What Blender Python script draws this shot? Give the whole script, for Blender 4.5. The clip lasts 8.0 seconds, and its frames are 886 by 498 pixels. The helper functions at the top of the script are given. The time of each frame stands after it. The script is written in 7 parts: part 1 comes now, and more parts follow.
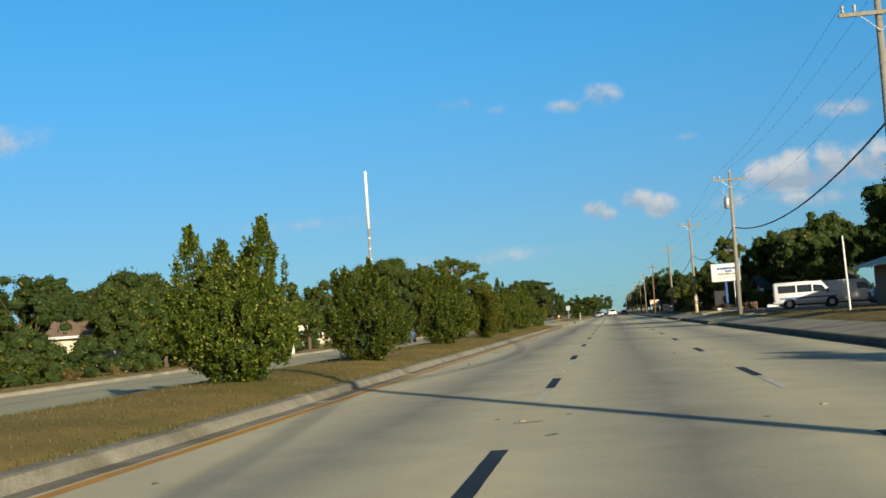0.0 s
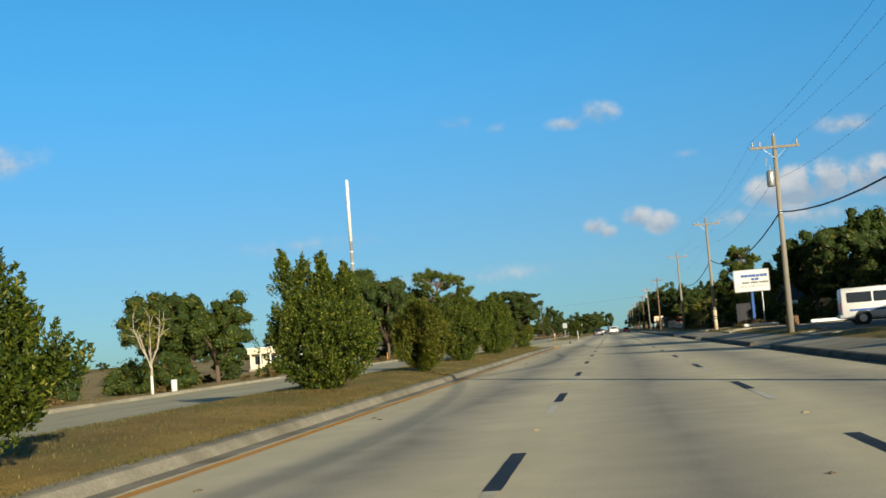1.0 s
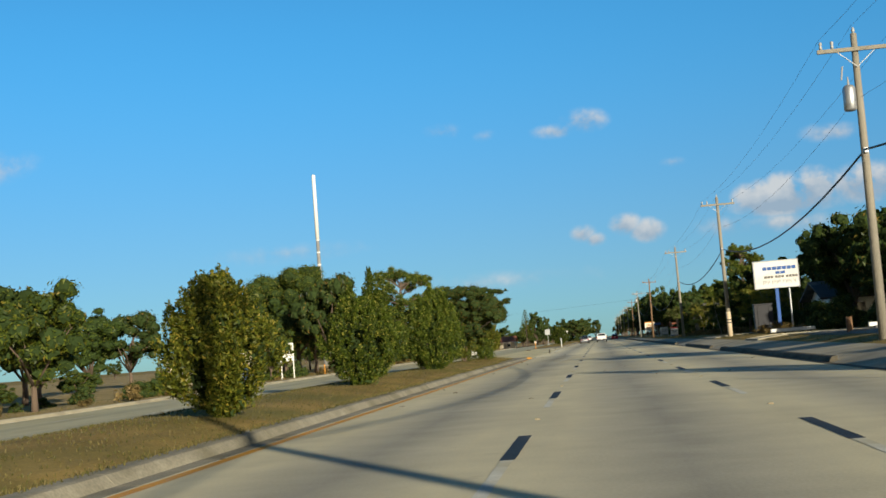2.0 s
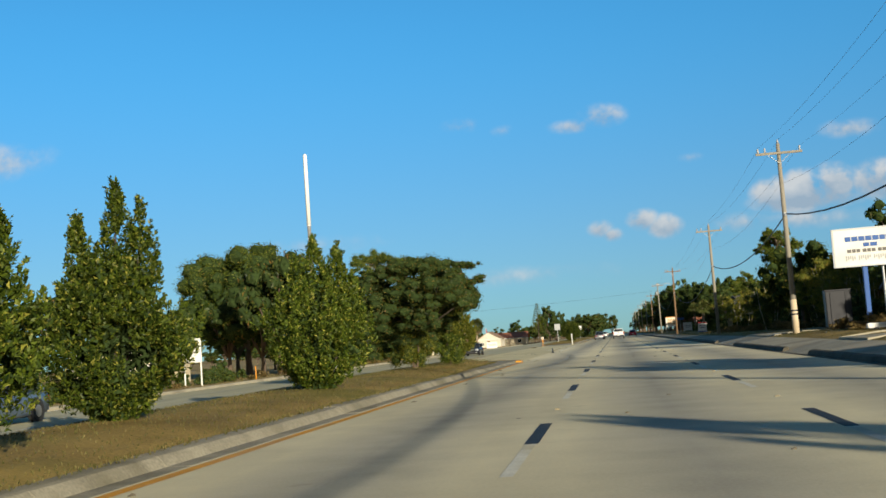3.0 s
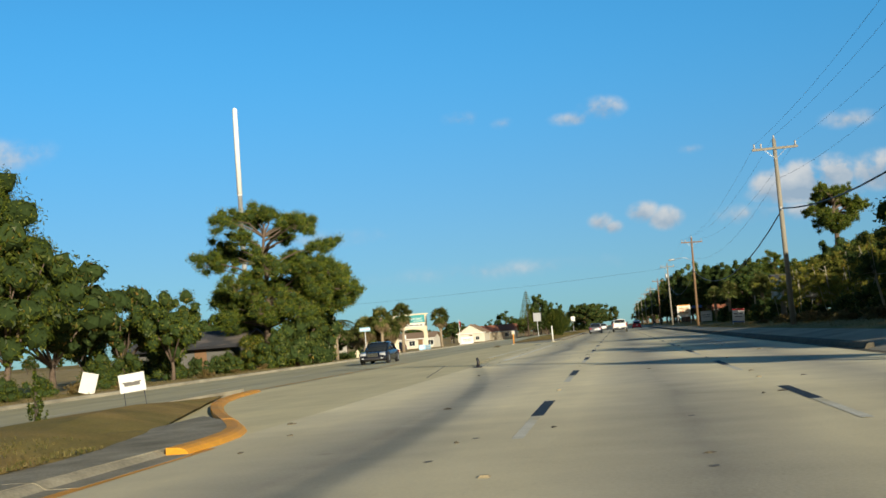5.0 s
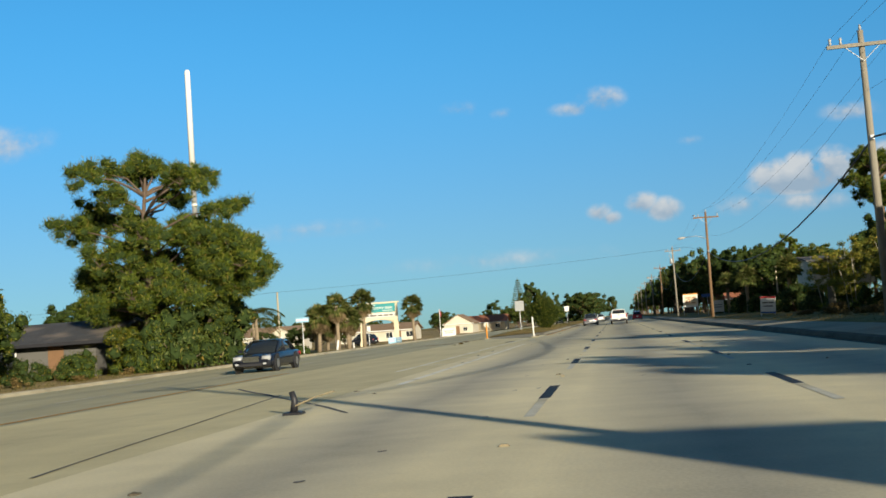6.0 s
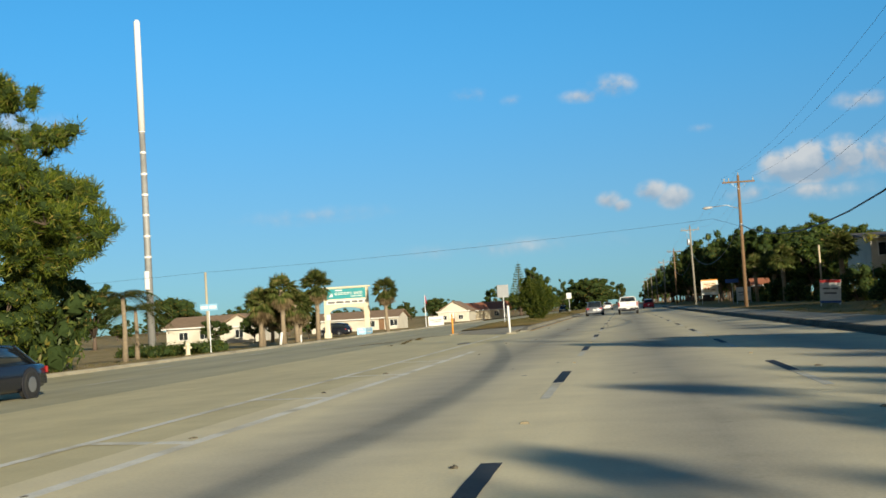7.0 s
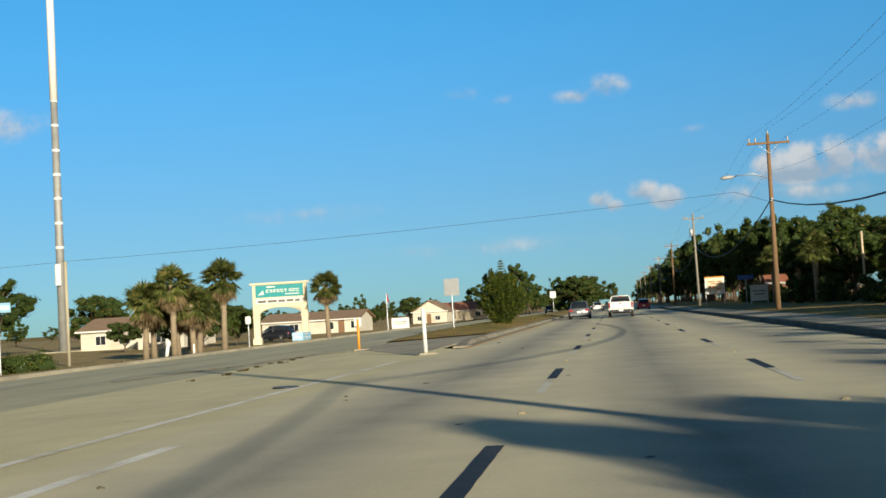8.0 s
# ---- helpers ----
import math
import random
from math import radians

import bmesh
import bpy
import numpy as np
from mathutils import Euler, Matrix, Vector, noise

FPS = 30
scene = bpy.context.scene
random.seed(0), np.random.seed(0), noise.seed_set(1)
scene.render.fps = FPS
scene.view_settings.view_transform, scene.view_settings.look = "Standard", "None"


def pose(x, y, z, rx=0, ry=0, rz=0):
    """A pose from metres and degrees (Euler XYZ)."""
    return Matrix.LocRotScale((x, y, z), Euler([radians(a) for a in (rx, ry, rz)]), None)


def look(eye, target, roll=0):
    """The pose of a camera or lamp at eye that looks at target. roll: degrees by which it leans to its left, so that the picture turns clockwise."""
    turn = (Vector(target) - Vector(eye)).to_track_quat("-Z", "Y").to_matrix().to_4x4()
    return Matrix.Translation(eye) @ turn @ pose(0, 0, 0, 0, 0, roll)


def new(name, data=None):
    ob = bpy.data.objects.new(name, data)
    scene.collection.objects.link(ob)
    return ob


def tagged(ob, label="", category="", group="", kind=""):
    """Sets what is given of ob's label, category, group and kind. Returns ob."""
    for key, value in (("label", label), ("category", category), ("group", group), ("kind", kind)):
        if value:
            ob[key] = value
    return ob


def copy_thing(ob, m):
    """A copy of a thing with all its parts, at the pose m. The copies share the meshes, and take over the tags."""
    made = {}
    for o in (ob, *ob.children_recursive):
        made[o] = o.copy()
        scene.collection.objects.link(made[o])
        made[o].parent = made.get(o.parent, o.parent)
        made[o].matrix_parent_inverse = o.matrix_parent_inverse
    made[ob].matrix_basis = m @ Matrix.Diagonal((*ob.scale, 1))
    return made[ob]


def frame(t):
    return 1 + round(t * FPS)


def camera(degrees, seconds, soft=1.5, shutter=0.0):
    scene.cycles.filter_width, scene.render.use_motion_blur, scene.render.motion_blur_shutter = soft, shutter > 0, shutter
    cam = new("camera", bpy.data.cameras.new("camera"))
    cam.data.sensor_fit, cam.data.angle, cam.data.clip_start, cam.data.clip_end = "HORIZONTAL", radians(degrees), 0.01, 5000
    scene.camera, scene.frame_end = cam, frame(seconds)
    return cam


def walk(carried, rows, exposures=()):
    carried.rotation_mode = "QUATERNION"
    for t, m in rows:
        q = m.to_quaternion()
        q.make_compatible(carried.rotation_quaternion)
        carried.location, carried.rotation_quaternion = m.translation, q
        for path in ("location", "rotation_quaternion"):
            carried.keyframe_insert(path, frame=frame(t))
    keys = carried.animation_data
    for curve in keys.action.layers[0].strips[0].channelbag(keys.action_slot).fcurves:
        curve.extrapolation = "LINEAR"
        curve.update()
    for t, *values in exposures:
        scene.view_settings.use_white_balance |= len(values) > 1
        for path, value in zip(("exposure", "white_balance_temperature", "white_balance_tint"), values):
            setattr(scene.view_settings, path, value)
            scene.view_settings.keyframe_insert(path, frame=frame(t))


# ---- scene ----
cam = camera(42.3, 8.0, 1.6)
PATH = [
    (0, (1.174, -11.236, 1.276), (0.893, -9.26, 1.405), -4.0),
    (0.5, (1.176, 0.036, 1.309), (0.878, 2.009, 1.431), -4.3),
    (1, (1.145, 11.409, 1.312), (0.866, 13.383, 1.473), -4.4),
    (1.5, (1.084, 22.199, 1.247), (0.834, 24.176, 1.419), -4.4),
    (3, (1.076, 56.682, 1.229), (0.79, 58.655, 1.394), -4.0),
    (3.5, (1.017, 68.011, 1.203), (0.719, 69.983, 1.35), -3.7),
    (4, (1.069, 79.807, 1.156), (0.766, 81.779, 1.307), -3.6),
    (4.5, (1.061, 91.415, 1.125), (0.727, 93.379, 1.304), -4.4),
    (5, (1.15, 103.532, 1.138), (0.862, 105.505, 1.291), -4.3),
    (6.5, (1.102, 137.764, 1.148), (0.807, 139.738, 1.275), -3.8),
    (7, (1.104, 149.511, 1.19), (0.8, 151.484, 1.303), -3.6),
    (7.5, (1.089, 161.157, 1.187), (0.79, 163.131, 1.3), -3.4),
    (8, (1.149, 172.577, 1.218), (0.858, 174.552, 1.329), -3.4),
]
walk(cam, [(t, look(eye, target, roll)) for t, eye, target, roll in PATH])
import itertools

# ---- world, sun, exposure ----
SUN_EL, SUN_AZ = radians(13.5), radians(149.0)   # azimuth clockwise from +y: behind and to the right
sun_dir = Vector((math.sin(SUN_AZ) * math.cos(SUN_EL), math.cos(SUN_AZ) * math.cos(SUN_EL), math.sin(SUN_EL)))
sun_data = bpy.data.lights.new("sun", "SUN")
sun_data.energy, sun_data.angle, sun_data.color = 5.0, radians(0.53), (1.0, 0.905, 0.70)
sun = new("sun", sun_data)
sun.matrix_world = look(sun_dir * 60, (0, 0, 0))
scene.view_settings.exposure = 0.42

world = bpy.data.worlds.new("evening_sky")
scene.world = world
world.use_nodes = True


def build_world():
    nt = world.node_tree
    nt.nodes.clear()
    N, L = nt.nodes.new, nt.links.new
    out, bg = N("ShaderNodeOutputWorld"), N("ShaderNodeBackground")
    sky = N("ShaderNodeTexSky")
    sky.sky_type, sky.sun_disc = "NISHITA", False
    sky.sun_elevation, sky.sun_rotation = SUN_EL, SUN_AZ
    lift = N("ShaderNodeVectorMath")
    lift.operation = "MULTIPLY_ADD"
    lift.inputs[1].default_value, lift.inputs[2].default_value = (1, 1, 0.97), (0, 0, 0.04)
    L(N("ShaderNodeTexCoord").outputs["Generated"], lift.inputs[0]), L(lift.outputs[0], sky.inputs["Vector"])
    sky.air_density, sky.dust_density, sky.ozone_density = 1.0, 0.9, 2.2
    co, sep = N("ShaderNodeTexCoord"), N("ShaderNodeSeparateXYZ")
    L(co.outputs["Generated"], sep.inputs[0])

    def m(op, a, b=None):
        n = N("ShaderNodeMath")
        n.operation = op
        for k, v in ((0, a), (1, b)):
            if v is None:
                continue
            if isinstance(v, (int, float)):
                n.inputs[k].default_value = v
            else:
                L(v, n.inputs[k])
        return n.outputs[0]

    ahead = m("MAXIMUM", sep.outputs[1], 0.05)
    u, v = m("DIVIDE", sep.outputs[0], ahead), m("DIVIDE", sep.outputs[2], ahead)
    uv = N("ShaderNodeCombineXYZ")
    L(u, uv.inputs[0]), L(v, uv.inputs[1])
    big, fine = N("ShaderNodeTexNoise"), N("ShaderNodeTexNoise")
    for n, s, d in ((big, 30.0, 6.0), (fine, 110.0, 5.0)):
        L(uv.outputs[0], n.inputs["Vector"])
        n.inputs["Scale"].default_value, n.inputs["Detail"].default_value = s, d
    puff = m("ADD", m("MULTIPLY", big.outputs[0], 0.72), m("MULTIPLY", fine.outputs[0], 0.28))
    dens = lit = None
    # small fair-weather clouds: direction (across, up) per unit ahead, half sizes, weight
    for cu, cv, su, sv, w in CLOUDS:
        a, b = m("DIVIDE", m("SUBTRACT", u, cu), su), m("DIVIDE", m("SUBTRACT", v, cv), sv)
        r = m("SQRT", m("ADD", m("MULTIPLY", a, a), m("MULTIPLY", b, b)))
        f = m("MULTIPLY", m("MAXIMUM", m("SUBTRACT", 1.15, r), 0.0), w)
        dens = f if dens is None else m("MAXIMUM", dens, f)
        g = m("MULTIPLY", f, b)
        lit = g if lit is None else m("ADD", lit, g)
    shape = N("ShaderNodeMapRange")
    shape.interpolation_type = "SMOOTHSTEP"
    shape.inputs["From Min"].default_value, shape.inputs["From Max"].default_value = 0.05, 0.66
    L(m("MULTIPLY", dens, m("ADD", 0.66, m("MULTIPLY", m("SUBTRACT", puff, 0.5), 3.0))), shape.inputs["Value"])
    tone = N("ShaderNodeMix")
    tone.data_type = "RGBA"
    tone.inputs["A"].default_value, tone.inputs["B"].default_value = (2.6, 3.25, 3.95, 1), (5.0, 5.05, 5.0, 1)
    L(m("MAXIMUM", m("MINIMUM", m("ADD", m("MULTIPLY", lit, 1.1), m("ADD", 0.45, m("MULTIPLY", m("SUBTRACT", puff, 0.5), 3.0))), 1.0), 0.0), tone.inputs["Factor"])
    mix = N("ShaderNodeMix")
    mix.data_type = "RGBA"
    L(m("MULTIPLY", shape.outputs[0], 0.86), mix.inputs["Factor"])
    tint = N("ShaderNodeVectorMath")
    tint.operation = "MULTIPLY"
    grade, haze = N("ShaderNodeMix"), N("ShaderNodeMapRange")
    grade.data_type = "RGBA"
    grade.inputs["A"].default_value, grade.inputs["B"].default_value = (*SKY_LOW, 1), (*SKY_HIGH, 1)
    haze.interpolation_type = "SMOOTHSTEP"
    haze.inputs["From Min"].default_value, haze.inputs["From Max"].default_value = 0.04, 0.30
    L(sep.outputs[2], haze.inputs["Value"]), L(haze.outputs[0], grade.inputs["Factor"])
    # towards the evening sun, behind, the tint fades; overhead the sky darkens
    glow, back = N("ShaderNodeMix"), N("ShaderNodeMapRange")
    glow.data_type = "RGBA"
    glow.inputs["B"].default_value = (*SKY_BACK, 1)
    back.interpolation_type = "SMOOTHSTEP"
    back.inputs["From Min"].default_value, back.inputs["From Max"].default_value = 0.35, -0.45
    L(sep.outputs[1], back.inputs["Value"]), L(back.outputs[0], glow.inputs["Factor"]), L(grade.outputs["Result"], glow.inputs["A"])
    top, dim = N("ShaderNodeMapRange"), N("ShaderNodeVectorMath")
    top.interpolation_type, dim.operation = "SMOOTHSTEP", "SCALE"
    top.inputs["From Min"].default_value, top.inputs["From Max"].default_value = 0.27, 0.8
    top.inputs["To Min"].default_value, top.inputs["To Max"].default_value = 1.0, 0.45
    L(sep.outputs[2], top.inputs["Value"]), L(glow.outputs["Result"], dim.inputs[0]), L(top.outputs[0], dim.inputs["Scale"])
    L(dim.outputs[0], tint.inputs[1]), L(sky.outputs[0], tint.inputs[0])
    L(tint.outputs[0], mix.inputs["A"]), L(tone.outputs["Result"], mix.inputs["B"])
    bg.inputs["Strength"].default_value = 0.099
    L(mix.outputs["Result"], bg.inputs["Color"]), L(bg.outputs[0], out.inputs[0])


SKY_LOW, SKY_HIGH, SKY_BACK = (0.435, 0.71, 0.94), (0.315, 0.985, 1.30), (0.50, 0.50, 0.48)   # pale haze low down, deep clear blue above
CLOUDS = [(-0.022, 0.182, 0.026, 0.008, 0.7), (0.003, 0.189, 0.024, 0.013, 0.85), (-0.122, 0.192, 0.022, 0.009, 0.55), (-0.085, 0.184, 0.014, 0.007, 0.4), (-0.006, 0.090, 0.013, 0.009, 1.05), (0.004, 0.084, 0.011, 0.007, 1.0),
          (0.031, 0.095, 0.016, 0.011, 1.2), (0.049, 0.088, 0.018, 0.012, 1.2), (0.145, 0.108, 0.024, 0.016, 1.6), (0.168, 0.112, 0.022, 0.017, 1.7), (0.191, 0.114, 0.022, 0.018, 1.7), (0.168, 0.100, 0.052, 0.012, 1.3), (0.118, 0.086, 0.040, 0.011, 0.55), (0.165, 0.085, 0.060, 0.012, 0.6),
          (0.234, 0.113, 0.036, 0.019, 1.5), (0.209, 0.158, 0.030, 0.010, 0.7), (0.076, 0.145, 0.014, 0.006, 0.4), (-0.10, 0.055, 0.16, 0.012, 0.33), (-0.27, 0.095, 0.10, 0.012, 0.4), (0.48, 0.17, 0.12, 0.03, 1.0), (-0.62, 0.2, 0.12, 0.025, 0.9)]
build_world()

# ---- materials ----


def mat(name, base, rough=0.7, var=0.15, scale=3.0, fine=40.0, bump=0.0, metal=0.0, dirt=None, dirt_amount=0.0, spec=0.5, obj_var=0.0, stretch=(1, 1, 1)):
    """A painted or natural surface: base colour with broad and fine variation, optional dirt patches and fine relief."""
    M = bpy.data.materials.new(name)
    M.use_nodes = True
    nt = M.node_tree
    N, L = nt.nodes.new, nt.links.new
    bsdf = nt.nodes["Principled BSDF"]
    co, mp = N("ShaderNodeTexCoord"), N("ShaderNodeMapping")
    L(co.outputs["Object"], mp.inputs[0])
    mp.inputs["Scale"].default_value = stretch
    n1, n2 = N("ShaderNodeTexNoise"), N("ShaderNodeTexNoise")
    for n, s in ((n1, scale), (n2, fine)):
        L(mp.outputs[0], n.inputs["Vector"])
        n.inputs["Scale"].default_value, n.inputs["Detail"].default_value = s, 6
    a = N("ShaderNodeMath")
    a.operation = "ADD"
    L(n1.outputs[0], a.inputs[0]), L(n2.outputs[0], a.inputs[1])
    last = a.outputs[0]
    if obj_var:
        info, mm = N("ShaderNodeObjectInfo"), N("ShaderNodeMath")
        mm.operation, mm.inputs[1].default_value = "MULTIPLY_ADD", obj_var
        L(info.outputs["Random"], mm.inputs[0]), L(last, mm.inputs[2])
        last = mm.outputs[0]
    ramp = N("ShaderNodeMapRange")
    ramp.inputs["From Min"].default_value, ramp.inputs["From Max"].default_value = 0.6, 1.4 + obj_var
    ramp.inputs["To Min"].default_value, ramp.inputs["To Max"].default_value = 1 - var, 1 + var
    L(last, ramp.inputs["Value"])
    mul = N("ShaderNodeVectorMath")
    mul.operation = "SCALE"
    mul.inputs[0].default_value = base
    L(ramp.outputs[0], mul.inputs["Scale"])
    col = mul.outputs[0]
    if dirt:
        n3, r3, mx = N("ShaderNodeTexNoise"), N("ShaderNodeMapRange"), N("ShaderNodeMix")
        L(mp.outputs[0], n3.inputs["Vector"])
        n3.inputs["Scale"].default_value, n3.inputs["Detail"].default_value = scale * 0.37, 8
        r3.inputs["From Min"].default_value, r3.inputs["From Max"].default_value, r3.inputs["To Max"].default_value = 0.48, 0.68, dirt_amount
        L(n3.outputs[0], r3.inputs["Value"])
        mx.data_type = "RGBA"
        mx.inputs["B"].default_value = (*dirt, 1)
        L(r3.outputs[0], mx.inputs["Factor"]), L(col, mx.inputs["A"])
        col = mx.outputs["Result"]
    L(col, bsdf.inputs["Base Color"])
    bsdf.inputs["Roughness"].default_value, bsdf.inputs["Metallic"].default_value = rough, metal
    bsdf.inputs["Specular IOR Level"].default_value = spec
    if bump:
        b = N("ShaderNodeBump")
        b.inputs["Strength"].default_value, b.inputs["Distance"].default_value = min(1.0, bump), 0.02
        L(n2.outputs[0], b.inputs["Height"]), L(b.outputs[0], bsdf.inputs["Normal"])
    return M


def leaf_mat(name, dark, light, warm, warm_part=0.15, trans=0.35):
    """Leaves: every leaf takes its own tone between dark and light, some turn warm; light shines through them."""
    M = bpy.data.materials.new(name)
    M.use_nodes = True
    nt = M.node_tree
    N, L = nt.nodes.new, nt.links.new
    nt.nodes.remove(nt.nodes["Principled BSDF"])
    out = nt.nodes["Material Output"]
    geo, info = N("ShaderNodeNewGeometry"), N("ShaderNodeObjectInfo")
    ramp = N("ShaderNodeValToRGB")
    e = ramp.color_ramp.elements
    e[0].position, e[0].color = 0.0, (*dark, 1)
    e[1].position, e[1].color = 1.0 - warm_part, (*light, 1)
    last = e.new(1.0)
    last.color = (*warm, 1)
    L(geo.outputs["Random Per Island"], ramp.inputs[0])
    hue = N("ShaderNodeHueSaturation")
    mr = N("ShaderNodeMapRange")
    mr.inputs["To Min"].default_value, mr.inputs["To Max"].default_value = 0.8, 1.2
    L(info.outputs["Random"], mr.inputs["Value"]), L(mr.outputs[0], hue.inputs["Value"])
    L(ramp.outputs[0], hue.inputs["Color"])
    d, t, g = N("ShaderNodeBsdfDiffuse"), N("ShaderNodeBsdfTranslucent"), N("ShaderNodeBsdfGlossy")
    g.inputs["Roughness"].default_value = 0.5
    g.inputs["Color"].default_value = (0.8, 0.8, 0.8, 1)
    L(hue.outputs[0], d.inputs[0]), L(hue.outputs[0], t.inputs[0])
    m1, m2 = N("ShaderNodeMixShader"), N("ShaderNodeMixShader")
    m1.inputs[0].default_value, m2.inputs[0].default_value = trans, 0.018
    L(d.outputs[0], m1.inputs[1]), L(t.outputs[0], m1.inputs[2])
    L(m1.outputs[0], m2.inputs[1]), L(g.outputs[0], m2.inputs[2]), L(m2.outputs[0], out.inputs[0])
    return M


def road_mat(name, base, lane_centres=(), wear=0.25, newer=None):
    """Worn concrete: broad blotches, fine grain, darker oil bands down the lane centres, hairline stains."""
    M = bpy.data.materials.new(name)
    M.use_nodes = True
    nt = M.node_tree
    N, L = nt.nodes.new, nt.links.new
    bsdf = nt.nodes["Principled BSDF"]
    co = N("ShaderNodeTexCoord")
    mp = N("ShaderNodeMapping")
    mp.inputs["Scale"].default_value = (1, 0.12, 1)
    L(co.outputs["Object"], mp.inputs[0])

    def noise_node(vec, s, d=6):
        n = N("ShaderNodeTexNoise")
        L(vec, n.inputs["Vector"])
        n.inputs["Scale"].default_value, n.inputs["Detail"].default_value = s, d
        return n.outputs[0]

    def m(op, a, b=None, c=None):
        n = N("ShaderNodeMath")
        n.operation = op
        for k, v in ((0, a), (1, b), (2, c)):
            if v is None:
                continue
            if isinstance(v, (int, float)):
                n.inputs[k].default_value = v
            else:
                L(v, n.inputs[k])
        return n.outputs[0]

    obj = co.outputs["Object"]
    streak, blotch, grain = noise_node(mp.outputs[0], 0.9), noise_node(obj, 0.22), noise_node(obj, 26.0, 8)
    tone = m("ADD", m("ADD", m("MULTIPLY", streak, 0.36), m("MULTIPLY", blotch, 0.34)), m("ADD", m("MULTIPLY", grain, 0.24), m("MULTIPLY", m("SUBTRACT", noise_node(obj, 1.1, 4), 0.5), 0.30)))
    sep = N("ShaderNodeSeparateXYZ")
    L(obj, sep.inputs[0])
    band = None
    for c, wid, amount in lane_centres:
        x = m("ABSOLUTE", m("SUBTRACT", m("ADD", sep.outputs[0], m("MULTIPLY", m("SUBTRACT", blotch, 0.5), 0.9)), c))
        b = m("MULTIPLY", m("MAXIMUM", m("SUBTRACT", 1.0, m("DIVIDE", x, wid)), 0.0), amount)
        band = b if band is None else m("ADD", band, b)
    k = m("ADD", tone, 0.53)
    if band is not None:
        k = m("SUBTRACT", k, m("MULTIPLY", band, m("ADD", streak, 0.25)))
    if newer:
        def edge(a, b):
            n = N("ShaderNodeMapRange")
            n.inputs["From Min"].default_value, n.inputs["From Max"].default_value = a, b
            L(m("ADD", sep.outputs[1], m("MULTIPLY", blotch, 8.0)), n.inputs["Value"])
            return n.outputs[0]
        k = m("MULTIPLY", k, m("ADD", 1.0, m("MULTIPLY", m("MULTIPLY", edge(newer[0], newer[0] + 5), edge(newer[1] + 25, newer[1])), newer[2])))
    spot = noise_node(obj, 1.7, 3)
    k = m("SUBTRACT", k, m("MULTIPLY", m("MAXIMUM", m("SUBTRACT", spot, 0.68), 0.0), wear * 6))
    mul = N("ShaderNodeVectorMath")
    mul.operation = "SCALE"
    mul.inputs[0].default_value = base
    L(k, mul.inputs["Scale"])
    grey = N("ShaderNodeHueSaturation")
    L(mul.outputs[0], grey.inputs["Color"]), L(grey.outputs[0], bsdf.inputs["Base Color"])
    if band is not None:
        L(m("SUBTRACT", 1.0, m("MULTIPLY", band, 0.45)), grey.inputs["Saturation"])
    bsdf.inputs["Roughness"].default_value = 0.8
    bsdf.inputs["Specular IOR Level"].default_value = 0.2
    b = N("ShaderNodeBump")
    b.inputs["Strength"].default_value, b.inputs["Distance"].default_value = 0.35, 0.01
    L(grain, b.inputs["Height"]), L(b.outputs[0], bsdf.inputs["Normal"])
    return M


def glass_mat(name, tint):
    M = bpy.data.materials.new(name)
    M.use_nodes = True
    b = M.node_tree.nodes["Principled BSDF"]
    b.inputs["Base Color"].default_value = (*tint, 1)
    b.inputs["Roughness"].default_value, b.inputs["IOR"].default_value = 0.06, 1.5
    b.inputs["Coat Weight"].default_value = 0.4
    return M


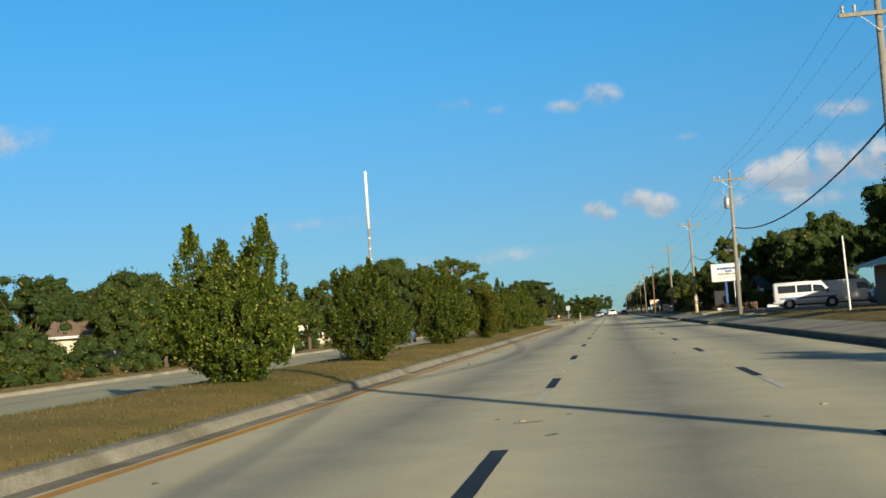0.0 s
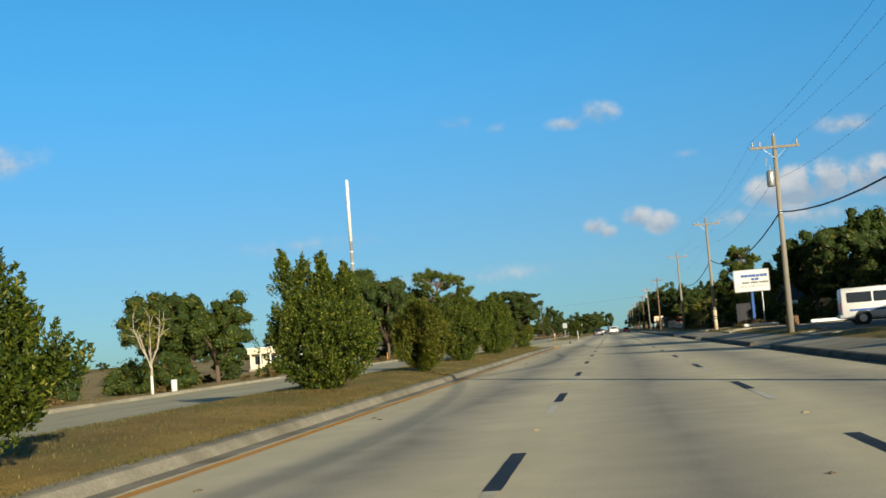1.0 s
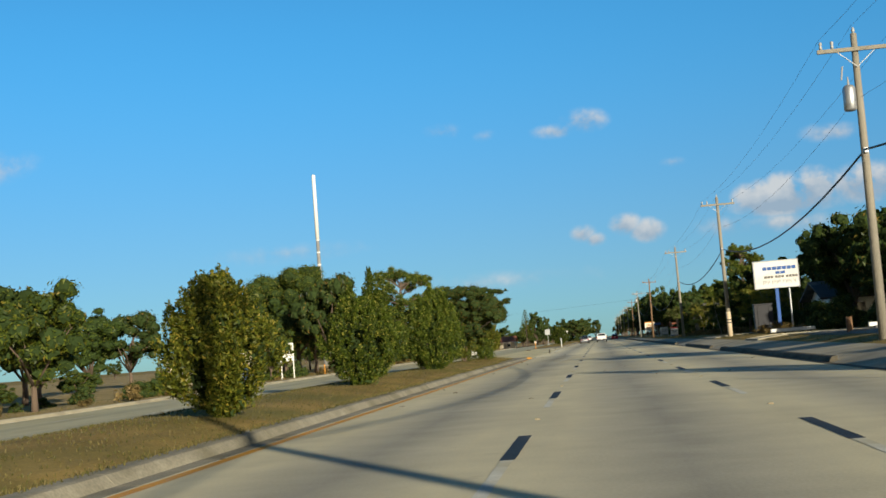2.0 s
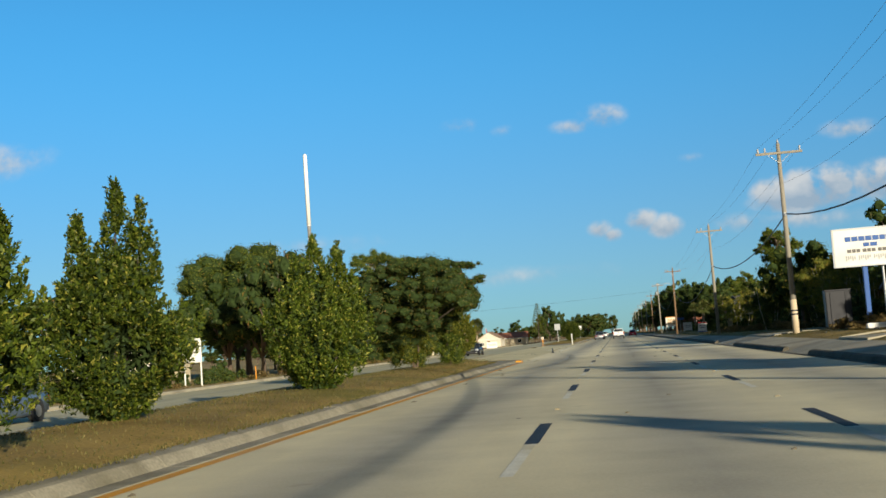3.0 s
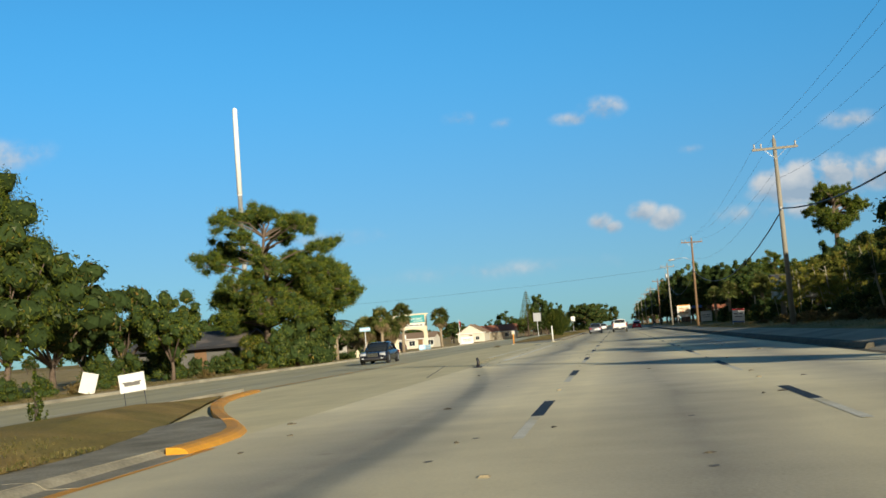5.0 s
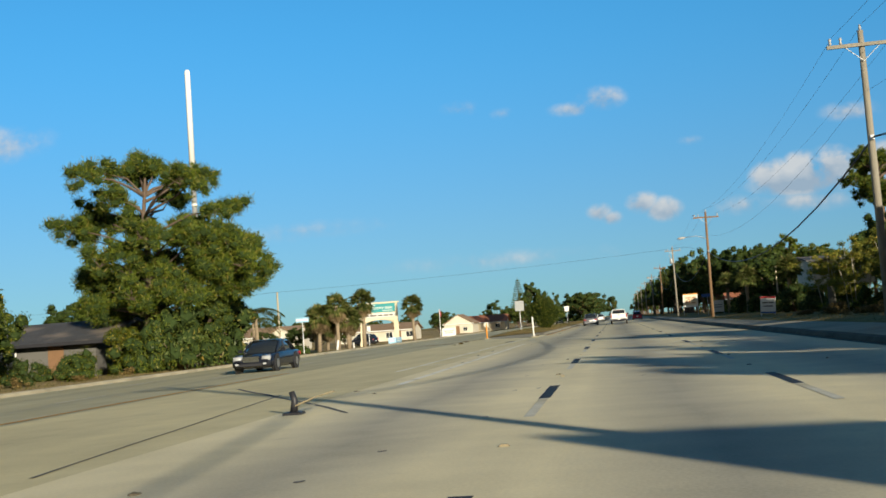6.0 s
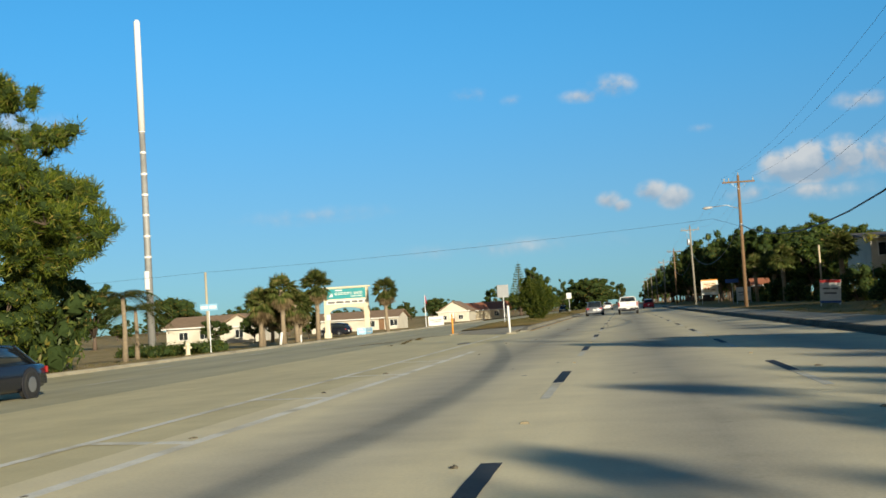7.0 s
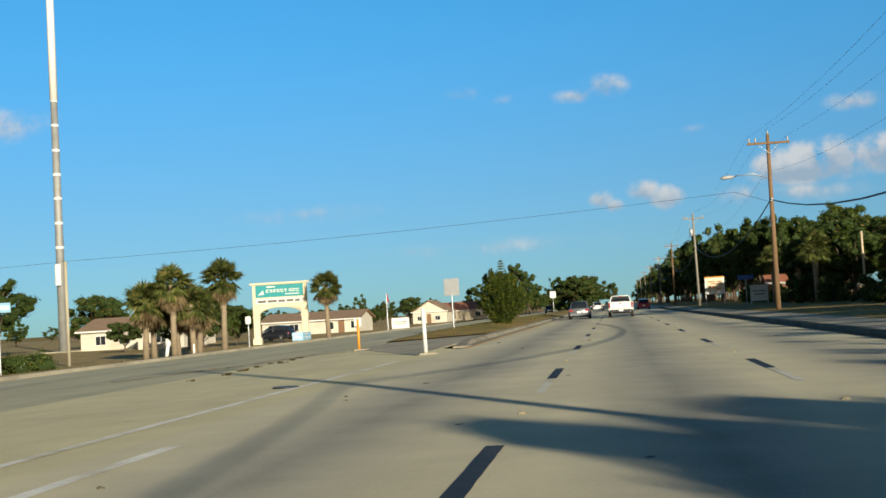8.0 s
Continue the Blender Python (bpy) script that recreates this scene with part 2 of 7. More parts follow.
MAT = dict(
    road=road_mat("worn_tan_concrete", (0.600, 0.530, 0.345), ((-1.8, 1.25, 0.58), (1.85, 1.35, 0.60), (5.45, 1.35, 0.50)), 0.25, (122, 165, 0.28)),
    road_pale=road_mat("pale_tan_concrete", (0.64, 0.56, 0.325), ((-2.2, .6, .1),), 0.3),
    road_far=road_mat("grey_concrete", (0.475, 0.435, 0.275), ((-13.4, 0.9, 0.2), (-17.0, 0.9, 0.2))),
    walk=mat("weathered_concrete", (0.40, 0.355, 0.26), 0.85, 0.22, 0.8, 30, 0.3, dirt=(0.16, 0.15, 0.12), dirt_amount=0.5, spec=0.12),
    kerb=mat("kerb_concrete", (0.40, 0.355, 0.26), 0.85, 0.25, 1.1, 25, 0.3, dirt=(0.12, 0.11, 0.09), dirt_amount=0.5, spec=0.12),
    # dirty concrete, its base also darkened for the shade of the kerb face
    kerb_dark=mat("shade_darkened_kerb_concrete", (0.13, 0.115, 0.085), 0.9, 0.3, 1.1, 25, 0.3, dirt=(0.05, 0.045, 0.035), dirt_amount=0.6, spec=0.1),
    # filler inside crowns: the inner shade is put into this dark green
    core_shade=mat("shade_dark_filler", (0.032, 0.050, 0.016), 0.95, 0.3, 1.5, 9, spec=0.05),
    apron=mat("dark_worn_concrete", (0.29, 0.262, 0.195), 0.85, 0.4, 1.6, 25, 0.3, dirt=(0.13, 0.115, 0.07), dirt_amount=0.7, spec=0.12),
    asphalt=mat("faded_asphalt", (0.12, 0.115, 0.105), 0.9, 0.25, 0.5, 60, 0.4),
    gravel=mat("grey_gravel", (0.22, 0.2, 0.17), 0.95, 0.3, 0.6, 50, 0.5, spec=0.12),
    grass=mat("dry_grass_soil", (0.270, 0.188, 0.060), 0.95, 0.5, 0.6, 22, 0.7, dirt=(0.115, 0.125, 0.030), dirt_amount=0.65, spec=0.12),
    litter=mat("brown_leaf_litter", (0.36, 0.265, 0.12), 0.95, 0.45, 0.7, 30, 0.6, dirt=(0.19, 0.175, 0.06), dirt_amount=0.6, spec=0.12),
    white_line=mat("worn_white_paint", (0.82, 0.79, 0.68), 0.7, 0.2, 2.5, 30, 0.1, dirt=(0.52, 0.46, 0.32), dirt_amount=0.9, spec=0.12),
    faded_line=mat("faded_white_paint", (0.61, 0.585, 0.49), 0.75, 0.2, 2.5, 30, 0.1, dirt=(0.50, 0.44, 0.28), dirt_amount=0.95, spec=0.12),
    black_line=mat("black_contrast_paint", (0.03, 0.032, 0.036), 0.65, 0.3, 3, 40, 0.1, dirt=(0.10, 0.09, 0.08), dirt_amount=0.35, spec=0.12),
    yellow_line=mat("worn_yellow_paint", (0.62, 0.29, 0.03), 0.6, 0.2, 2.5, 30, 0.1, dirt=(0.38, 0.25, 0.10), dirt_amount=0.5, spec=0.12),
    pole=mat("weathered_grey_wood", (0.25, 0.225, 0.18), 0.85, 0.3, 2.0, 30, 0.4, stretch=(6, 6, 0.5)),
    pole_brown=mat("creosote_brown_wood", (0.19, 0.115, 0.06), 0.85, 0.3, 2.0, 30, 0.4, stretch=(6, 6, 0.5)),
    pole_sleeve=mat("pale_pole_sleeve", (0.55, 0.44, 0.30), 0.7, 0.2, 2.0, 30),
    galv=mat("galvanised_steel", (0.45, 0.46, 0.47), 0.45, 0.15, 4, 40, 0, 0.7),
    ceramic=mat("grey_porcelain", (0.34, 0.34, 0.34), 0.4, 0.1),
    cable=mat("black_cable_sheath", (0.02, 0.02, 0.022), 0.6, 0.2),
    wire=mat("dull_aluminium_wire", (0.16, 0.165, 0.17), 0.5, 0.1, metal=0.3),
    bark=mat("pine_bark", (0.125, 0.088, 0.062), 0.95, 0.35, 5, 40, 0.6, stretch=(2, 2, 0.5)),
    bark_dark=mat("dark_bark", (0.060, 0.046, 0.034), 0.95, 0.3, 6, 40, 0.5, stretch=(2, 2, 0.5)),
    bark_pale=mat("pale_bark", (0.40, 0.35, 0.27), 0.9, 0.25, 5, 40, 0.4, stretch=(2, 2, 0.5)),
    palm_bark=mat("palm_trunk_fibre", (0.27, 0.21, 0.14), 0.95, 0.3, 3, 18, 0.7, stretch=(1, 1, 4)),
    leaf_hedge=leaf_mat("buttonwood_leaves", (0.013, 0.033, 0.006), (0.118, 0.158, 0.014), (0.38, 0.35, 0.06), 0.14),
    leaf_warm=leaf_mat("yellowing_leaves", (0.032, 0.052, 0.007), (0.168, 0.184, 0.018), (0.36, 0.28, 0.04), 0.18),
    leaf_olive=leaf_mat("olive_leaves", (0.032, 0.054, 0.008), (0.132, 0.158, 0.017), (0.24, 0.18, 0.03), 0.12),
    leaf_open=leaf_mat("sunlit_thicket_leaves", (0.07, 0.09, 0.015), (0.27, 0.27, 0.04), (0.42, 0.27, 0.05), 0.2),
    leaf_oak=leaf_mat("oak_leaves", (0.022, 0.046, 0.009), (0.082, 0.114, 0.015), (0.15, 0.13, 0.025), 0.1),
    leaf_flat=leaf_mat("poinciana_leaves", (0.018, 0.038, 0.010), (0.085, 0.108, 0.018), (0.22, 0.13, 0.03), 0.18),
    needle=leaf_mat("pine_needles", (0.028, 0.056, 0.008), (0.135, 0.162, 0.016), (0.25, 0.19, 0.04), 0.12, 0.25),
    frond=leaf_mat("palm_fronds", (0.034, 0.052, 0.014), (0.135, 0.155, 0.040), (0.24, 0.19, 0.07), 0.2, 0.3),
    frond_dead=leaf_mat("dead_fronds", (0.10, 0.07, 0.035), (0.22, 0.16, 0.08), (0.28, 0.22, 0.12), 0.2, 0.2),
    shrub=leaf_mat("shrub_leaves", (0.028, 0.050, 0.012), (0.10, 0.13, 0.025), (0.24, 0.17, 0.03), 0.15),
    dry=leaf_mat("dry_weeds", (0.085, 0.066, 0.024), (0.225, 0.155, 0.055), (0.33, 0.24, 0.09), 0.2, 0.3),
    blade=leaf_mat("grass_blades", (0.075, 0.085, 0.022), (0.21, 0.175, 0.06), (0.31, 0.24, 0.10), 0.2, 0.3),
    white=mat("white_paint", (0.74, 0.73, 0.69), 0.5, 0.06, 1.5, 20, 0.05, dirt=(0.5, 0.47, 0.4), dirt_amount=0.4),
    offwhite=mat("off_white_wall_paint", (0.60, 0.555, 0.46), 0.8, 0.10, 1.0, 40, 0.15, dirt=(0.4, 0.34, 0.25), dirt_amount=0.4),
    cream=mat("cream_stucco", (0.72, 0.62, 0.44), 0.8, 0.08, 1.2, 50, 0.25, dirt=(0.5, 0.42, 0.3), dirt_amount=0.4),
    teal=mat("teal_sign_face", (0.02, 0.27, 0.29), 0.45, 0.08, 1.5, 12),
    lblue=mat("pale_blue_sign_face", (0.28, 0.50, 0.68), 0.5, 0.1),
    blue=mat("blue_paint", (0.03, 0.10, 0.33), 0.45, 0.12),
    red=mat("red_paint", (0.45, 0.03, 0.03), 0.45, 0.1),
    orange=mat("orange_plastic", (0.75, 0.30, 0.03), 0.5, 0.1),
    dark=mat("dark_paint", (0.025, 0.025, 0.03), 0.5, 0.15),
    ink=mat("grey_lettering", (0.13, 0.12, 0.11), 0.6, 0.1),
    roof_tan=mat("tan_shingles", (0.27, 0.18, 0.11), 0.9, 0.25, 1.5, 20, 0.5),
    roof_red=mat("terracotta_tiles", (0.33, 0.12, 0.06), 0.85, 0.25, 1.5, 20, 0.5),
    roof_grey=mat("grey_shingles", (0.055, 0.055, 0.06), 0.9, 0.35, 1.2, 20, 0.5, dirt=(0.26, 0.21, 0.17), dirt_amount=0.7),
    roof_teal=mat("grey_green_metal_roof", (0.16, 0.25, 0.25), 0.5, 0.15, 1.0, 20, 0, 0.3),
    brown=mat("brown_wood_siding", (0.20, 0.11, 0.055), 0.8, 0.25, 2, 25, 0.3),
    tower=mat("white_tower_paint", (0.78, 0.77, 0.74), 0.45, 0.05, 0.6, 10),
    tower_grey=mat("grey_tower_steel", (0.30, 0.30, 0.29), 0.6, 0.25, 1.2, 14, 0, 0.2),
    glass=glass_mat("dark_window_glass", (0.02, 0.025, 0.03)),
    tyre=mat("black_rubber", (0.02, 0.02, 0.02), 0.85, 0.15),
    rim=mat("alloy_rim", (0.45, 0.45, 0.46), 0.35, 0.1, metal=0.8),
    chrome=mat("chrome_trim", (0.6, 0.6, 0.6), 0.15, 0.05, metal=1.0),
    car_white=mat("white_car_paint", (0.78, 0.78, 0.76), 0.28, 0.03, 1.0, 8, dirt=(0.62, 0.58, 0.5), dirt_amount=0.3),
    car_silver=mat("silver_car_paint", (0.22, 0.23, 0.25), 0.42, 0.05, 1.0, 8, 0, 0.55),
    car_red=mat("red_car_paint", (0.33, 0.012, 0.03), 0.28, 0.05),
    car_black=mat("dark_blue_car_paint", (0.015, 0.017, 0.024), 0.18, 0.05),
    car_blue=mat("blue_grey_car_paint", (0.11, 0.15, 0.21), 0.28, 0.05, 1, 8, 0, 0.25),
    tail=mat("red_lamp_lens", (0.30, 0.01, 0.01), 0.5, 0.1),
    head=mat("clear_lamp_lens", (0.38, 0.39, 0.41), 0.12, 0.05),
    plate=mat("number_plate", (0.7, 0.7, 0.68), 0.5, 0.05),
    stone=mat("dark_grit", (0.13, 0.11, 0.075), 0.95, 0.3),
    rubble=mat("sandy_debris", (0.30, 0.245, 0.15), 0.95, 0.3),
)

# ---- building helpers ----


class MB:
    """A mesh in the making: plain lists of corners and faces."""

    def __init__(self):
        self.v, self.f, self.smooth = [], [], False

    def add(self, verts, faces):
        n = len(self.v)
        self.v += [tuple(p) for p in verts]
        self.f += [tuple(i + n for i in f) for f in faces]
        return self

    def box(self, cx, cy, cz, sx, sy, sz, c=0.0, rz=0.0, taper=1.0):
        """A box about its centre; c chamfers the upright edges and the top."""
        hx, hy, hz = sx / 2, sy / 2, sz / 2
        c = min(c, hx * 0.9, hy * 0.9, hz * 0.9)
        ring = [(-hx + c, -hy), (hx - c, -hy), (hx, -hy + c), (hx, hy - c), (hx - c, hy), (-hx + c, hy), (-hx, hy - c), (-hx, -hy + c)] if c else [(-hx, -hy), (hx, -hy), (hx, hy), (-hx, hy)]
        levels = [(-hz, 1.0, 0.0), (hz - c, taper, 0.0), (hz, taper, c)] if c else [(-hz, 1.0, 0.0), (hz, taper, 0.0)]
        cs, sn = math.cos(rz), math.sin(rz)
        vs, k = [], len(ring)
        for z, s, inset in levels:
            for x, y in ring:
                x2, y2 = x * s * (1 - inset / hx), y * s * (1 - inset / hy)
                vs.append((cx + x2 * cs - y2 * sn, cy + x2 * sn + y2 * cs, cz + z))
        fs = [tuple(range(k))[::-1], tuple(range((len(levels) - 1) * k, len(levels) * k))]
        for l in range(len(levels) - 1):
            fs += [(l * k + i, l * k + (i + 1) % k, (l + 1) * k + (i + 1) % k, (l + 1) * k + i) for i in range(k)]
        return self.add(vs, fs)

    def tube(self, pts, radii, seg=8, caps=True):
        """A round bar along points, with its own radius at each."""
        pts = [Vector(p) for p in pts]
        if not isinstance(radii, (list, tuple)):
            radii = [radii] * len(pts)
        vs, up = [], None
        for i, p in enumerate(pts):
            d = (pts[min(i + 1, len(pts) - 1)] - pts[max(i - 1, 0)]).normalized()
            a = d.orthogonal().normalized() if up is None else (up - d * up.dot(d)).normalized()
            up = a
            b = d.cross(a)
            vs += [p + radii[i] * (math.cos(2 * math.pi * k / seg) * a + math.sin(2 * math.pi * k / seg) * b) for k in range(seg)]
        fs = [(i * seg + k, i * seg + (k + 1) % seg, (i + 1) * seg + (k + 1) % seg, (i + 1) * seg + k) for i in range(len(pts) - 1) for k in range(seg)]
        if caps:
            fs += [tuple(range(seg))[::-1], tuple(range((len(pts) - 1) * seg, len(pts) * seg))]
        return self.add(vs, fs)

    def loft(self, rings, caps=True):
        k = len(rings[0])
        vs = [p for r in rings for p in r]
        fs = [(i * k + j, i * k + (j + 1) % k, (i + 1) * k + (j + 1) % k, (i + 1) * k + j) for i in range(len(rings) - 1) for j in range(k)]
        if caps:
            fs += [tuple(range(k))[::-1], tuple(range((len(rings) - 1) * k, len(rings) * k))]
        return self.add(vs, fs)

    def prism(self, poly, z0, z1):
        """An upright prism over a polygon in plan (anticlockwise)."""
        k = len(poly)
        return self.add([(x, y, z0) for x, y in poly] + [(x, y, z1) for x, y in poly], [tuple(range(k))[::-1], tuple(range(k, 2 * k))] + [(i, (i + 1) % k, k + (i + 1) % k, k + i) for i in range(k)])

    def leaves(self, arr):
        """arr: n x k x 3 corners, each leaf an island of its own."""
        n, arr = len(self.v), np.asarray(arr)
        k = arr.shape[1]
        self.v += list(map(tuple, arr.reshape(-1, 3)))
        self.f += [tuple(range(n + k * i, n + k * i + k)) for i in range(len(arr))]
        return self

    def mesh(self, name, material):
        me = bpy.data.meshes.new(name)
        me.from_pydata(self.v, [], self.f)
        if self.smooth:
            me.polygons.foreach_set("use_smooth", [True] * len(me.polygons))
        me.materials.append(material)
        me.update()
        return me


def part(name, mb, material, parent=None, label="", smooth=False):
    """One mesh object, under a thing or under a part."""
    mb.smooth = smooth
    ob = new(name, mb.mesh(name, material))
    ob.parent = parent
    return tagged(ob, label)


def thing(name, label, category, m=None, group="", kind=""):
    """A top-level thing: an empty at its base."""
    ob = new(name)
    ob.empty_display_size = 0.2
    if m is not None:
        ob.matrix_basis = m
    return tagged(ob, label, category, group, kind)


def solid(name, mb, material, label, category="", kind="structure", smooth=False):
    ob = part(name, mb, material, None, "", smooth)
    return tagged(ob, label, category, "", kind)


def shared(name, mesh, parent, loc=(0, 0, 0), label=""):
    """A further piece on a mesh that its like already has."""
    ob = new(name, mesh)
    ob.parent, ob.location = parent, loc
    return tagged(ob, label)

# ---- the ground and the road ----


def dip(x, y):
    """How the land lies: it falls gently to the west, more so past the crossing, and rises behind the east kerb."""
    if x > 7.6:
        return min(0.36, 0.10 * (x - 7.6)) * (1 - 0.7 * min(1, max(0, (y - 140) / 60)))
    return max(-0.55, 0.018 * min(0, x + 4.0)) - 0.42 * min(1, max(0, (-x - 21.6) / 4.5)) * min(1, max(0, (y - 205) / 30))


def lay(mb):
    """Sets a flat piece down on the lie of the land."""
    mb.v = [(x, y, z + dip(x, y)) for x, y, z in mb.v]
    return mb


Y0, Y1 = -160.0, 900.0


def sheet(name, xs, ys, zf, material, label, category):
    """A sheet with its own height over a grid in plan."""
    mb = MB()
    w = len(xs)
    mb.v = [(x, y, zf(x, y)) for y in ys for x in xs]
    mb.f = [(j * w + i, j * w + i + 1, (j + 1) * w + i + 1, (j + 1) * w + i) for j in range(len(ys) - 1) for i in range(w - 1)]
    return solid(name, mb, material, label, category)


def spread(a, b, step):
    n = max(1, round(abs(b - a) / step))
    return [a + (b - a) * i / n for i in range(n + 1)]


sheet("ground", [-2400, -600, -200, -80, 80, 200, 600, 2400], [-2400, -600, -160, 0, 150, 300, 600, 1200, 3000, 4600], lambda x, y: -1.3, MAT["grass"], "flat dry grassland reaching the horizon", "ground")

road = solid("road", MB().box(1.77, (Y0 + Y1) / 2, -0.06, 11.6, Y1 - Y0, 0.12), MAT["road"], "worn tan concrete carriageway of three lanes", "road")
far_road = solid("far_road", lay(MB().prism([(-20.98, Y0), (-10.12, Y0), (-10.12, Y1), (-20.98, Y1)], -0.12, -0.005)), MAT["road_far"], "grey concrete carriageway for oncoming traffic", "road")
solid("median_crossing", lay(MB().prism([(-4.035, 112), (-4.035, 210), (-5.15, 213), (-9.4, 222), (-10.11, 222), (-10.11, 112)], -0.12, -0.003)), MAT["road_pale"], "concrete median opening with a turn lane", "road")


def mound(x):
    s = min(1, max(0, (x + 10.1) / 5.4))
    return 0.14 + 0.26 * math.sin(math.pi * s) ** 0.8


def median(name, ya, yb, nose_a, nose_b, label):
    """A low grass mound between kerbs; the nose runs diagonally."""
    mb = MB()
    xs = spread(-10.1, -4.70, 0.35)
    ys = spread(ya, yb, 2.2)
    w = len(xs)
    random.seed(int(ya) + 500)
    for y in ys:
        for x in xs:
            s = (x + 10.1) / 5.4
            lo, hi = ya + nose_a * (1 - s), yb + nose_b * (1 - s)
            yy = lo + (hi - lo) * (y - ya) / (yb - ya)
            fade = min(1, (hi - yy) / 4, (yy - lo) / 5)
            thin = min(1, max(0, (yy - 97) / 10)) if yb < 200 else 0
            mb.v.append((-10.1 + (x + 10.1) * (1 - .10 * thin), yy, 0.07 + (mound(x) - .035 * thin - 0.07) * min(1, max(0, fade)) + random.uniform(-0.012, 0.012)))
    mb.f = [(j * w + i, j * w + i + 1, (j + 1) * w + i + 1, (j + 1) * w + i) for j in range(len(ys) - 1) for i in range(w - 1)]
    return solid(name, lay(mb), MAT["grass"], label, "median")


median("median_near", -160, 117.6, 0, 17.6, "dry brown grass median on a low mound")
median("median_far", 232, 900, -4, 0, "dry grass median beyond the crossing")
# paved apron and kerb of the median, in cast lengths
kerb_profile = [(-4.0, -0.05), (-4.0, 0.006), (-4.32, 0.010), (-4.38, 0.09), (-4.43, 0.14), (-4.50, 0.155), (-4.76, 0.158), (-4.76, -0.05)]


def kerb_run(name, path, profile, material, label, step=3.05, sink=False, tall=None):
    """A kerb cast in lengths with open joints along a line in plan: path gives (x shift, y); the section stays square to the line. tall: how high it stands at each point."""
    top = thing(name, label, "kerb", kind="structure")
    random.seed(len(path) + 7)
    P = [Vector((x, y)) for x, y in path]
    way = [(P[min(i + 1, len(P) - 1)] - P[max(i - 1, 0)]).normalized() for i in range(len(P))]
    x0 = profile[0][0]
    for i in range(len(P) - 1):
        n = max(1, round((P[i + 1] - P[i]).length / step))
        for k in range(n):
            dz = random.uniform(-0.005, 0.005)
            rings = []
            for s in (k / n, (k + 1) / n - 0.012 / (P[i + 1] - P[i]).length):
                p, w = P[i].lerp(P[i + 1], s), way[i].lerp(way[i + 1], s).normalized()
                low = 0.006 if sink and i == 0 and s == 0 else 9.0
                f = tall[i] + (tall[i + 1] - tall[i]) * s if tall else 1.0
                rings.append([(x0 + p.x + (x - x0) * w.y, p.y - (x - x0) * w.x, min(low, (z * f if z > 0 else z) + dz)) for x, z in profile])
            part("kerb_length", lay(MB().loft(rings)), material, top)
    return top


kerb_run("median_kerb", [(0, -30), (0, 94), (0.04, 108), (0.16, 116.4)], kerb_profile, MAT["apron"], "grey concrete median kerb sloping down to the nose", tall=(1, 1, .58, .5))
kerb_run("median_kerb", [(0.1, 213), (0, 217), (0, 330)], kerb_profile, MAT["apron"], "grey concrete kerb beyond the median crossing", 4.0, True)
nose = [(0.10, 116.42), (0.10, 117.6), (0.0, 118.6), (-0.25, 119.6), (-0.62, 120.6), (-1.15, 121.9), (-2.0, 123.9), (-2.95, 126.3), (-3.9, 128.9), (-4.7, 131.6), (-5.25, 134.2), (-5.7, 137.4)]
solid("nose_apron", lay(MB().prism([(-4.7, 97), (-4.5, 108), (-4.25, 116.4), (-4.2, 118.2), (-4.5, 119.8), (-5.45, 121.9), (-6.4, 123.6), (-6.2, 119.6), (-5.7, 114.5), (-5.5, 107), (-5.0, 97)], -0.05, 0.084)), MAT["apron"], "grey concrete apron round the median nose", "paving")
kerb_run("median_nose_kerb", nose, [(-4.0, -0.05), (-4.0, 0.015), (-4.05, 0.06), (-4.12, 0.084), (-4.28, 0.09), (-4.28, -0.05)], MAT["yellow_line"], "yellow-painted kerb round the median nose", 2.0)
solid("median_paving", lay(MB().prism([(-4.8, 206.3), (-5.14, 214), (-5.14, 236), (-10.0, 230), (-10.0, 219.8), (-9.2, 218.4)], -0.05, 0.012)), MAT["walk"], "worn concrete paving at the median end", "paving")
far_kerb_profile = [(-10.4, -0.05), (-10.12, -0.05), (-10.10, 0.15), (-10.26, 0.15), (-10.38, 0.10)]
kerb_run("opposite_median_kerb", [(0, -30), (0, 137)], [(x, z) for x, z in reversed(far_kerb_profile)], MAT["kerb"], "grey kerb on the oncoming side of the median", 6.0)
kerb_run("opposite_median_kerb", [(0, 227), (0, 330)], [(x, z) for x, z in reversed(far_kerb_profile)], MAT["kerb"], "grey kerb on the oncoming side past the crossing", 6.0, True)
kerb_run("verge_kerb", [(0, -20), (0, 140), (0, 330)], [(-20.9, -0.05), (-20.9, 0.08), (-20.95, 0.14), (-21.15, 0.15), (-21.15, -0.05)], MAT["kerb"], "pale concrete kerb of the far verge", 6.0)
sheet("far_verge", [-260, -130, -60, -40, -30, -26.1, -24, -22.6, -21.15], spread(-160, 900, 8), lambda x, y: dip(x, y) + (0.13 + 0.05 * math.sin(y * 0.31 + x) if x < -21.6 else 0.14), MAT["litter"], "verge of brown leaf litter and dry grass", "verge")

# right side: kerb, pavement with driveways, verge
gaps = [(60.5, 67.5), (97.6, 103.6), (123.0, 135.0)]
right_profile = [(7.52, -0.05), (7.52, 0.03), (7.57, 0.13), (7.62, 0.155), (7.76, 0.155), (7.76, -0.05)][::-1]
ya = -30.0
for ga, gb in gaps + [(345.0, 346.0)]:
    kerb_run("kerb", [(0, ya), (0, ga)], right_profile, MAT["kerb_dark"], "dirty concrete roadside kerb, darkened in colour for its shade")
    ya = gb


def drop(y):
    """How far the pavement dips where a driveway crosses it."""
    return max([min(1, max(0, (gb - ga) / 2 + 1.6 - abs(y - (ga + gb) / 2)) / 1.6) for ga, gb in gaps])


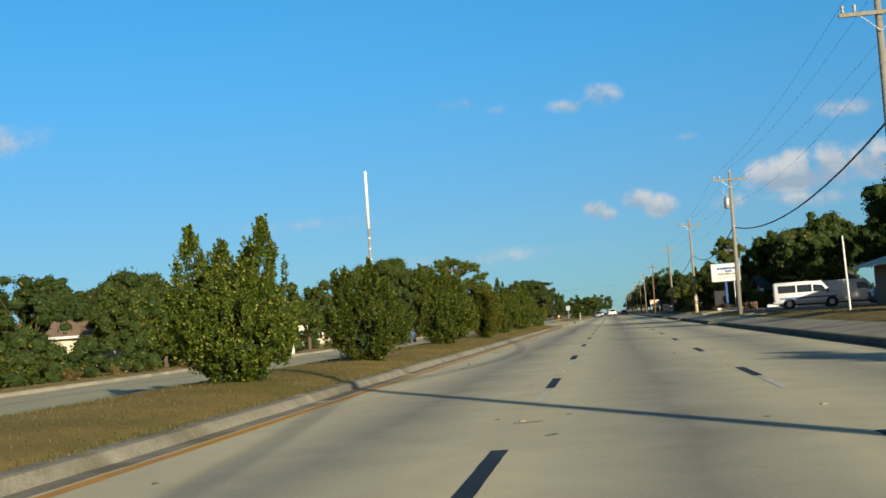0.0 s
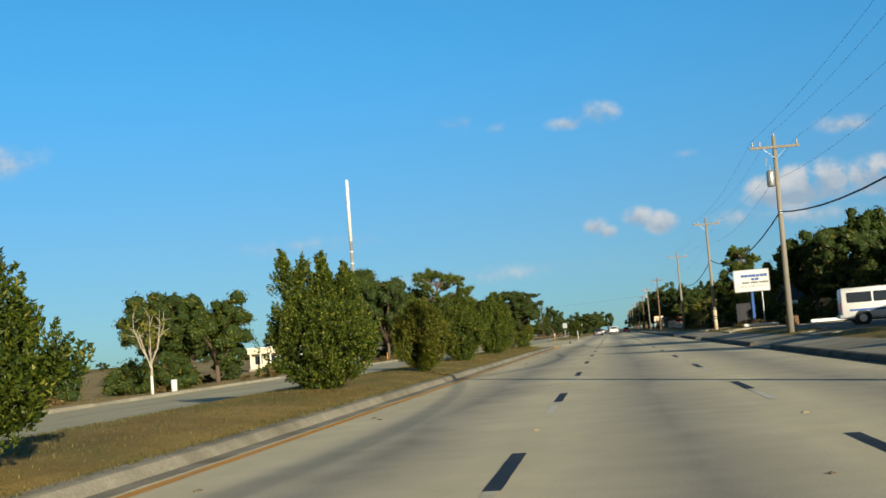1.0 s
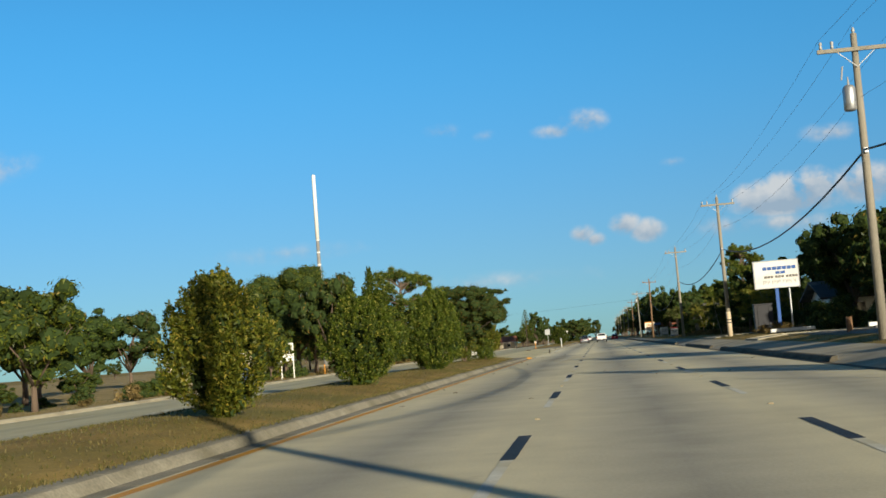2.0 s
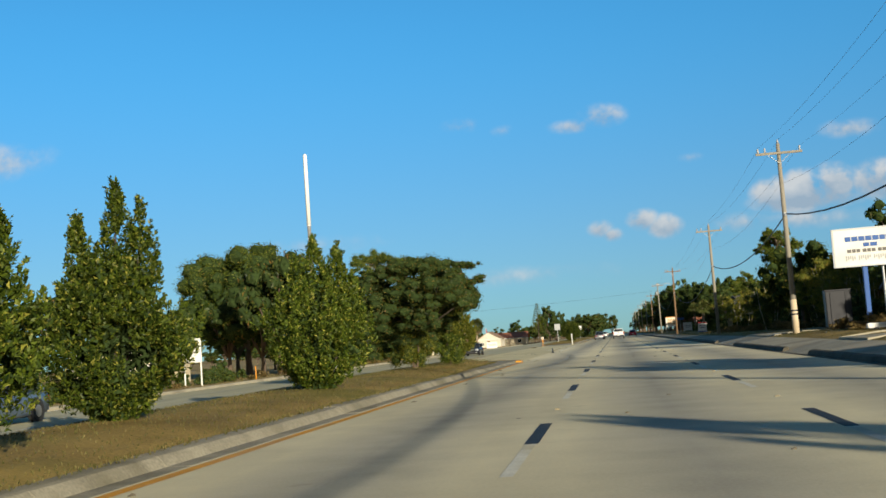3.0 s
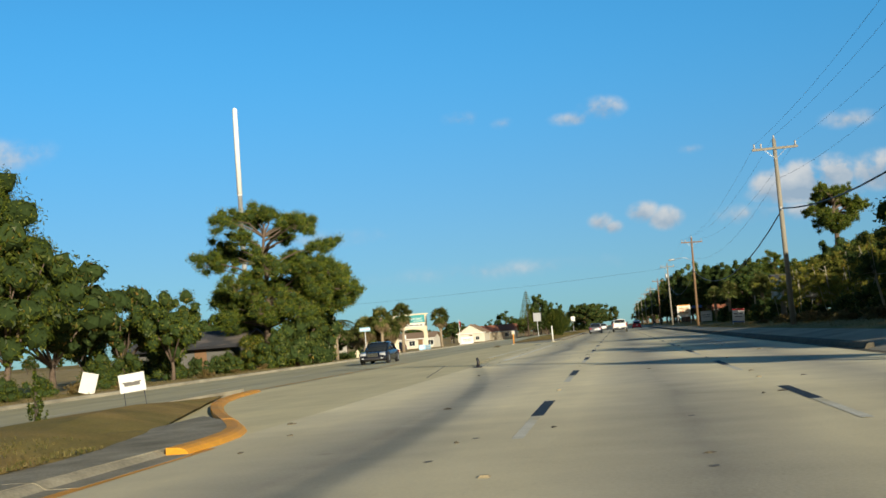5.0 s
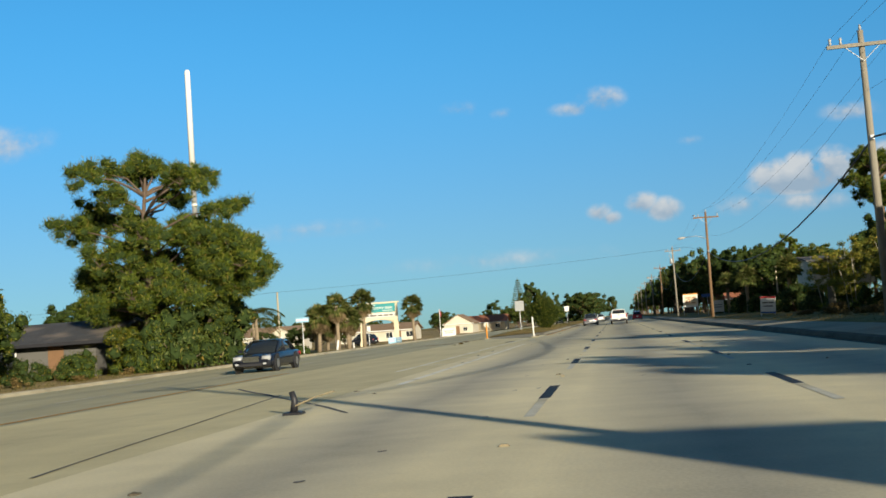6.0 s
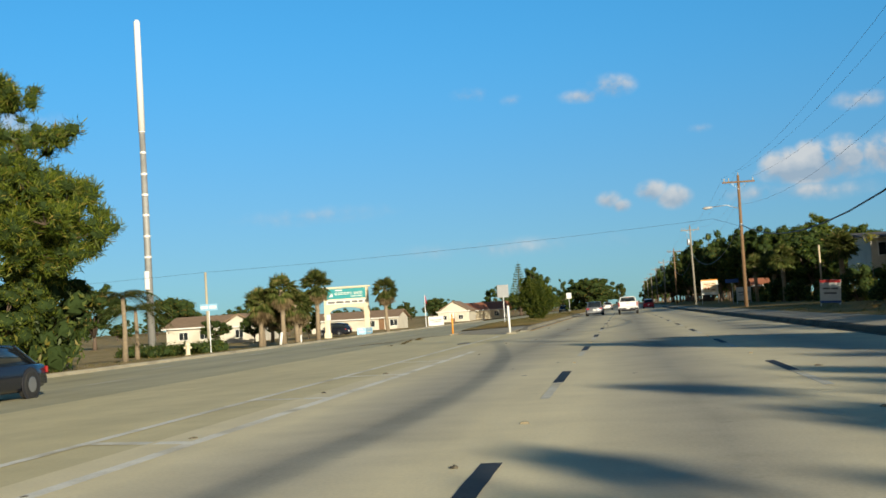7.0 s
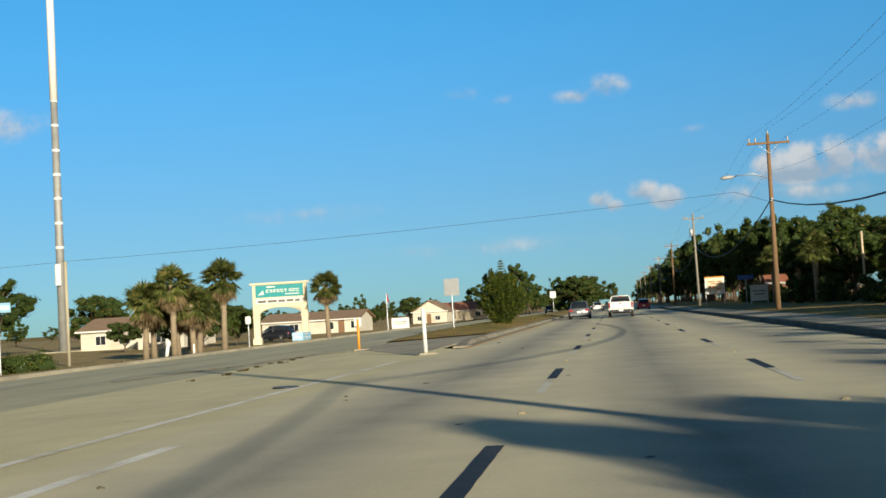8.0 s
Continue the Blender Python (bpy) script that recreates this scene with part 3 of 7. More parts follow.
ys = sorted(set(spread(-160, 340, 4.0) + [round(g + d, 2) for ga, gb in gaps for g in (ga, gb) for d in (-1.7, -1.2, -0.6, 0, 0.6, 1.2, 1.7)])) + [900.0]
sheet("pavement", [7.52, 7.765, 8.3, 9.2, 9.6], ys, lambda x, y: dip(x, y) + 0.152 - 0.15 * drop(y) * max(0, (9.2 - x) / 1.7) if x > 7.7 else 0.0, MAT["walk"], "grey concrete pavement with driveway dips", "pavement")
sheet("verge", [9.6, 10.2, 11.2, 13, 16, 22, 40, 120], spread(-160, 900, 5), lambda x, y: dip(x, y) + (0.148 if x < 10 else 0.17 + 0.04 * math.sin(y * 0.4 + x * 0.7)), MAT["grass"], "verge of dry yellow-brown grass", "verge")
solid("parking_lot", lay(MB().prism([(11.3, 61.4), (29, 65.3), (29, 91), (11.3, 99)], 0.10, 0.215)), MAT["gravel"], "grey gravel parking lot beside the road", "parking lot")
for ga, gb in gaps:
    solid("driveway", lay(MB().prism([(9.62, ga + 0.4), (11.2, ga + 0.3), (14, ga + 0.2), (26, ga + 0.2), (26, gb - 0.2), (14, gb - 0.2), (11.2, gb - 0.3), (9.62, gb - 0.4)], 0.05, 0.222)), MAT["walk"], "concrete driveway crossing the verge", "driveway")

# ---- painted lines ----
CYCLE = 12.192
dash_mesh = {}
for key, m_, wid in (("white", MAT["faded_line"], 0.13), ("black", MAT["black_line"], 0.17)):
    mb = MB()
    n = 10
    random.seed(3)
    vs = []
    for i in range(n + 1):
        y = -3.05 * i / n
        a, b = (random.uniform(-0.004, 0.004) for _ in range(2))
        vs += [(-wid / 2 + a, y, 0.004), (wid / 2 + b, y, 0.004)]
    mb.add(vs, [(2 * i + 2, 2 * i + 3, 2 * i + 1, 2 * i) for i in range(n)])
    dash_mesh[key] = mb.mesh("dash_" + key, m_)
for x in (0.0, 3.6):
    for k in range(-2, 46):
        shared("dark_dash", dash_mesh["black"], road, (x, CYCLE * k, 0))
        shared("white_dash", dash_mesh["white"], road, (x, CYCLE * k - 3.06, 0))
stud = MB().box(0, 0, 0.012, 0.11, 0.10, 0.02, 0.008, taper=0.7).mesh("road_stud", MAT["rubble"])
for x in (0.0, 3.6):
    for k in range(-1, 26):
        shared("road_stud", stud, road, (x, CYCLE * k - 9.2, -0.002), "raised pale reflector stud")


def stripe(name, x, ya, yb, wid, material, label, parent=road, xb=None):
    mb = MB()
    ys = spread(ya, yb, 2.0)
    random.seed(int(ya) + int(x * 10))
    xb = x if xb is None else xb
    for y in ys:
        xx = x + (xb - x) * (y - ya) / (yb - ya)
        j = random.uniform(-0.012, 0.012)
        mb.v += [(xx - wid / 2 + j, y, 0.0045), (xx + wid / 2 + j, y, 0.0045)]
    mb.f = [(2 * i, 2 * i + 1, 2 * i + 3, 2 * i + 2) for i in range(len(ys) - 1)]
    return part(name, lay(mb), material, parent, label)


# dark strip: the kerb's shadow on the gutter is put into its colour
stripe("gutter", 7.37, -30, 345, 0.28, MAT["kerb_dark"], "dirty gutter, darkened in colour for the kerb's shadow")
stripe("yellow_edge_line", -3.86, -30, 117, 0.17, MAT["yellow_line"], "worn yellow edge line")
stripe("yellow_edge_line", -3.86, 210, 345, 0.15, MAT["yellow_line"], "worn yellow edge line")
stripe("white_turn_line", -3.46, 150, 184, 0.18, MAT["white_line"], "worn white line of the turn lane")
stripe("white_turn_line", -5.0, 158, 203, 0.18, MAT["white_line"], "worn white line of the turn lane", xb=-4.75)
for y in (161.5, 167.3, 173.2, 179.0):
    mb = MB().add([(-4.85, y + 0.25, 0.005), (-4.85, y, 0.005), (-3.53, y - 0.5, 0.005), (-3.53, y - 0.25, 0.005)], [(0, 1, 2, 3)])
    part("hatch_stripe", lay(mb), MAT["white_line"], road, "worn white hatching")


def tar_line(xa, ya, xb, yb, wid):
    """A dark sealed joint or scuff across the slabs."""
    a, b = Vector((xa, ya, 0.003)), Vector((xb, yb, 0.003))
    side = Vector((-(b - a).y, (b - a).x, 0)).normalized() * wid / 2
    R, pts = random.Random(int(ya * 10)), []
    for i in range(9):
        p = a.lerp(b, i / 8) + side * R.uniform(-.6, .6)
        w = side * R.uniform(.5, 1.1)
        pts += [p - w, p + w]
    part("sealed_joint", lay(MB().add(pts, [(2 * i, 2 * i + 2, 2 * i + 3, 2 * i + 1) for i in range(8)])), MAT["asphalt"], road, "dark sealed joint in the concrete")


for xa, ya, xb, yb, wid in ((-8.6, 154.9, -2.8, 142.7, .10), (-4.43, 136.6, -5.86, 149.5, .07), (-0.1, 2.75, 0.25, 2.85, .10), (0.4, 1.1, 0.5, 1.3, .10)):
    tar_line(xa, ya, xb, yb, wid)
for xa, ya, xb, yb, wid in ((-11.1, 207.5, -10.5, 215.8, .5), (-10.4, 215.6, -8.1, 217.3, .5), (-12.6, 202.5, -11.2, 208.6, .35)):
    a, b = Vector((xa, ya, 0.004)), Vector((xb, yb, 0.004))
    side, R_ = Vector((-(b - a).y, (b - a).x, 0)).normalized() * wid / 2, random.Random(int(ya))
    pts = []
    for i in range(15):
        p = a.lerp(b, i / 14) + side * R_.uniform(-.8, .8)
        pts += [p - side * R_.uniform(.3, 1.2), p + Vector((0, 0, .035)) * R_.random(), p + side * R_.uniform(.3, 1.2)]
    part("sand_drift", lay(MB().add(pts, [(3 * i + j, 3 * i + j + 1, 3 * i + j + 4, 3 * i + j + 3) for i in range(14) for j in range(2)])), MAT["rubble"], road, "drift of sandy rubble at the crossing edge")
R_ = random.Random(91)
for j in range(3):
    spot = MB().add([(0, 0, .0026)] + [(math.cos(a) * R_.uniform(.02, .07), math.sin(a) * R_.uniform(.03, .10), .0026) for a in np.linspace(0, 5.65, 10)], [(0, i + 1, (i + 1) % 10 + 1) for i in range(10)]).mesh("oil_spot", MAT["asphalt"])
    for k in range(15):
        shared("oil_spot", spot, road, (R_.choice((R_.gauss(-.9, .7), R_.gauss(-.4, .5), R_.gauss(2.0, 1.0))), R_.uniform(-4, 205), 0), "dark oil spot")
stripe("far_edge_line", -20.55, -20, 330, 0.12, MAT["white_line"], "white edge line", far_road)
stripe("far_yellow_line", -10.5, -20, 130, 0.12, MAT["yellow_line"], "yellow edge line", far_road)
stripe("far_yellow_line", -10.5, 138, 166, 0.14, MAT["yellow_line"], "yellow edge line", far_road)
for k in range(-1, 27):
    for x in (-13.9, -17.3):
        shared("far_dash", dash_mesh["white"], far_road, (x, CYCLE * k, dip(x, 0)))

# ---- leaves and trees ----


def leaf_quads(centres, radii, count, size, aspect=0.5, squash=1.0, lift=0.25, shell=0.55, seed=1, radial=False):
    """Leaves scattered over clumps: centres n x 3, radii n. Each leaf is a lozenge with its own turn."""
    r = np.random.default_rng(seed)
    centres, radii = np.asarray(centres, float), np.asarray(radii, float)
    pick = r.choice(len(centres), count, p=radii**1.6 / (radii**1.6).sum())
    d = r.normal(size=(count, 3))
    d /= np.linalg.norm(d, axis=1)[:, None]
    rad = radii[pick] * (shell + (1 - shell) * r.random(count)) * (0.82 + 0.32 * r.random(count))
    pos = centres[pick] + d * rad[:, None] * np.array([1, 1, squash])
    nrm = d + r.normal(scale=0.55, size=(count, 3)) + np.array([0, 0, lift])
    nrm /= np.linalg.norm(nrm, axis=1)[:, None]
    t = np.cross(nrm, r.normal(size=(count, 3)))
    if radial:
        t = d + r.normal(scale=0.45, size=(count, 3)) + np.array([0, 0, 0.25])
        nrm = np.cross(t, r.normal(size=(count, 3)))
        nrm /= np.linalg.norm(nrm, axis=1)[:, None]
    t /= np.linalg.norm(t, axis=1)[:, None]
    b = np.cross(nrm, t)
    s = size * (0.6 + 0.8 * r.random(count))[:, None]
    t, b = t * s, b * s * aspect
    return np.stack([pos - t, pos + b * 1.3 + t * 0.05, pos + t], 1)


def plume_leaves(stalks, count, size, seed):
    """Leaves set along upright shoots: stalks are rows of (foot, tip, radius); each shoot is fullest low down and ends in a point."""
    r = np.random.default_rng(seed)
    foot, tip = np.array([s[0] for s in stalks], float), np.array([s[1] for s in stalks], float)
    rad = np.array([s[2] for s in stalks], float)
    axis = tip - foot
    length = np.linalg.norm(axis, axis=1)
    pick = r.choice(len(stalks), count, p=rad * length / (rad * length).sum())
    ax = axis[pick] / length[pick][:, None]
    along = r.random(count) ** 1.15
    prof = np.minimum(1.0, 0.55 + along * 2.2) * (1.04 - along ** 1.6)
    side = r.normal(size=(count, 3))
    side -= ax * (side * ax).sum(1)[:, None]
    side /= np.linalg.norm(side, axis=1)[:, None]
    out = rad[pick] * prof * (0.55 + 0.55 * r.random(count))
    pos = foot[pick] + axis[pick] * along[:, None] + side * out[:, None]
    t = side * 0.75 + ax * 0.75 + r.normal(scale=0.42, size=(count, 3))
    t /= np.linalg.norm(t, axis=1)[:, None]
    b = np.cross(t, r.normal(size=(count, 3)) + side * 0.3)
    b /= np.linalg.norm(b, axis=1)[:, None]
    s = size * (0.6 + 0.8 * r.random(count))[:, None]
    t, b = t * s, b * s * 0.5
    return np.stack([pos - t * 0.7, pos + b * 1.3 + t * 0.1, pos + t], 1)


PHI = (1 + 5 ** 0.5) / 2
ICO_V = [Vector(p).normalized() for p in ((-1, PHI, 0), (1, PHI, 0), (-1, -PHI, 0), (1, -PHI, 0), (0, -1, PHI), (0, 1, PHI), (0, -1, -PHI), (0, 1, -PHI), (PHI, 0, -1), (PHI, 0, 1), (-PHI, 0, -1), (-PHI, 0, 1))]
ICO_F = [tuple(i for i in t) for t in itertools.combinations(range(12), 3) if all((ICO_V[a] - ICO_V[b]).length < 1.1 for a, b in itertools.combinations(t, 2))]


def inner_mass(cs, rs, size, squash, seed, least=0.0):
    """Lumps inside each clump, the crown's inner shade put into their dark colour; they also stop the light."""
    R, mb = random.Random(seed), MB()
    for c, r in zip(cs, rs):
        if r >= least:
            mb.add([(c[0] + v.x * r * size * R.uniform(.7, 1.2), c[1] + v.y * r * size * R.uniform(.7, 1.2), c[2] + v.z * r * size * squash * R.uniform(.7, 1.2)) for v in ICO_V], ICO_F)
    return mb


def limbs(mb, base, ends, r0, r1, sag=0.0, seg=5, rnd=None):
    for e in ends:
        p0, p1 = Vector(base), Vector(e)
        mid = p0.lerp(p1, 0.5) + Vector((rnd.uniform(-.12, .12), rnd.uniform(-.12, .12), rnd.uniform(0, .2))) * (p1 - p0).length
        mb.tube([p0, mid, p1], [r0, (r0 + r1) / 2, r1], seg)


def tree_thing(name, label, trunk, crown, bark, leaf, group="", crown_label="", inner=None):
    t = thing(name, label, "tree", None, group)
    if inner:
        part("inner_foliage", inner, MAT["core_shade"], t, "filler coloured dark for the shade inside the foliage")
    part("trunk", trunk, bark, t, "", True)
    part("crown", crown, leaf, t, crown_label)
    return t


def hedge_tree(seed, h, w, leaf, label, leaves, leaders=(), size=0.05, squat=0.38):
    """A dense upright tree, leafy to the ground: broad cones of upright shoots grown together over a full skirt, with dark pockets between. squat: how high it is widest."""
    R = random.Random(seed)
    trunk, twigs, cs, rs = MB(), [], [], []
    body = h * (.70 if leaders else .93)
    wave = [R.uniform(0, 6.283) for _ in range(7)]
    if not leaders:
        leaders = [(R.uniform(-.3, .3) * w, R.uniform(-.3, .3) * w, h * R.uniform(.84, 1.0)) for _ in range(max(2, round(w * 1.6)))]

    def reach(s, b):
        """How far the foliage goes out at the height s, in the direction b."""
        prof = float(np.interp(s, (0, .1, .25, squat, .68, .86, 1.0), (.18, .44, .76, 1.0, .90, .64, .20)))
        return w / 2 * prof * (1 + .12 * math.sin(2 * b + wave[0] + 4 * s) + .11 * math.sin(3 * b + wave[1] - 7 * s) + .09 * math.sin(5 * b + wave[2] + 11 * s) + .07 * math.sin(21 * s + wave[3] + b))

    def hollow(z, b):
        return math.sin(4 * b + wave[4] + 1.3 * z) + math.sin(3.1 * z + wave[5] - 2 * b) + .8 * math.sin(7 * b - 4.3 * z + wave[6]) > 1.15

    def shoot(p, d, s, k=1.0):
        long = R.uniform(.22, .52) * min(1, h * .4) * k
        lean = R.uniform(.15, .85) * (1.1 - s * .8)
        up = (d * lean + Vector((R.uniform(-.3, .3), R.uniform(-.3, .3), R.uniform(.7, 1.1) if s > .12 else R.uniform(.0, .7)))).normalized()
        twigs.append((p - up * long * .6, p + up * long * .5, R.uniform(.06, .11) * min(1, h * .4)))
    for x, y, top in leaders:
        trunk.tube([(x * .15, y * .15, -.05), (x * .6, y * .6, top * .4), (x, y, top * .85)], [.045, .035, .01], 6)
        foot, wide = top * .32, w * R.uniform(.25, .31)
        for k in range(int(34 * top * w / 3) if h > 1.5 else 10):
            s, b = R.random() ** .85, R.uniform(0, 6.283)
            z = foot + (top - .1 - foot) * s
            if hollow(z, b) and s < .7:
                continue
            q = wide * (1 - s) ** .8 * R.uniform(.55, 1.05) * (1 + .2 * math.sin(3 * b + 9 * s + wave[1]))
            shoot(Vector((x * (.8 + .2 * s) + math.cos(b) * q, y * (.8 + .2 * s) + math.sin(b) * q, z)), Vector((math.cos(b), math.sin(b), 0)), .35 + .65 * s, .9)
        twigs.append((Vector((x, y, top - .4)), Vector((x, y, top)), .07))
        for k in range(int(6 * h)):
            s, b = R.random(), R.uniform(0, 6.283)
            q = wide * (1 - s) * .55 * R.random()
            cs.append((x * .9 + math.cos(b) * q, y * .9 + math.sin(b) * q, foot + (top - foot) * .8 * s)), rs.append(.11 * w * (1.1 - s))
    for k in range(int(100 * body * w) if h > 1.5 else 26):
        s, b = R.random() ** .95, R.uniform(0, 6.283)
        z = .06 + (body - .2) * s
        if hollow(z, b):
            continue
        d = Vector((math.cos(b), math.sin(b), 0))
        shoot(d * reach(s, b) * R.uniform(.64, 1.0) + Vector((0, 0, z)), d, s)
    for k in range(int(24 * h)):
        s, b = R.random(), R.uniform(0, 6.283)
        q = reach(s, b) * math.sqrt(R.random()) * .60
        cs.append((math.cos(b) * q, math.sin(b) * q, .12 + (body - .35) * s)), rs.append(.14 * w)
    # inner leaves coloured dark, as the shade in the pockets between shoots
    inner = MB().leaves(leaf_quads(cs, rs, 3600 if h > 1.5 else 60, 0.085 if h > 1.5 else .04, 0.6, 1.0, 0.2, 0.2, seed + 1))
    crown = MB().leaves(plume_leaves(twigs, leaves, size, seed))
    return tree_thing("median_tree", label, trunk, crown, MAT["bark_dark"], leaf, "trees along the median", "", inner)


def pine(seed, h, spread_r, crown_from, label, leaves=9000, limbs_n=16, leaf=None, size=0.18, name="pine_tree", puff=1.0, dome=0.7, clumps=4):
    """A tall pine: bare stem, crooked limbs, and rounded separate clumps of needles with gaps between."""
    R = random.Random(seed)
    trunk, cs, rs = MB(), [], []
    bend = [(R.uniform(-.25, .25) * s, R.uniform(-.25, .25) * s, h * s) for s in (0, .3, .6, .93)]
    bend[0] = (0, 0, -0.1)
    trunk.tube(bend, [h * .022, h * .017, h * .012, h * .003], 8)
    ends = []
    for i in range(limbs_n):
        s = (i + .5) / limbs_n
        z0 = h * (crown_from + (0.93 - crown_from) * s)
        reach = spread_r * (math.sin(math.pi * (0.22 + 0.74 * s)) ** dome) * R.uniform(0.72, 1.0)
        a = i * 2.4 + R.uniform(-.5, .5)
        ends.append((z0, Vector((math.cos(a) * reach, math.sin(a) * reach, min(h * .985, z0 + reach * (R.uniform(.05, .62) - .45 * max(0, .45 - s)))))))
    for z0, tip in ends:
        reach = Vector((tip.x, tip.y)).length
        knee = Vector((tip.x * .5, tip.y * .5, z0 + (tip.z - z0) * R.uniform(.35, .7))) + Vector((R.uniform(-.3, .3), R.uniform(-.3, .3), R.uniform(-.1, .3)))
        trunk.tube([(0, 0, z0 - .3), knee, tip], [h * .009, h * .006, .02], 6)
        for j in range(clumps):
            f = 0.34 + 0.66 * j / max(1, clumps - 1)
            q = knee.lerp(tip, (f - .5) * 2) if f > .5 else Vector((0, 0, z0)).lerp(knee, f * 2)
            p = q + Vector((R.uniform(-1, 1), R.uniform(-1, 1), R.uniform(-.55, .95))) * spread_r * .14
            trunk.tube([q, p], [.03, .012], 4)
            k = spread_r * R.uniform(.09, .145) * puff
            cs.append(tuple(p)), rs.append(k)
            for _ in range(5):
                b = R.uniform(0, 6.283)
                cs.append((p.x + math.cos(b) * k * .9, p.y + math.sin(b) * k * .9, p.z + R.uniform(-.3, .45) * k)), rs.append(k * R.uniform(.4, .65))
    crown = MB().leaves(leaf_quads(cs, rs, leaves, size, 0.22, 0.88, 0.3, 0.45, seed, True))
    return tree_thing(name, label, trunk, crown, MAT["bark"], leaf or MAT["needle"], "", "rounded clumps of needles with gaps", inner_mass(cs, rs, 0.5, 0.75, seed))


def crowned_pine(seed, h, tips, depth, puff, label, leaves, fork=0.45, low=0.25, size=0.16):
    """An old pine: a stem that forks into crooked limbs, each ending in a rounded puff of needle tufts, with sky between. tips: across and up."""
    R = random.Random(seed)
    trunk, cs, rs = MB(), [], []
    stem = [Vector((0, 0, -.1)), Vector((-.15, 0, h * .2)), Vector((.1, .1, h * fork)), Vector((-.1, 0, h * .72)), Vector((.1, 0, h * .9))]
    trunk.tube(stem, [h * .024, h * .020, h * .017, h * .011, h * .005], 8)
    side = max(abs(x) for x, z in tips)
    for x, z in tips:
        for twin in range(3 if z < h * .62 else 2):
            y = R.uniform(-1, 1) * depth * math.sqrt(max(.1, 1 - (x / side / 1.1) ** 2))
            tip = Vector((x + bool(twin) * R.uniform(-.8, .8), y, z + bool(twin) * R.uniform(-.7, .3)))
            z0 = max(h * low, min(z - .35 * math.hypot(x, y) - .3, h * .82))
            i = next(k for k in range(1, 5) if stem[k].z >= z0 or k == 4)
            root = stem[i - 1].lerp(stem[i], min(1, (z0 - stem[i - 1].z) / (stem[i].z - stem[i - 1].z)))
            knee = root.lerp(tip, R.uniform(.4, .6)) + Vector((R.uniform(-.35, .35), R.uniform(-.3, .3), R.uniform(-.15, .45)))
            trunk.tube([root, root.lerp(knee, .5) + Vector((0, 0, R.uniform(-.1, .2))), knee, tip], [h * .0075, h * .006, h * .0042, .022], 6)
            r = puff * R.uniform(.8, 1.2)
            for _ in range(10):
                d = Vector((R.gauss(0, 1), R.gauss(0, 1), R.gauss(0, .7))).normalized() * r * R.uniform(.35, .85)
                c = tip + d
                trunk.tube([tip - Vector((0, 0, r * .4)), c], [.022, .008], 3, False)
                cs.append(tuple(c)), rs.append(r * R.uniform(.32, .52))
            for f in (.55, .8):
                c = knee.lerp(tip, f) + Vector((R.uniform(-.4, .4), R.uniform(-.4, .4), R.uniform(.0, .35)))
                cs.append(tuple(c)), rs.append(r * R.uniform(.30, .45))
    crown = MB().leaves(leaf_quads(cs, rs, leaves, size, 0.16, 0.92, 0.3, 0.35, seed, True))
    return tree_thing("pine_tree", label, trunk, crown, MAT["bark"], MAT["needle"], "", "rounded puffs of needles with gaps", inner_mass(cs, rs, 0.62, 0.8, seed))


def spreading_tree(seed, h, r, label, leaf, leaves):
    """A wide dark crown of level sprays on crooked limbs, flat above, drooping at the rim, with long arms reaching out."""
    R = random.Random(seed)
    trunk, cs, rs, ends = MB(), [], [], []
    zt = h * 0.30
    trunk.tube([(0, 0, -0.1), (.08, .05, zt * .5), (0, 0, zt)], [.13, .10, .085], 8)

    def spray(x, y, z, size):
        """One level spray: a flat cluster of small clumps."""
        for _ in range(5):
            b, q = R.uniform(0, 6.283), size * R.uniform(.1, .9)
            cs.append((x + math.cos(b) * q, y + math.sin(b) * q, z + R.uniform(-.07, .07))), rs.append(size * R.uniform(.42, .7))
    for i in range(460):
        a, q = R.uniform(0, 6.283), math.sqrt(R.random())
        lump = 1 + .13 * math.sin(3 * a + seed) + .08 * math.sin(5 * a)
        top = zt + (h - zt) * (1 - 0.55 * q ** 2.6)
        x, y = math.cos(a) * q * r * lump, math.sin(a) * q * r * lump
        bot = zt + (h - zt) * (-0.05 - 0.25 * q + .55 * min(1, max(0, x / r - .1) * 2))
        z = bot + (top - bot) * R.random() ** .7
        if i % 8 == 0:
            spray(x, y, z, R.uniform(.28, .42))
        else:
            cs.append((x, y, z)), rs.append(R.uniform(.28, .50))
        if i % 14 == 0:
            ends.append((x, y, z))
    for x, y, z in ((r * 1.08, -.3, h * .74), (r * .92, .4, h * .86), (-r * 1.02, .2, h * .80), (r * .9, -.6, h * .66)):
        for f in (.5, .62, .74, .86, .96):
            spray(x * f, y * f, z + R.uniform(-.22, .2), .50 - .14 * f)
        ends.append((x * .8, y * .8, z - .12))
    limbs(trunk, (0, 0, zt * 0.8), ends, .05, 0.012, rnd=R)
    crown = MB().leaves(leaf_quads(cs, rs, leaves, 0.054, 0.42, 0.72, 0.4, 0.3, seed))
    return tree_thing("spreading_tree", label, trunk, crown, MAT["bark_dark"], leaf, "trees along the median", "", inner_mass(cs, rs, 0.72, 0.66, seed))


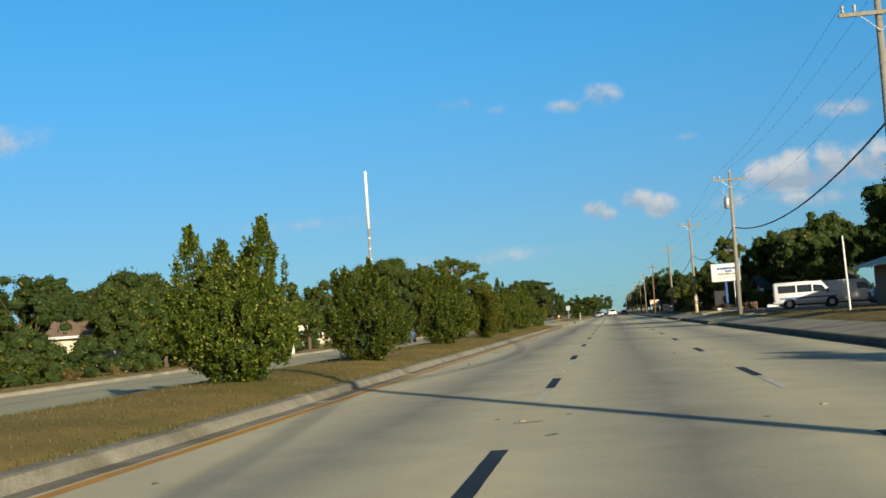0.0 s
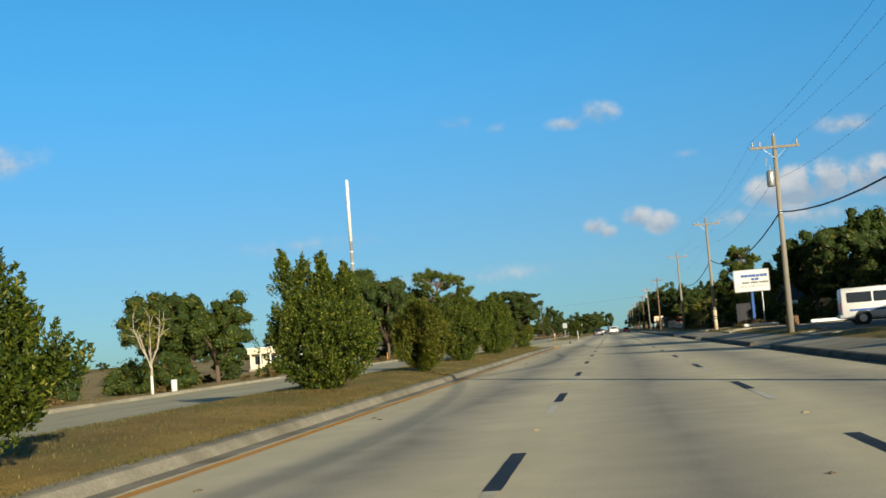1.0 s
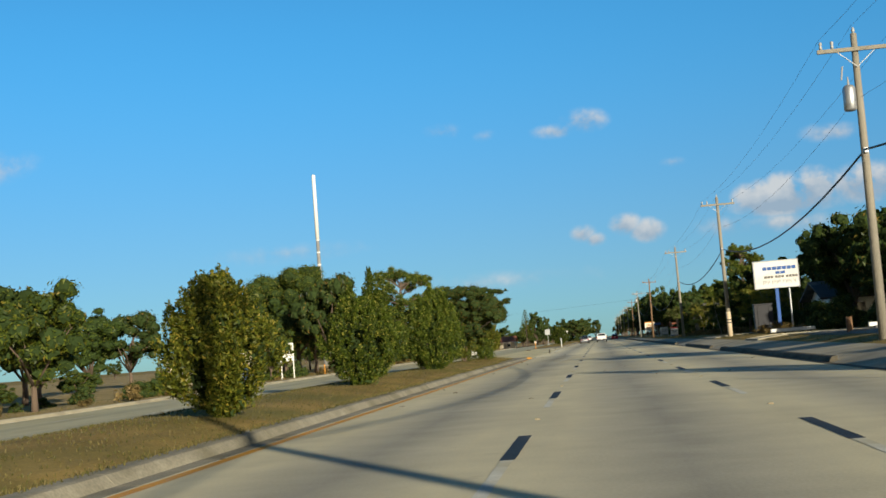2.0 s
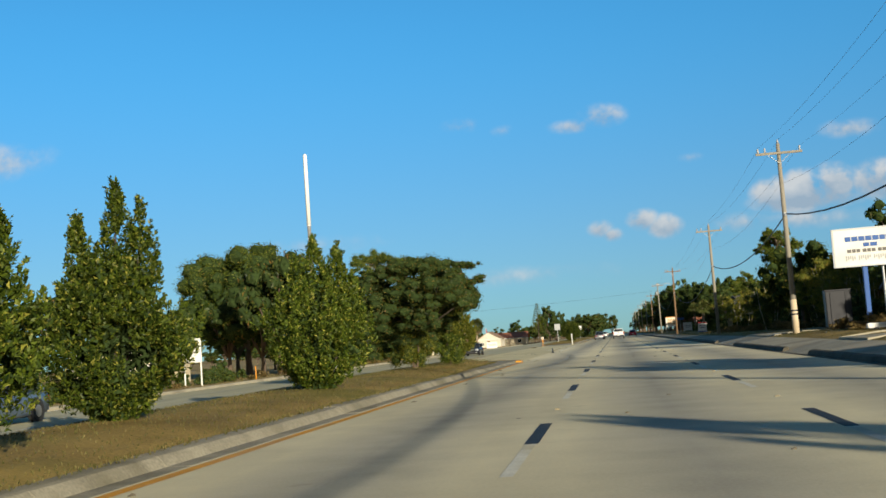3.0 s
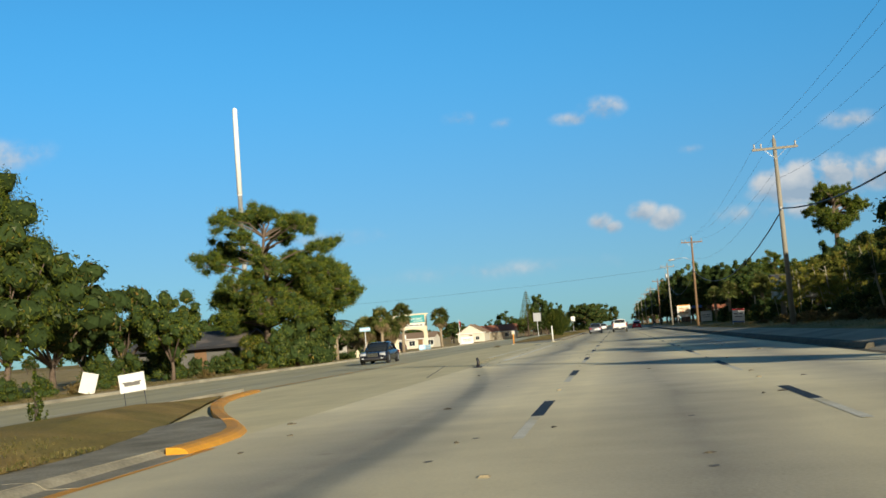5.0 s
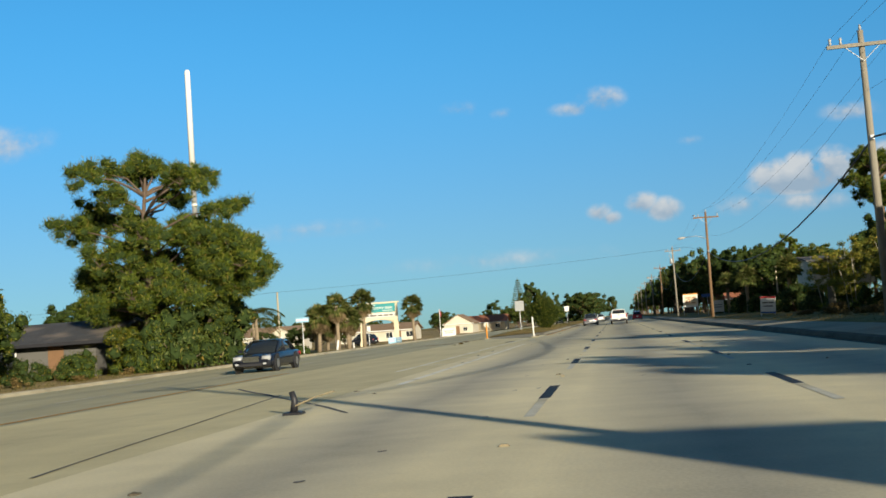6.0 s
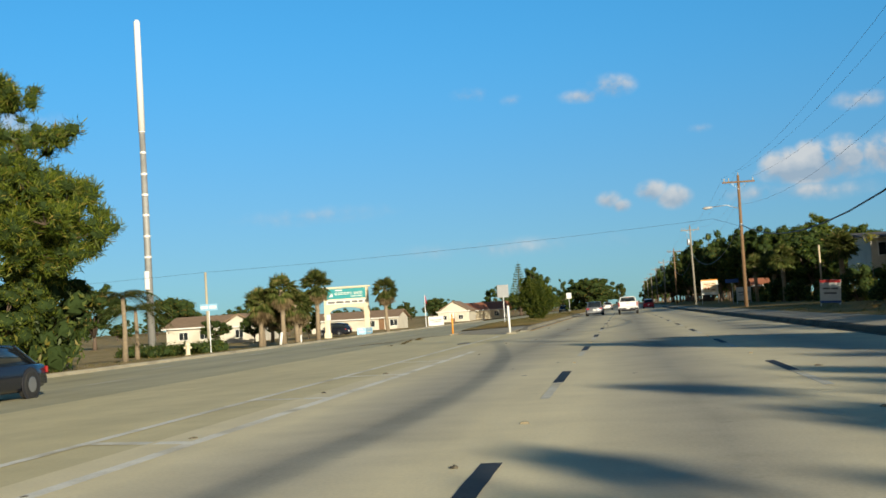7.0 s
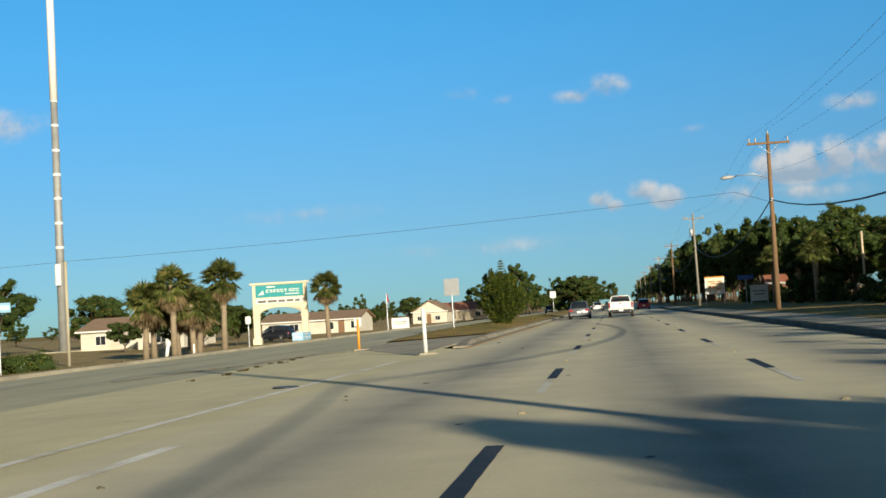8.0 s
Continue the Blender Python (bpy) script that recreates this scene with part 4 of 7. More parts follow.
def broad_tree(seed, h, r, label, leaf, leaves=8000, size=0.26, trunk_h=0.3, squash=0.7, lumps=34, name="broadleaf_tree", bark="bark", group=""):
    """A spreading tree: forked limbs and an uneven crown of many leaf clumps."""
    R = random.Random(seed)
    trunk, cs, rs, ends = MB(), [], [], []
    zt = h * trunk_h
    trunk.tube([(0, 0, -0.1), (R.uniform(-.1, .1), R.uniform(-.1, .1), zt * .6), (0, 0, zt)], [h * .030, h * .022, h * .018], 8)
    zc, hz = zt + (h - zt) * 0.52, (h - zt) * 0.52
    for i in range(lumps):
        d = Vector((R.gauss(0, 1), R.gauss(0, 1), R.gauss(0, 1))).normalized()
        q = R.uniform(0.42, 0.86)
        p = (d.x * r * q, d.y * r * q, zc + d.z * hz * q)
        cs.append(p), rs.append(r * R.uniform(0.14, 0.26) * (60 / max(60, lumps)) ** .25)
        if i % 2 == 0:
            ends.append(p)
    limbs(trunk, (0, 0, zt * 0.85), ends[:10], h * 0.012, 0.02, rnd=R)
    crown = MB().leaves(leaf_quads(cs, rs, leaves, size, 0.55, squash, 0.3, 0.5, seed))
    return tree_thing(name, label, trunk, crown, MAT[bark], leaf, group, "", inner_mass(cs, rs, 0.78, squash, seed))


def shrub(seed, h, r, label, leaf, leaves=2600, size=0.13, lumps=16, name="shrub", group="roadside shrubs"):
    R = random.Random(seed)
    trunk, cs, rs, ends = MB(), [], [], []
    for i in range(lumps):
        a, q = R.uniform(0, 2 * math.pi), r * R.uniform(0.1, 0.8)
        z = h * R.uniform(0.18, 0.86) * (1 - 0.35 * q / r)
        cs.append((math.cos(a) * q, math.sin(a) * q, z)), rs.append(r * R.uniform(0.25, 0.42)), ends.append(cs[-1])
    limbs(trunk, (0, 0, -0.05), ends[:9], 0.04, 0.012, rnd=R)
    crown = MB().leaves(leaf_quads(cs, rs, leaves, size, 0.5, 0.95, 0.25, 0.35, seed))
    t = thing(name, label, "shrub", None, group)
    if h > 1.05:
        part("branching", trunk, MAT["bark"], t, "", True)
        part("inner_foliage", inner_mass(cs, rs, 0.62, 0.95, seed), MAT["core_shade"], t, "filler coloured dark for the shade inside the foliage")
    part("foliage", crown, leaf, t)
    return t


def thicket(seed, h, r, label, leaf, leaves, size):
    """A tall open bush: thin pale stems from the ground, leafy only above."""
    R = random.Random(seed)
    stems, cs, rs = MB(), [], []
    for i in range(5):
        a, q = 2 * math.pi * i / 5 + R.uniform(-.4, .4), r * R.uniform(.35, .8)
        b = Vector((math.cos(a) * q * .4, math.sin(a) * q * .4, -.1))
        m_ = Vector((math.cos(a) * q * .7 + R.uniform(-.2, .2), math.sin(a) * q * .7, h * .42))
        e = Vector((math.cos(a) * q, math.sin(a) * q, h * R.uniform(.72, .93)))
        stems.tube([b, m_, e], [.045, .035, .012], 5)
        for k in range(13):
            f = R.uniform(-.25, 1.0)
            p = m_.lerp(e, f) + Vector((R.gauss(0, 1), R.gauss(0, 1), R.gauss(0, .6))) * r * .27
            cs.append(tuple(p)), rs.append(r * R.uniform(.13, .26))
            if k < 3:
                stems.tube([m_.lerp(e, f * .7), p], [.022, .008], 4)
    t = thing("thicket_bush", label, "bush", None, "roadside shrubs")
    part("branching", stems, MAT["bark_pale"], t, "thin pale branching", True)
    part("foliage", MB().leaves(leaf_quads(cs, rs, leaves, size, 0.5, 0.8, 0.3, 0.3, seed)), leaf, t)
    return t


def put(proto, x, y, z=0.14, s=1.0, rz=None, sz=None, label=""):
    """A copy of a thing at a place, with its own turn and size."""
    rz = random.uniform(0, 360) if rz is None else rz
    c = copy_thing(proto, pose(x, y, z + dip(x, y), 0, 0, rz))
    c.scale = (s, s, sz or s)
    return tagged(c, label)


def place(ob, x, y, z=0.14, rz=0.0):
    ob.matrix_basis = pose(x, y, z + dip(x, y), 0, 0, rz)
    return ob


G = 0.34
place(hedge_tree(11, 3.6, 3.2, MAT["leaf_hedge"], "dense dark-green median tree with three pointed leaders", 62000, [(.75, 0, 3.55), (-.95, .1, 3.45), (-.1, -.3, 3.05), (.2, .6, 3.0)]), -6.85, 12.5, G)
place(hedge_tree(12, 3.0, 2.9, MAT["leaf_hedge"], "small bushy green median tree with a spiky top", 46000, [(.2, 0, 3.05), (-.6, 0, 2.9), (-1.0, .3, 2.8), (.65, .2, 2.4)], squat=.5), -6.2, 23.0, G)
place(hedge_tree(13, 3.8, 3.3, MAT["leaf_hedge"], "wide bushy green median tree with several tips", 66000, [(-.9, 0, 3.75), (-.4, .2, 3.6), (.2, -.1, 3.65), (.75, .1, 3.3), (.1, .7, 3.3)], squat=.64), -6.5, 41.0, G)
place(hedge_tree(14, 2.85, 2.35, MAT["leaf_warm"], "rounded olive-green median tree with yellowing leaves", 36000, squat=.55), -5.95, 54.0, G)
place(hedge_tree(15, 2.9, 2.5, MAT["leaf_hedge"], "small leafy green median tree with upright tips", 36000), -6.2, 68.0, G)
place(hedge_tree(23, 4.1, 2.7, MAT["leaf_hedge"], "tall narrow bushy green median tree", 42000, [(.2, 0, 4.1), (.6, .1, 3.8), (-.6, .2, 3.6)]), -7.35, 75.0, G)
place(hedge_tree(16, 3.95, 3.1, MAT["leaf_hedge"], "dense leafy green median tree with upright shoots", 62000, [(0, 0, 3.9), (.6, .1, 3.65), (-.5, .1, 3.4), (1.0, 0, 2.9), (.1, .7, 3.2)], squat=.52), -6.4, 85.0, G)
place(spreading_tree(17, 4.75, 2.75, "flat-topped dark green spreading tree in the median", MAT["leaf_flat"], 110000), -7.2, 104.8, G)
place(shrub(18, 2.0, 1.05, "bushy olive-green shrub at the foot of a median tree", MAT["leaf_warm"], 11000, 0.05, 26), -7.15, 103.5, G)
place(shrub(22, 1.6, 0.8, "low bushy green shrub under the spreading tree", MAT["leaf_hedge"], 8000, 0.05, 22), -6.3, 107.6, G)
place(hedge_tree(19, 3.85, 2.1, MAT["leaf_warm"], "yellow-green conical median tree", 46000, [(0, 0, 3.85), (.45, .1, 3.3), (-.4, .1, 3.4)], squat=.28), -6.75, 112.0, G)
place(hedge_tree(20, 1.0, 0.34, MAT["leaf_hedge"], "thin green sapling in the median", 650, [(0, 0, 1.0)], 0.04), -8.5, 121.5, 0.15)
place(hedge_tree(21, 3.6, 3.4, MAT["leaf_hedge"], "dense dark-green bushy tree on the far median", 34000, size=0.06), -6.1, 247.0, 0.3)

# ---- utility poles and wires ----


def utility_pole(y, h, x, wood="pole", arm=True, transformer=False, lamp=False, sleeve=False, lean=0.0):
    P = thing("utility_pole", "weathered wooden utility pole with a crossarm beside the road" if arm else "plain weathered wooden pole beside the road", "utility pole", pose(x, y, 0.1 + dip(x, y), 0, lean, 0), "poles along the road")
    part("shaft", MB().tube([(0, 0, -0.3), (0, 0, h * .5), (0, 0, h)], [0.165, 0.14, 0.105], 10), MAT[wood], P, "", True)
    if arm:
        part("crossarm", MB().box(0, -0.14, h - 0.55, 2.5, 0.10, 0.13, 0.012), MAT[wood], P)
        for s in (-1, 1):
            part("brace", MB().tube([(s * 0.62, -0.15, h - 0.60), (0.0, -0.15, h - 1.15)], 0.016, 5), MAT["galv"], P)
        for xx in (-1.12, -0.75, 1.12):
            part("insulator", MB().tube([(xx, -0.14, h - 0.5), (xx, -0.14, h - 0.42), (xx, -0.14, h - 0.36), (xx, -0.14, h - 0.28), (xx, -0.14, h - 0.22)], [0.03, 0.06, 0.035, 0.065, 0.03], 8), MAT["ceramic"], P, "grey porcelain insulator", True)
        part("top_insulator", MB().tube([(0, 0, h), (0, 0, h + .1), (0, 0, h + .16), (0, 0, h + .22)], [0.03, 0.06, 0.04, 0.03], 8), MAT["ceramic"], P, "", True)
    if transformer:
        t = part("transformer", MB().tube([(-0.34, -0.1, h - 2.6), (-0.34, -0.1, h - 2.55), (-0.34, -0.1, h - 1.85), (-0.34, -0.1, h - 1.75)], [0.17, 0.21, 0.21, 0.14], 12), MAT["galv"], P, "grey steel transformer can", True)
        part("bushing", MB().tube([(-0.34, -0.1, h - 1.75), (-0.34, -0.1, h - 1.45)], [0.04, 0.02], 6), MAT["ceramic"], t)
        part("cutout", MB().tube([(-0.55, -0.12, h - 1.55), (-0.48, -0.12, h - 1.1)], 0.03, 6), MAT["ceramic"], P, "grey fuse cutout")
    if lamp:
        part("lamp_arm", MB().tube([(0, 0, h - 2.7), (-1.0, -0.2, h - 2.35), (-2.2, -0.4, h - 2.45)], 0.03, 6), MAT["galv"], P, "curved steel lamp arm", True)
        head = part("lamp_head", MB().tube([(-2.15, -0.4, h - 2.46), (-2.35, -0.42, h - 2.48), (-2.75, -0.5, h - 2.52), (-2.95, -0.53, h - 2.54)], [0.05, 0.11, 0.12, 0.04], 8), MAT["ceramic"], P, "pale cobra-head street lamp", True)
    if sleeve:
        part("sleeve", MB().tube([(0, 0, -0.2), (0, 0, 1.9)], [0.19, 0.18], 10), MAT["pole_sleeve"], P, "pale lower sleeve with dark marker bands", True)
        for z in (1.05, 1.25):
            part("band", MB().tube([(0, 0, z), (0, 0, z + .09)], [0.192, 0.192], 10), MAT["dark"], P)
    part("cable_clamp", MB().box(0, -0.17, h - 3.95, 0.16, 0.14, 0.18, 0.02), MAT["galv"], P)
    part("conduit", MB().tube([(0.14, 0.06, 0), (0.13, 0.06, 2.6)], 0.03, 6), MAT["galv"], P)
    return P


POLES = [(-12.2, 10.6, 10.7), (26.3, 10.3, 10.3), (72.5, 10.25, 10.25), (121.5, 10.55, 10.8), (169.3, 10.5, 10.8), (243.0, 10.55, 10.7), (311.0, 10.95, 10.95), (372.0, 10.6, 11.2), (430.0, 10.6, 11.2), (490.0, 10.6, 11.1), (550.0, 10.6, 11.1), (615.0, 10.6, 11.1), (690.0, 10.6, 11.1)]
for i, (y, h, x) in enumerate(POLES):
    utility_pole(y, h, x, "pole_brown" if i in (5, 7) else "pole", True, i in (2, 6, 8), i in (5, 7), i == 3, [0, 0, .4, -.3, -.5, .6, -.4, .3, .5, -.3, 0, 0, 0][i])
POLES = [(-60.0, 10.6, 10.7)] + POLES


def span(name, label, pts, r, sag, material, category="cable"):
    """A hanging line from pole to pole."""
    mb = MB()
    line = []
    for (a, b) in zip(pts[:-1], pts[1:]):
        a, b = Vector(a), Vector(b)
        n = 12
        for i in range(n if (b - Vector(pts[-1])).length > 0.01 else n + 1):
            s = i / n
            p = a.lerp(b, s)
            p.z -= 4 * sag * ((b - a).length / 50) ** 1.55 * s * (1 - s)
            line.append(p)
    mb.tube(line, r, 5)
    return tagged(part(name, mb, material, None, "", True), label, category, "overhead lines")


for dx, dz, r, sag, nm in ((-1.12, -0.18, 0.0055, 0.7, "wire"), (0.0, 0.25, 0.0055, 0.7, "wire"), (1.12, -0.18, 0.0055, 0.7, "wire"), (-0.17, -2.3, 0.006, 0.9, "wire")):
    span("power_line", "thin aluminium power line hanging between the poles", [(x + dx, y - 0.14, h + dz + 0.1 + dip(x, y)) for y, h, x in POLES], r, sag, MAT[nm])
span("telephone_cable", "thick black telephone cable sagging between the poles", [(x, y - 0.24, h - 3.85 + dip(x, y)) for y, h, x in POLES], 0.038, 1.35, MAT["cable"])
span("crossing_wire", "thin black wire crossing high over the road", [(10.6, 242.8, 6.7), (8.64, 243.0, 7.4), (-33.1, 241.0, 5.9), (-88.0, 246, 6.0)], 0.010, 0.35, MAT["cable"])

# guide pole in the lot
stake = thing("marker_pole", "thin white pole standing in the roadside grass", "pole", pose(12.72, 47.0, 0.45, 0, -1.2, 0))
part("shaft", MB().tube([(0, 0, -.3), (0, 0, 3.7)], [0.05, 0.045], 8), MAT["white"], stake)
part("cap", MB().tube([(0, 0, 3.7), (0, 0, 3.76)], [0.055, 0.03], 8), MAT["galv"], stake)

# white monopole tower
T = thing("mast_tower", "tall white tubular communications tower with a grey lower shaft", "tower", pose(-63.5, 300, -.9))
part("lower_shaft", MB().tube([(0, 0, -.5), (0, 0, 30.1)], [0.52, 0.40], 16), MAT["tower_grey"], T, "grey steel lower shaft", True)
part("upper_shaft", MB().tube([(0, 0, 30.1), (0, 0, 45.6), (0, 0, 45.9)], [0.46, 0.43, 0.25], 16), MAT["tower"], T, "white upper shaft", True)
for z in (12.5, 15.4, 18.35, 21.2, 24.1, 27.1, 30.1):
    part("flange", MB().tube([(0, 0, z - .14), (0, 0, z + .14)], 0.56 - z * .004, 16), MAT["tower"], T, "pale bolted flange")
part("antenna_pod", MB().tube([(0, -.7, 8), (0, -.7, 10.5)], 0.35, 10), MAT["tower"], T)
part("base_slab", MB().box(0, 0, 0.1, 4, 4, 0.3, 0.05), MAT["walk"], T)

# ---- woods and planting ----
random.seed(41)
place(broad_tree(31, 12.5, 6.8, "large round olive-green oak behind the far verge", MAT["leaf_olive"], 60000, 0.10, 0.2, 0.8, 110, "oak_tree"), -31.8, 157.0, 0.1)
big_tips = [(-2.9, 12.0), (-1.3, 12.1), (.5, 12.0), (2.0, 11.7), (-1.6, 10.2), (0, 10.5), (-4.8, 8.8), (-3.8, 9.9), (-2.6, 9.3), (3.4, 10.8), (4.2, 9.6), (-3.5, 6.3), (-1.6, 7.0), (-3.9, 5.0), (-.2, 6.1), (1.2, 6.6), (3.1, 8.0), (4.3, 7.4), (5.3, 7.3), (6.2, 6.0), (5.6, 6.3), (4.9, 5.9), (3.7, 6.1), (2.2, 5.4), (5.2, 4.9), (.7, 4.5), (-1.2, 4.7), (3.3, 4.5), (-2.3, 5.9), (1.9, 8.6), (-.6, 8.4), (-3.2, 4.0), (4.4, 6.6)]
place(crowned_pine(33, 12.6, big_tips, 4.2, 1.22, "big spreading pine with bare limbs and rounded clumps", 165000), -25.6, 190.0, 0.1)
R_ = random.Random(34)
head = [(3.1 * q * math.cos(a), 12.4 + 2.7 * q * math.sin(a)) for a, q in ((i * 2.4, R_.uniform(.35, 1.0)) for i in range(22))]
place(crowned_pine(34, 15.6, head, 3.0, 0.85, "tall round-headed pine rising over the roadside bushes", 60000, 0.6, 0.6), 26.7, 239.0, 0.1)
place(shrub(47, 3.5, 1.25, "tall yellowing bush at the foot of a pine", MAT["leaf_warm"], 9000, 0.08, 30), -25.9, 187.2, 0.1)
wood_a = broad_tree(35, 9.0, 4.2, "dark leafy woodland tree beside the road", MAT["leaf_oak"], 5600, 0.175, 0.2, 0.8, 80, "woodland_tree", group="roadside woodland")
wood_b = broad_tree(36, 8.0, 4.6, "broad dark-green woodland tree beside the road", MAT["leaf_flat"], 5600, 0.175, 0.22, 0.75, 76, "woodland_tree", group="roadside woodland")
wood_c = broad_tree(37, 6.0, 3.2, "olive-green small roadside tree with yellowing leaves", MAT["leaf_olive"], 6500, 0.12, 0.22, 0.85, 54, "small_tree", group="roadside woodland")
wood_p = pine(38, 11.5, 3.6, 0.5, "slash pine in the roadside woodland", 7000, 13, None, 0.24, "pine_tree", 1.2)
far_a = broad_tree(43, 9.0, 4.3, "dark woodland tree far down the road", MAT["leaf_oak"], 1500, 0.32, 0.15, 0.8, 26, "distant_tree", group="distant trees")
far_b = broad_tree(44, 8.0, 4.6, "broad dark tree far behind the houses", MAT["leaf_flat"], 1500, 0.32, 0.18, 0.75, 26, "distant_tree", group="distant trees")
bush_a = shrub(39, 3.2, 2.2, "untrimmed green roadside bush", MAT["shrub"], 2000, 0.13, 24)
bush_b = shrub(40, 2.4, 1.9, "leggy yellow-green roadside bush", MAT["leaf_olive"], 2000, 0.11, 20)
open_a = thicket(45, 5.6, 2.3, "tall open roadside bush with pale stems and yellowing leaves", MAT["leaf_open"], 9000, 0.095)
open_b = thicket(46, 4.8, 2.1, "tall open green roadside bush on thin stems", MAT["shrub"], 9000, 0.095)
place(open_a, 18.6, 151.5, 0.1), place(open_b, 14.9, 163.0, 0.1)
bush_c = shrub(42, 1.0, 0.9, "low dry weedy clump", MAT["dry"], 480, 0.11, 12, "weed_clump", "roadside weeds")
place(wood_a, -31.73, 151.3, 0.1), place(wood_b, -34.5, 101.0, 0.1), place(wood_c, -23.64, 81.2, 0.1), place(wood_p, 32.79, 149.3, 0.1), place(far_a, -91.44, 430.5, 0.08), place(far_b, -105.88, 455.5, 0.08)
place(bush_a, -27.5, 62.0, 0.1), place(bush_b, -24.02, 74.2, 0.1), place(bush_c, -22.48, 89.1, 0.1)

# far verge, beyond the oncoming road
for p, x, y, s, sz in ((wood_a, -32.0, 98.0, .746, .72), (wood_b, -29.8, 61.4, .813, .861), (wood_a, -31.73, 49.5, .766, .718), (wood_b, -34.62, 69.3, .766, .766), (wood_a, -34.62, 39.7, .861, .861), (wood_b, -38.47, 77.2, .861, .957), (wood_c, -25.95, 51.5, .861, .909), (wood_c, -27.88, 21.8, .957, .957), (wood_a, -38.47, 9.8, .957, .957), (wood_b, -24.6, 142.3, .861, 1.244), (wood_a, -44.0, 131.0, .957, .909), (wood_b, -27.6, 147.5, 1.0, 1.005), (wood_c, -24.6, 149.3, 1.053, 1.292), (wood_b, -27.88, 159.5, .909, .909)):
    put(p, x, y, 0.1, s, None, sz)
for p, x, y, s, sz in ((wood_a, -36.54, 167.7, .957, 1.005), (wood_b, -23.64, 196.1, .574, .593), (wood_a, -29.8, 198.2, .67, .574), (wood_c, -24.02, 119.1, .766, .766), (wood_a, -43.29, 119.1, .957, .957), (wood_b, -48.1, 149.3, 1.053, 1.053), (wood_b, -42.32, 59.4, .957, .957), (wood_a, -50.03, 89.1, .957, 1.005), (wood_a, -46.17, 200.2, .861, .861), (wood_c, -22.97, 191.1, .689, .766), (bush_a, -22.87, 188.1, 1.053, 1.244), (bush_a, -23.35, 194.1, 1.148, 1.435), (bush_b, -23.64, 185.5, .861, 1.244), (wood_b, -29.61, 171.7, .718, .813), (bush_a, -28.26, 184.5, .478, .478), (bush_a, -31.25, 185.5, .431, .383), (bush_b, -34.14, 184.0, .574, .526), (wood_c, -37.03, 181.9, .861, .957)):
    put(p, x, y, 0.1, s, None, sz)
for p, x, y, s, sz in ((wood_b, -39.43, 281.5, .431, .383), (wood_a, -43.29, 283.5, .478, .402), (wood_b, -47.14, 280.5, .478, .402), (wood_c, -36.54, 283.5, .526, .574), (wood_a, -32.69, 214.3, .431, .402), (wood_b, -36.54, 221.3, .478, .431), (wood_a, -41.36, 232.4, .478, .431)):
    put(p, x, y, 0.1, s, None, sz)
for i in range(46):
    y = -10 + i * 4.55 + random.uniform(-1.5, 1.5)
    if 199 < y:
        continue
    put(random.choice((bush_a, bush_b, bush_b)), -24.2 - random.uniform(0, 3.4), y, 0.1, random.uniform(0.45, 0.95) * (.4 if 82 < y < 140 else 1))
for i in range(34):
    put(bush_c, -22.5 - random.uniform(0, 2.1), -5 + i * 6.1 + random.uniform(-2, 2), 0.1, random.uniform(0.5, 0.95), None, random.uniform(.35, .7))
for i in range(14):
    put(random.choice((bush_a, bush_b, wood_c)), -25.0 - random.uniform(0, 2.9), 30 + i * 5.2 + random.uniform(-1.5, 1.5), 0.1, random.uniform(.7, 1.05) * (.4 if i > 9 else 1), None, random.uniform(.6, .95) * (.35 if i > 9 else 1))
bare = thing("bare_tree", "pale leafless young tree with a white-painted stem", "tree", pose(-22.0, 66.8, 0.1 + dip(-22, 66)))
mbt, R_, sprays = MB(), random.Random(4), []
mbt.tube([(0, 0, 0.9), (0.03, 0, 1.3), (-0.05, 0.05, 1.7)], [0.07, 0.06, 0.05], 6)
for k in range(6):
    a = k * 1.05 + R_.uniform(-.3, .3)
    knee = Vector((math.cos(a) * R_.uniform(.4, .7), math.sin(a) * R_.uniform(.4, .7), R_.uniform(2.2, 2.7)))
    tip = Vector((knee.x * R_.uniform(1.5, 2.2), knee.y * R_.uniform(1.5, 2.2), R_.uniform(3.3, 4.3)))
    mbt.tube([(0, 0, R_.uniform(1.2, 1.7)), knee, knee.lerp(tip, .5) + Vector((R_.uniform(-.15, .15), R_.uniform(-.15, .15), .05)), tip], [.045, .034, .022, .007], 5)
    for j in range(5):
        p = knee.lerp(tip, R_.uniform(.1, .9))
        e = p + Vector((R_.uniform(-.7, .7), R_.uniform(-.7, .7), R_.uniform(.1, .7)))
        mbt.tube([p, p.lerp(e, .5) + Vector((0, 0, .06)), e], [.018, .012, .004], 4)
        sprays.append(tuple(e))
part("branching", mbt, MAT["bark_pale"], bare)
part("painted_stem", MB().tube([(0, 0, -.1), (0, 0, 0.95)], [0.085, 0.07], 8), MAT["white"], bare, "white-painted lower stem", True)
part("sparse_leaves", MB().leaves(leaf_quads(sprays[::2] + [(x * .7, y * .7, z - .7) for x, y, z in sprays[::3]], [.30] * (len(sprays[::2]) + len(sprays[::3])), 1500, 0.07, 0.5, 1, .2, .2, 9)), MAT["leaf_open"], bare)

for p, x, y, s, sz, rz in ((wood_c, -25.6, 170.0, .78, .95, 40), (wood_c, -29.5, 178.5, .72, .80, 200), (bush_a, -33.0, 184.2, .85, .75, 90), (bush_b, -30.0, 184.8, .55, .5, 10), (bush_a, -22.6, 187.0, .95, 1.2, 300), (bush_b, -27.6, 185.6, .6, .7, 150)):
    put(p, x, y, 0.1, s, rz, sz)

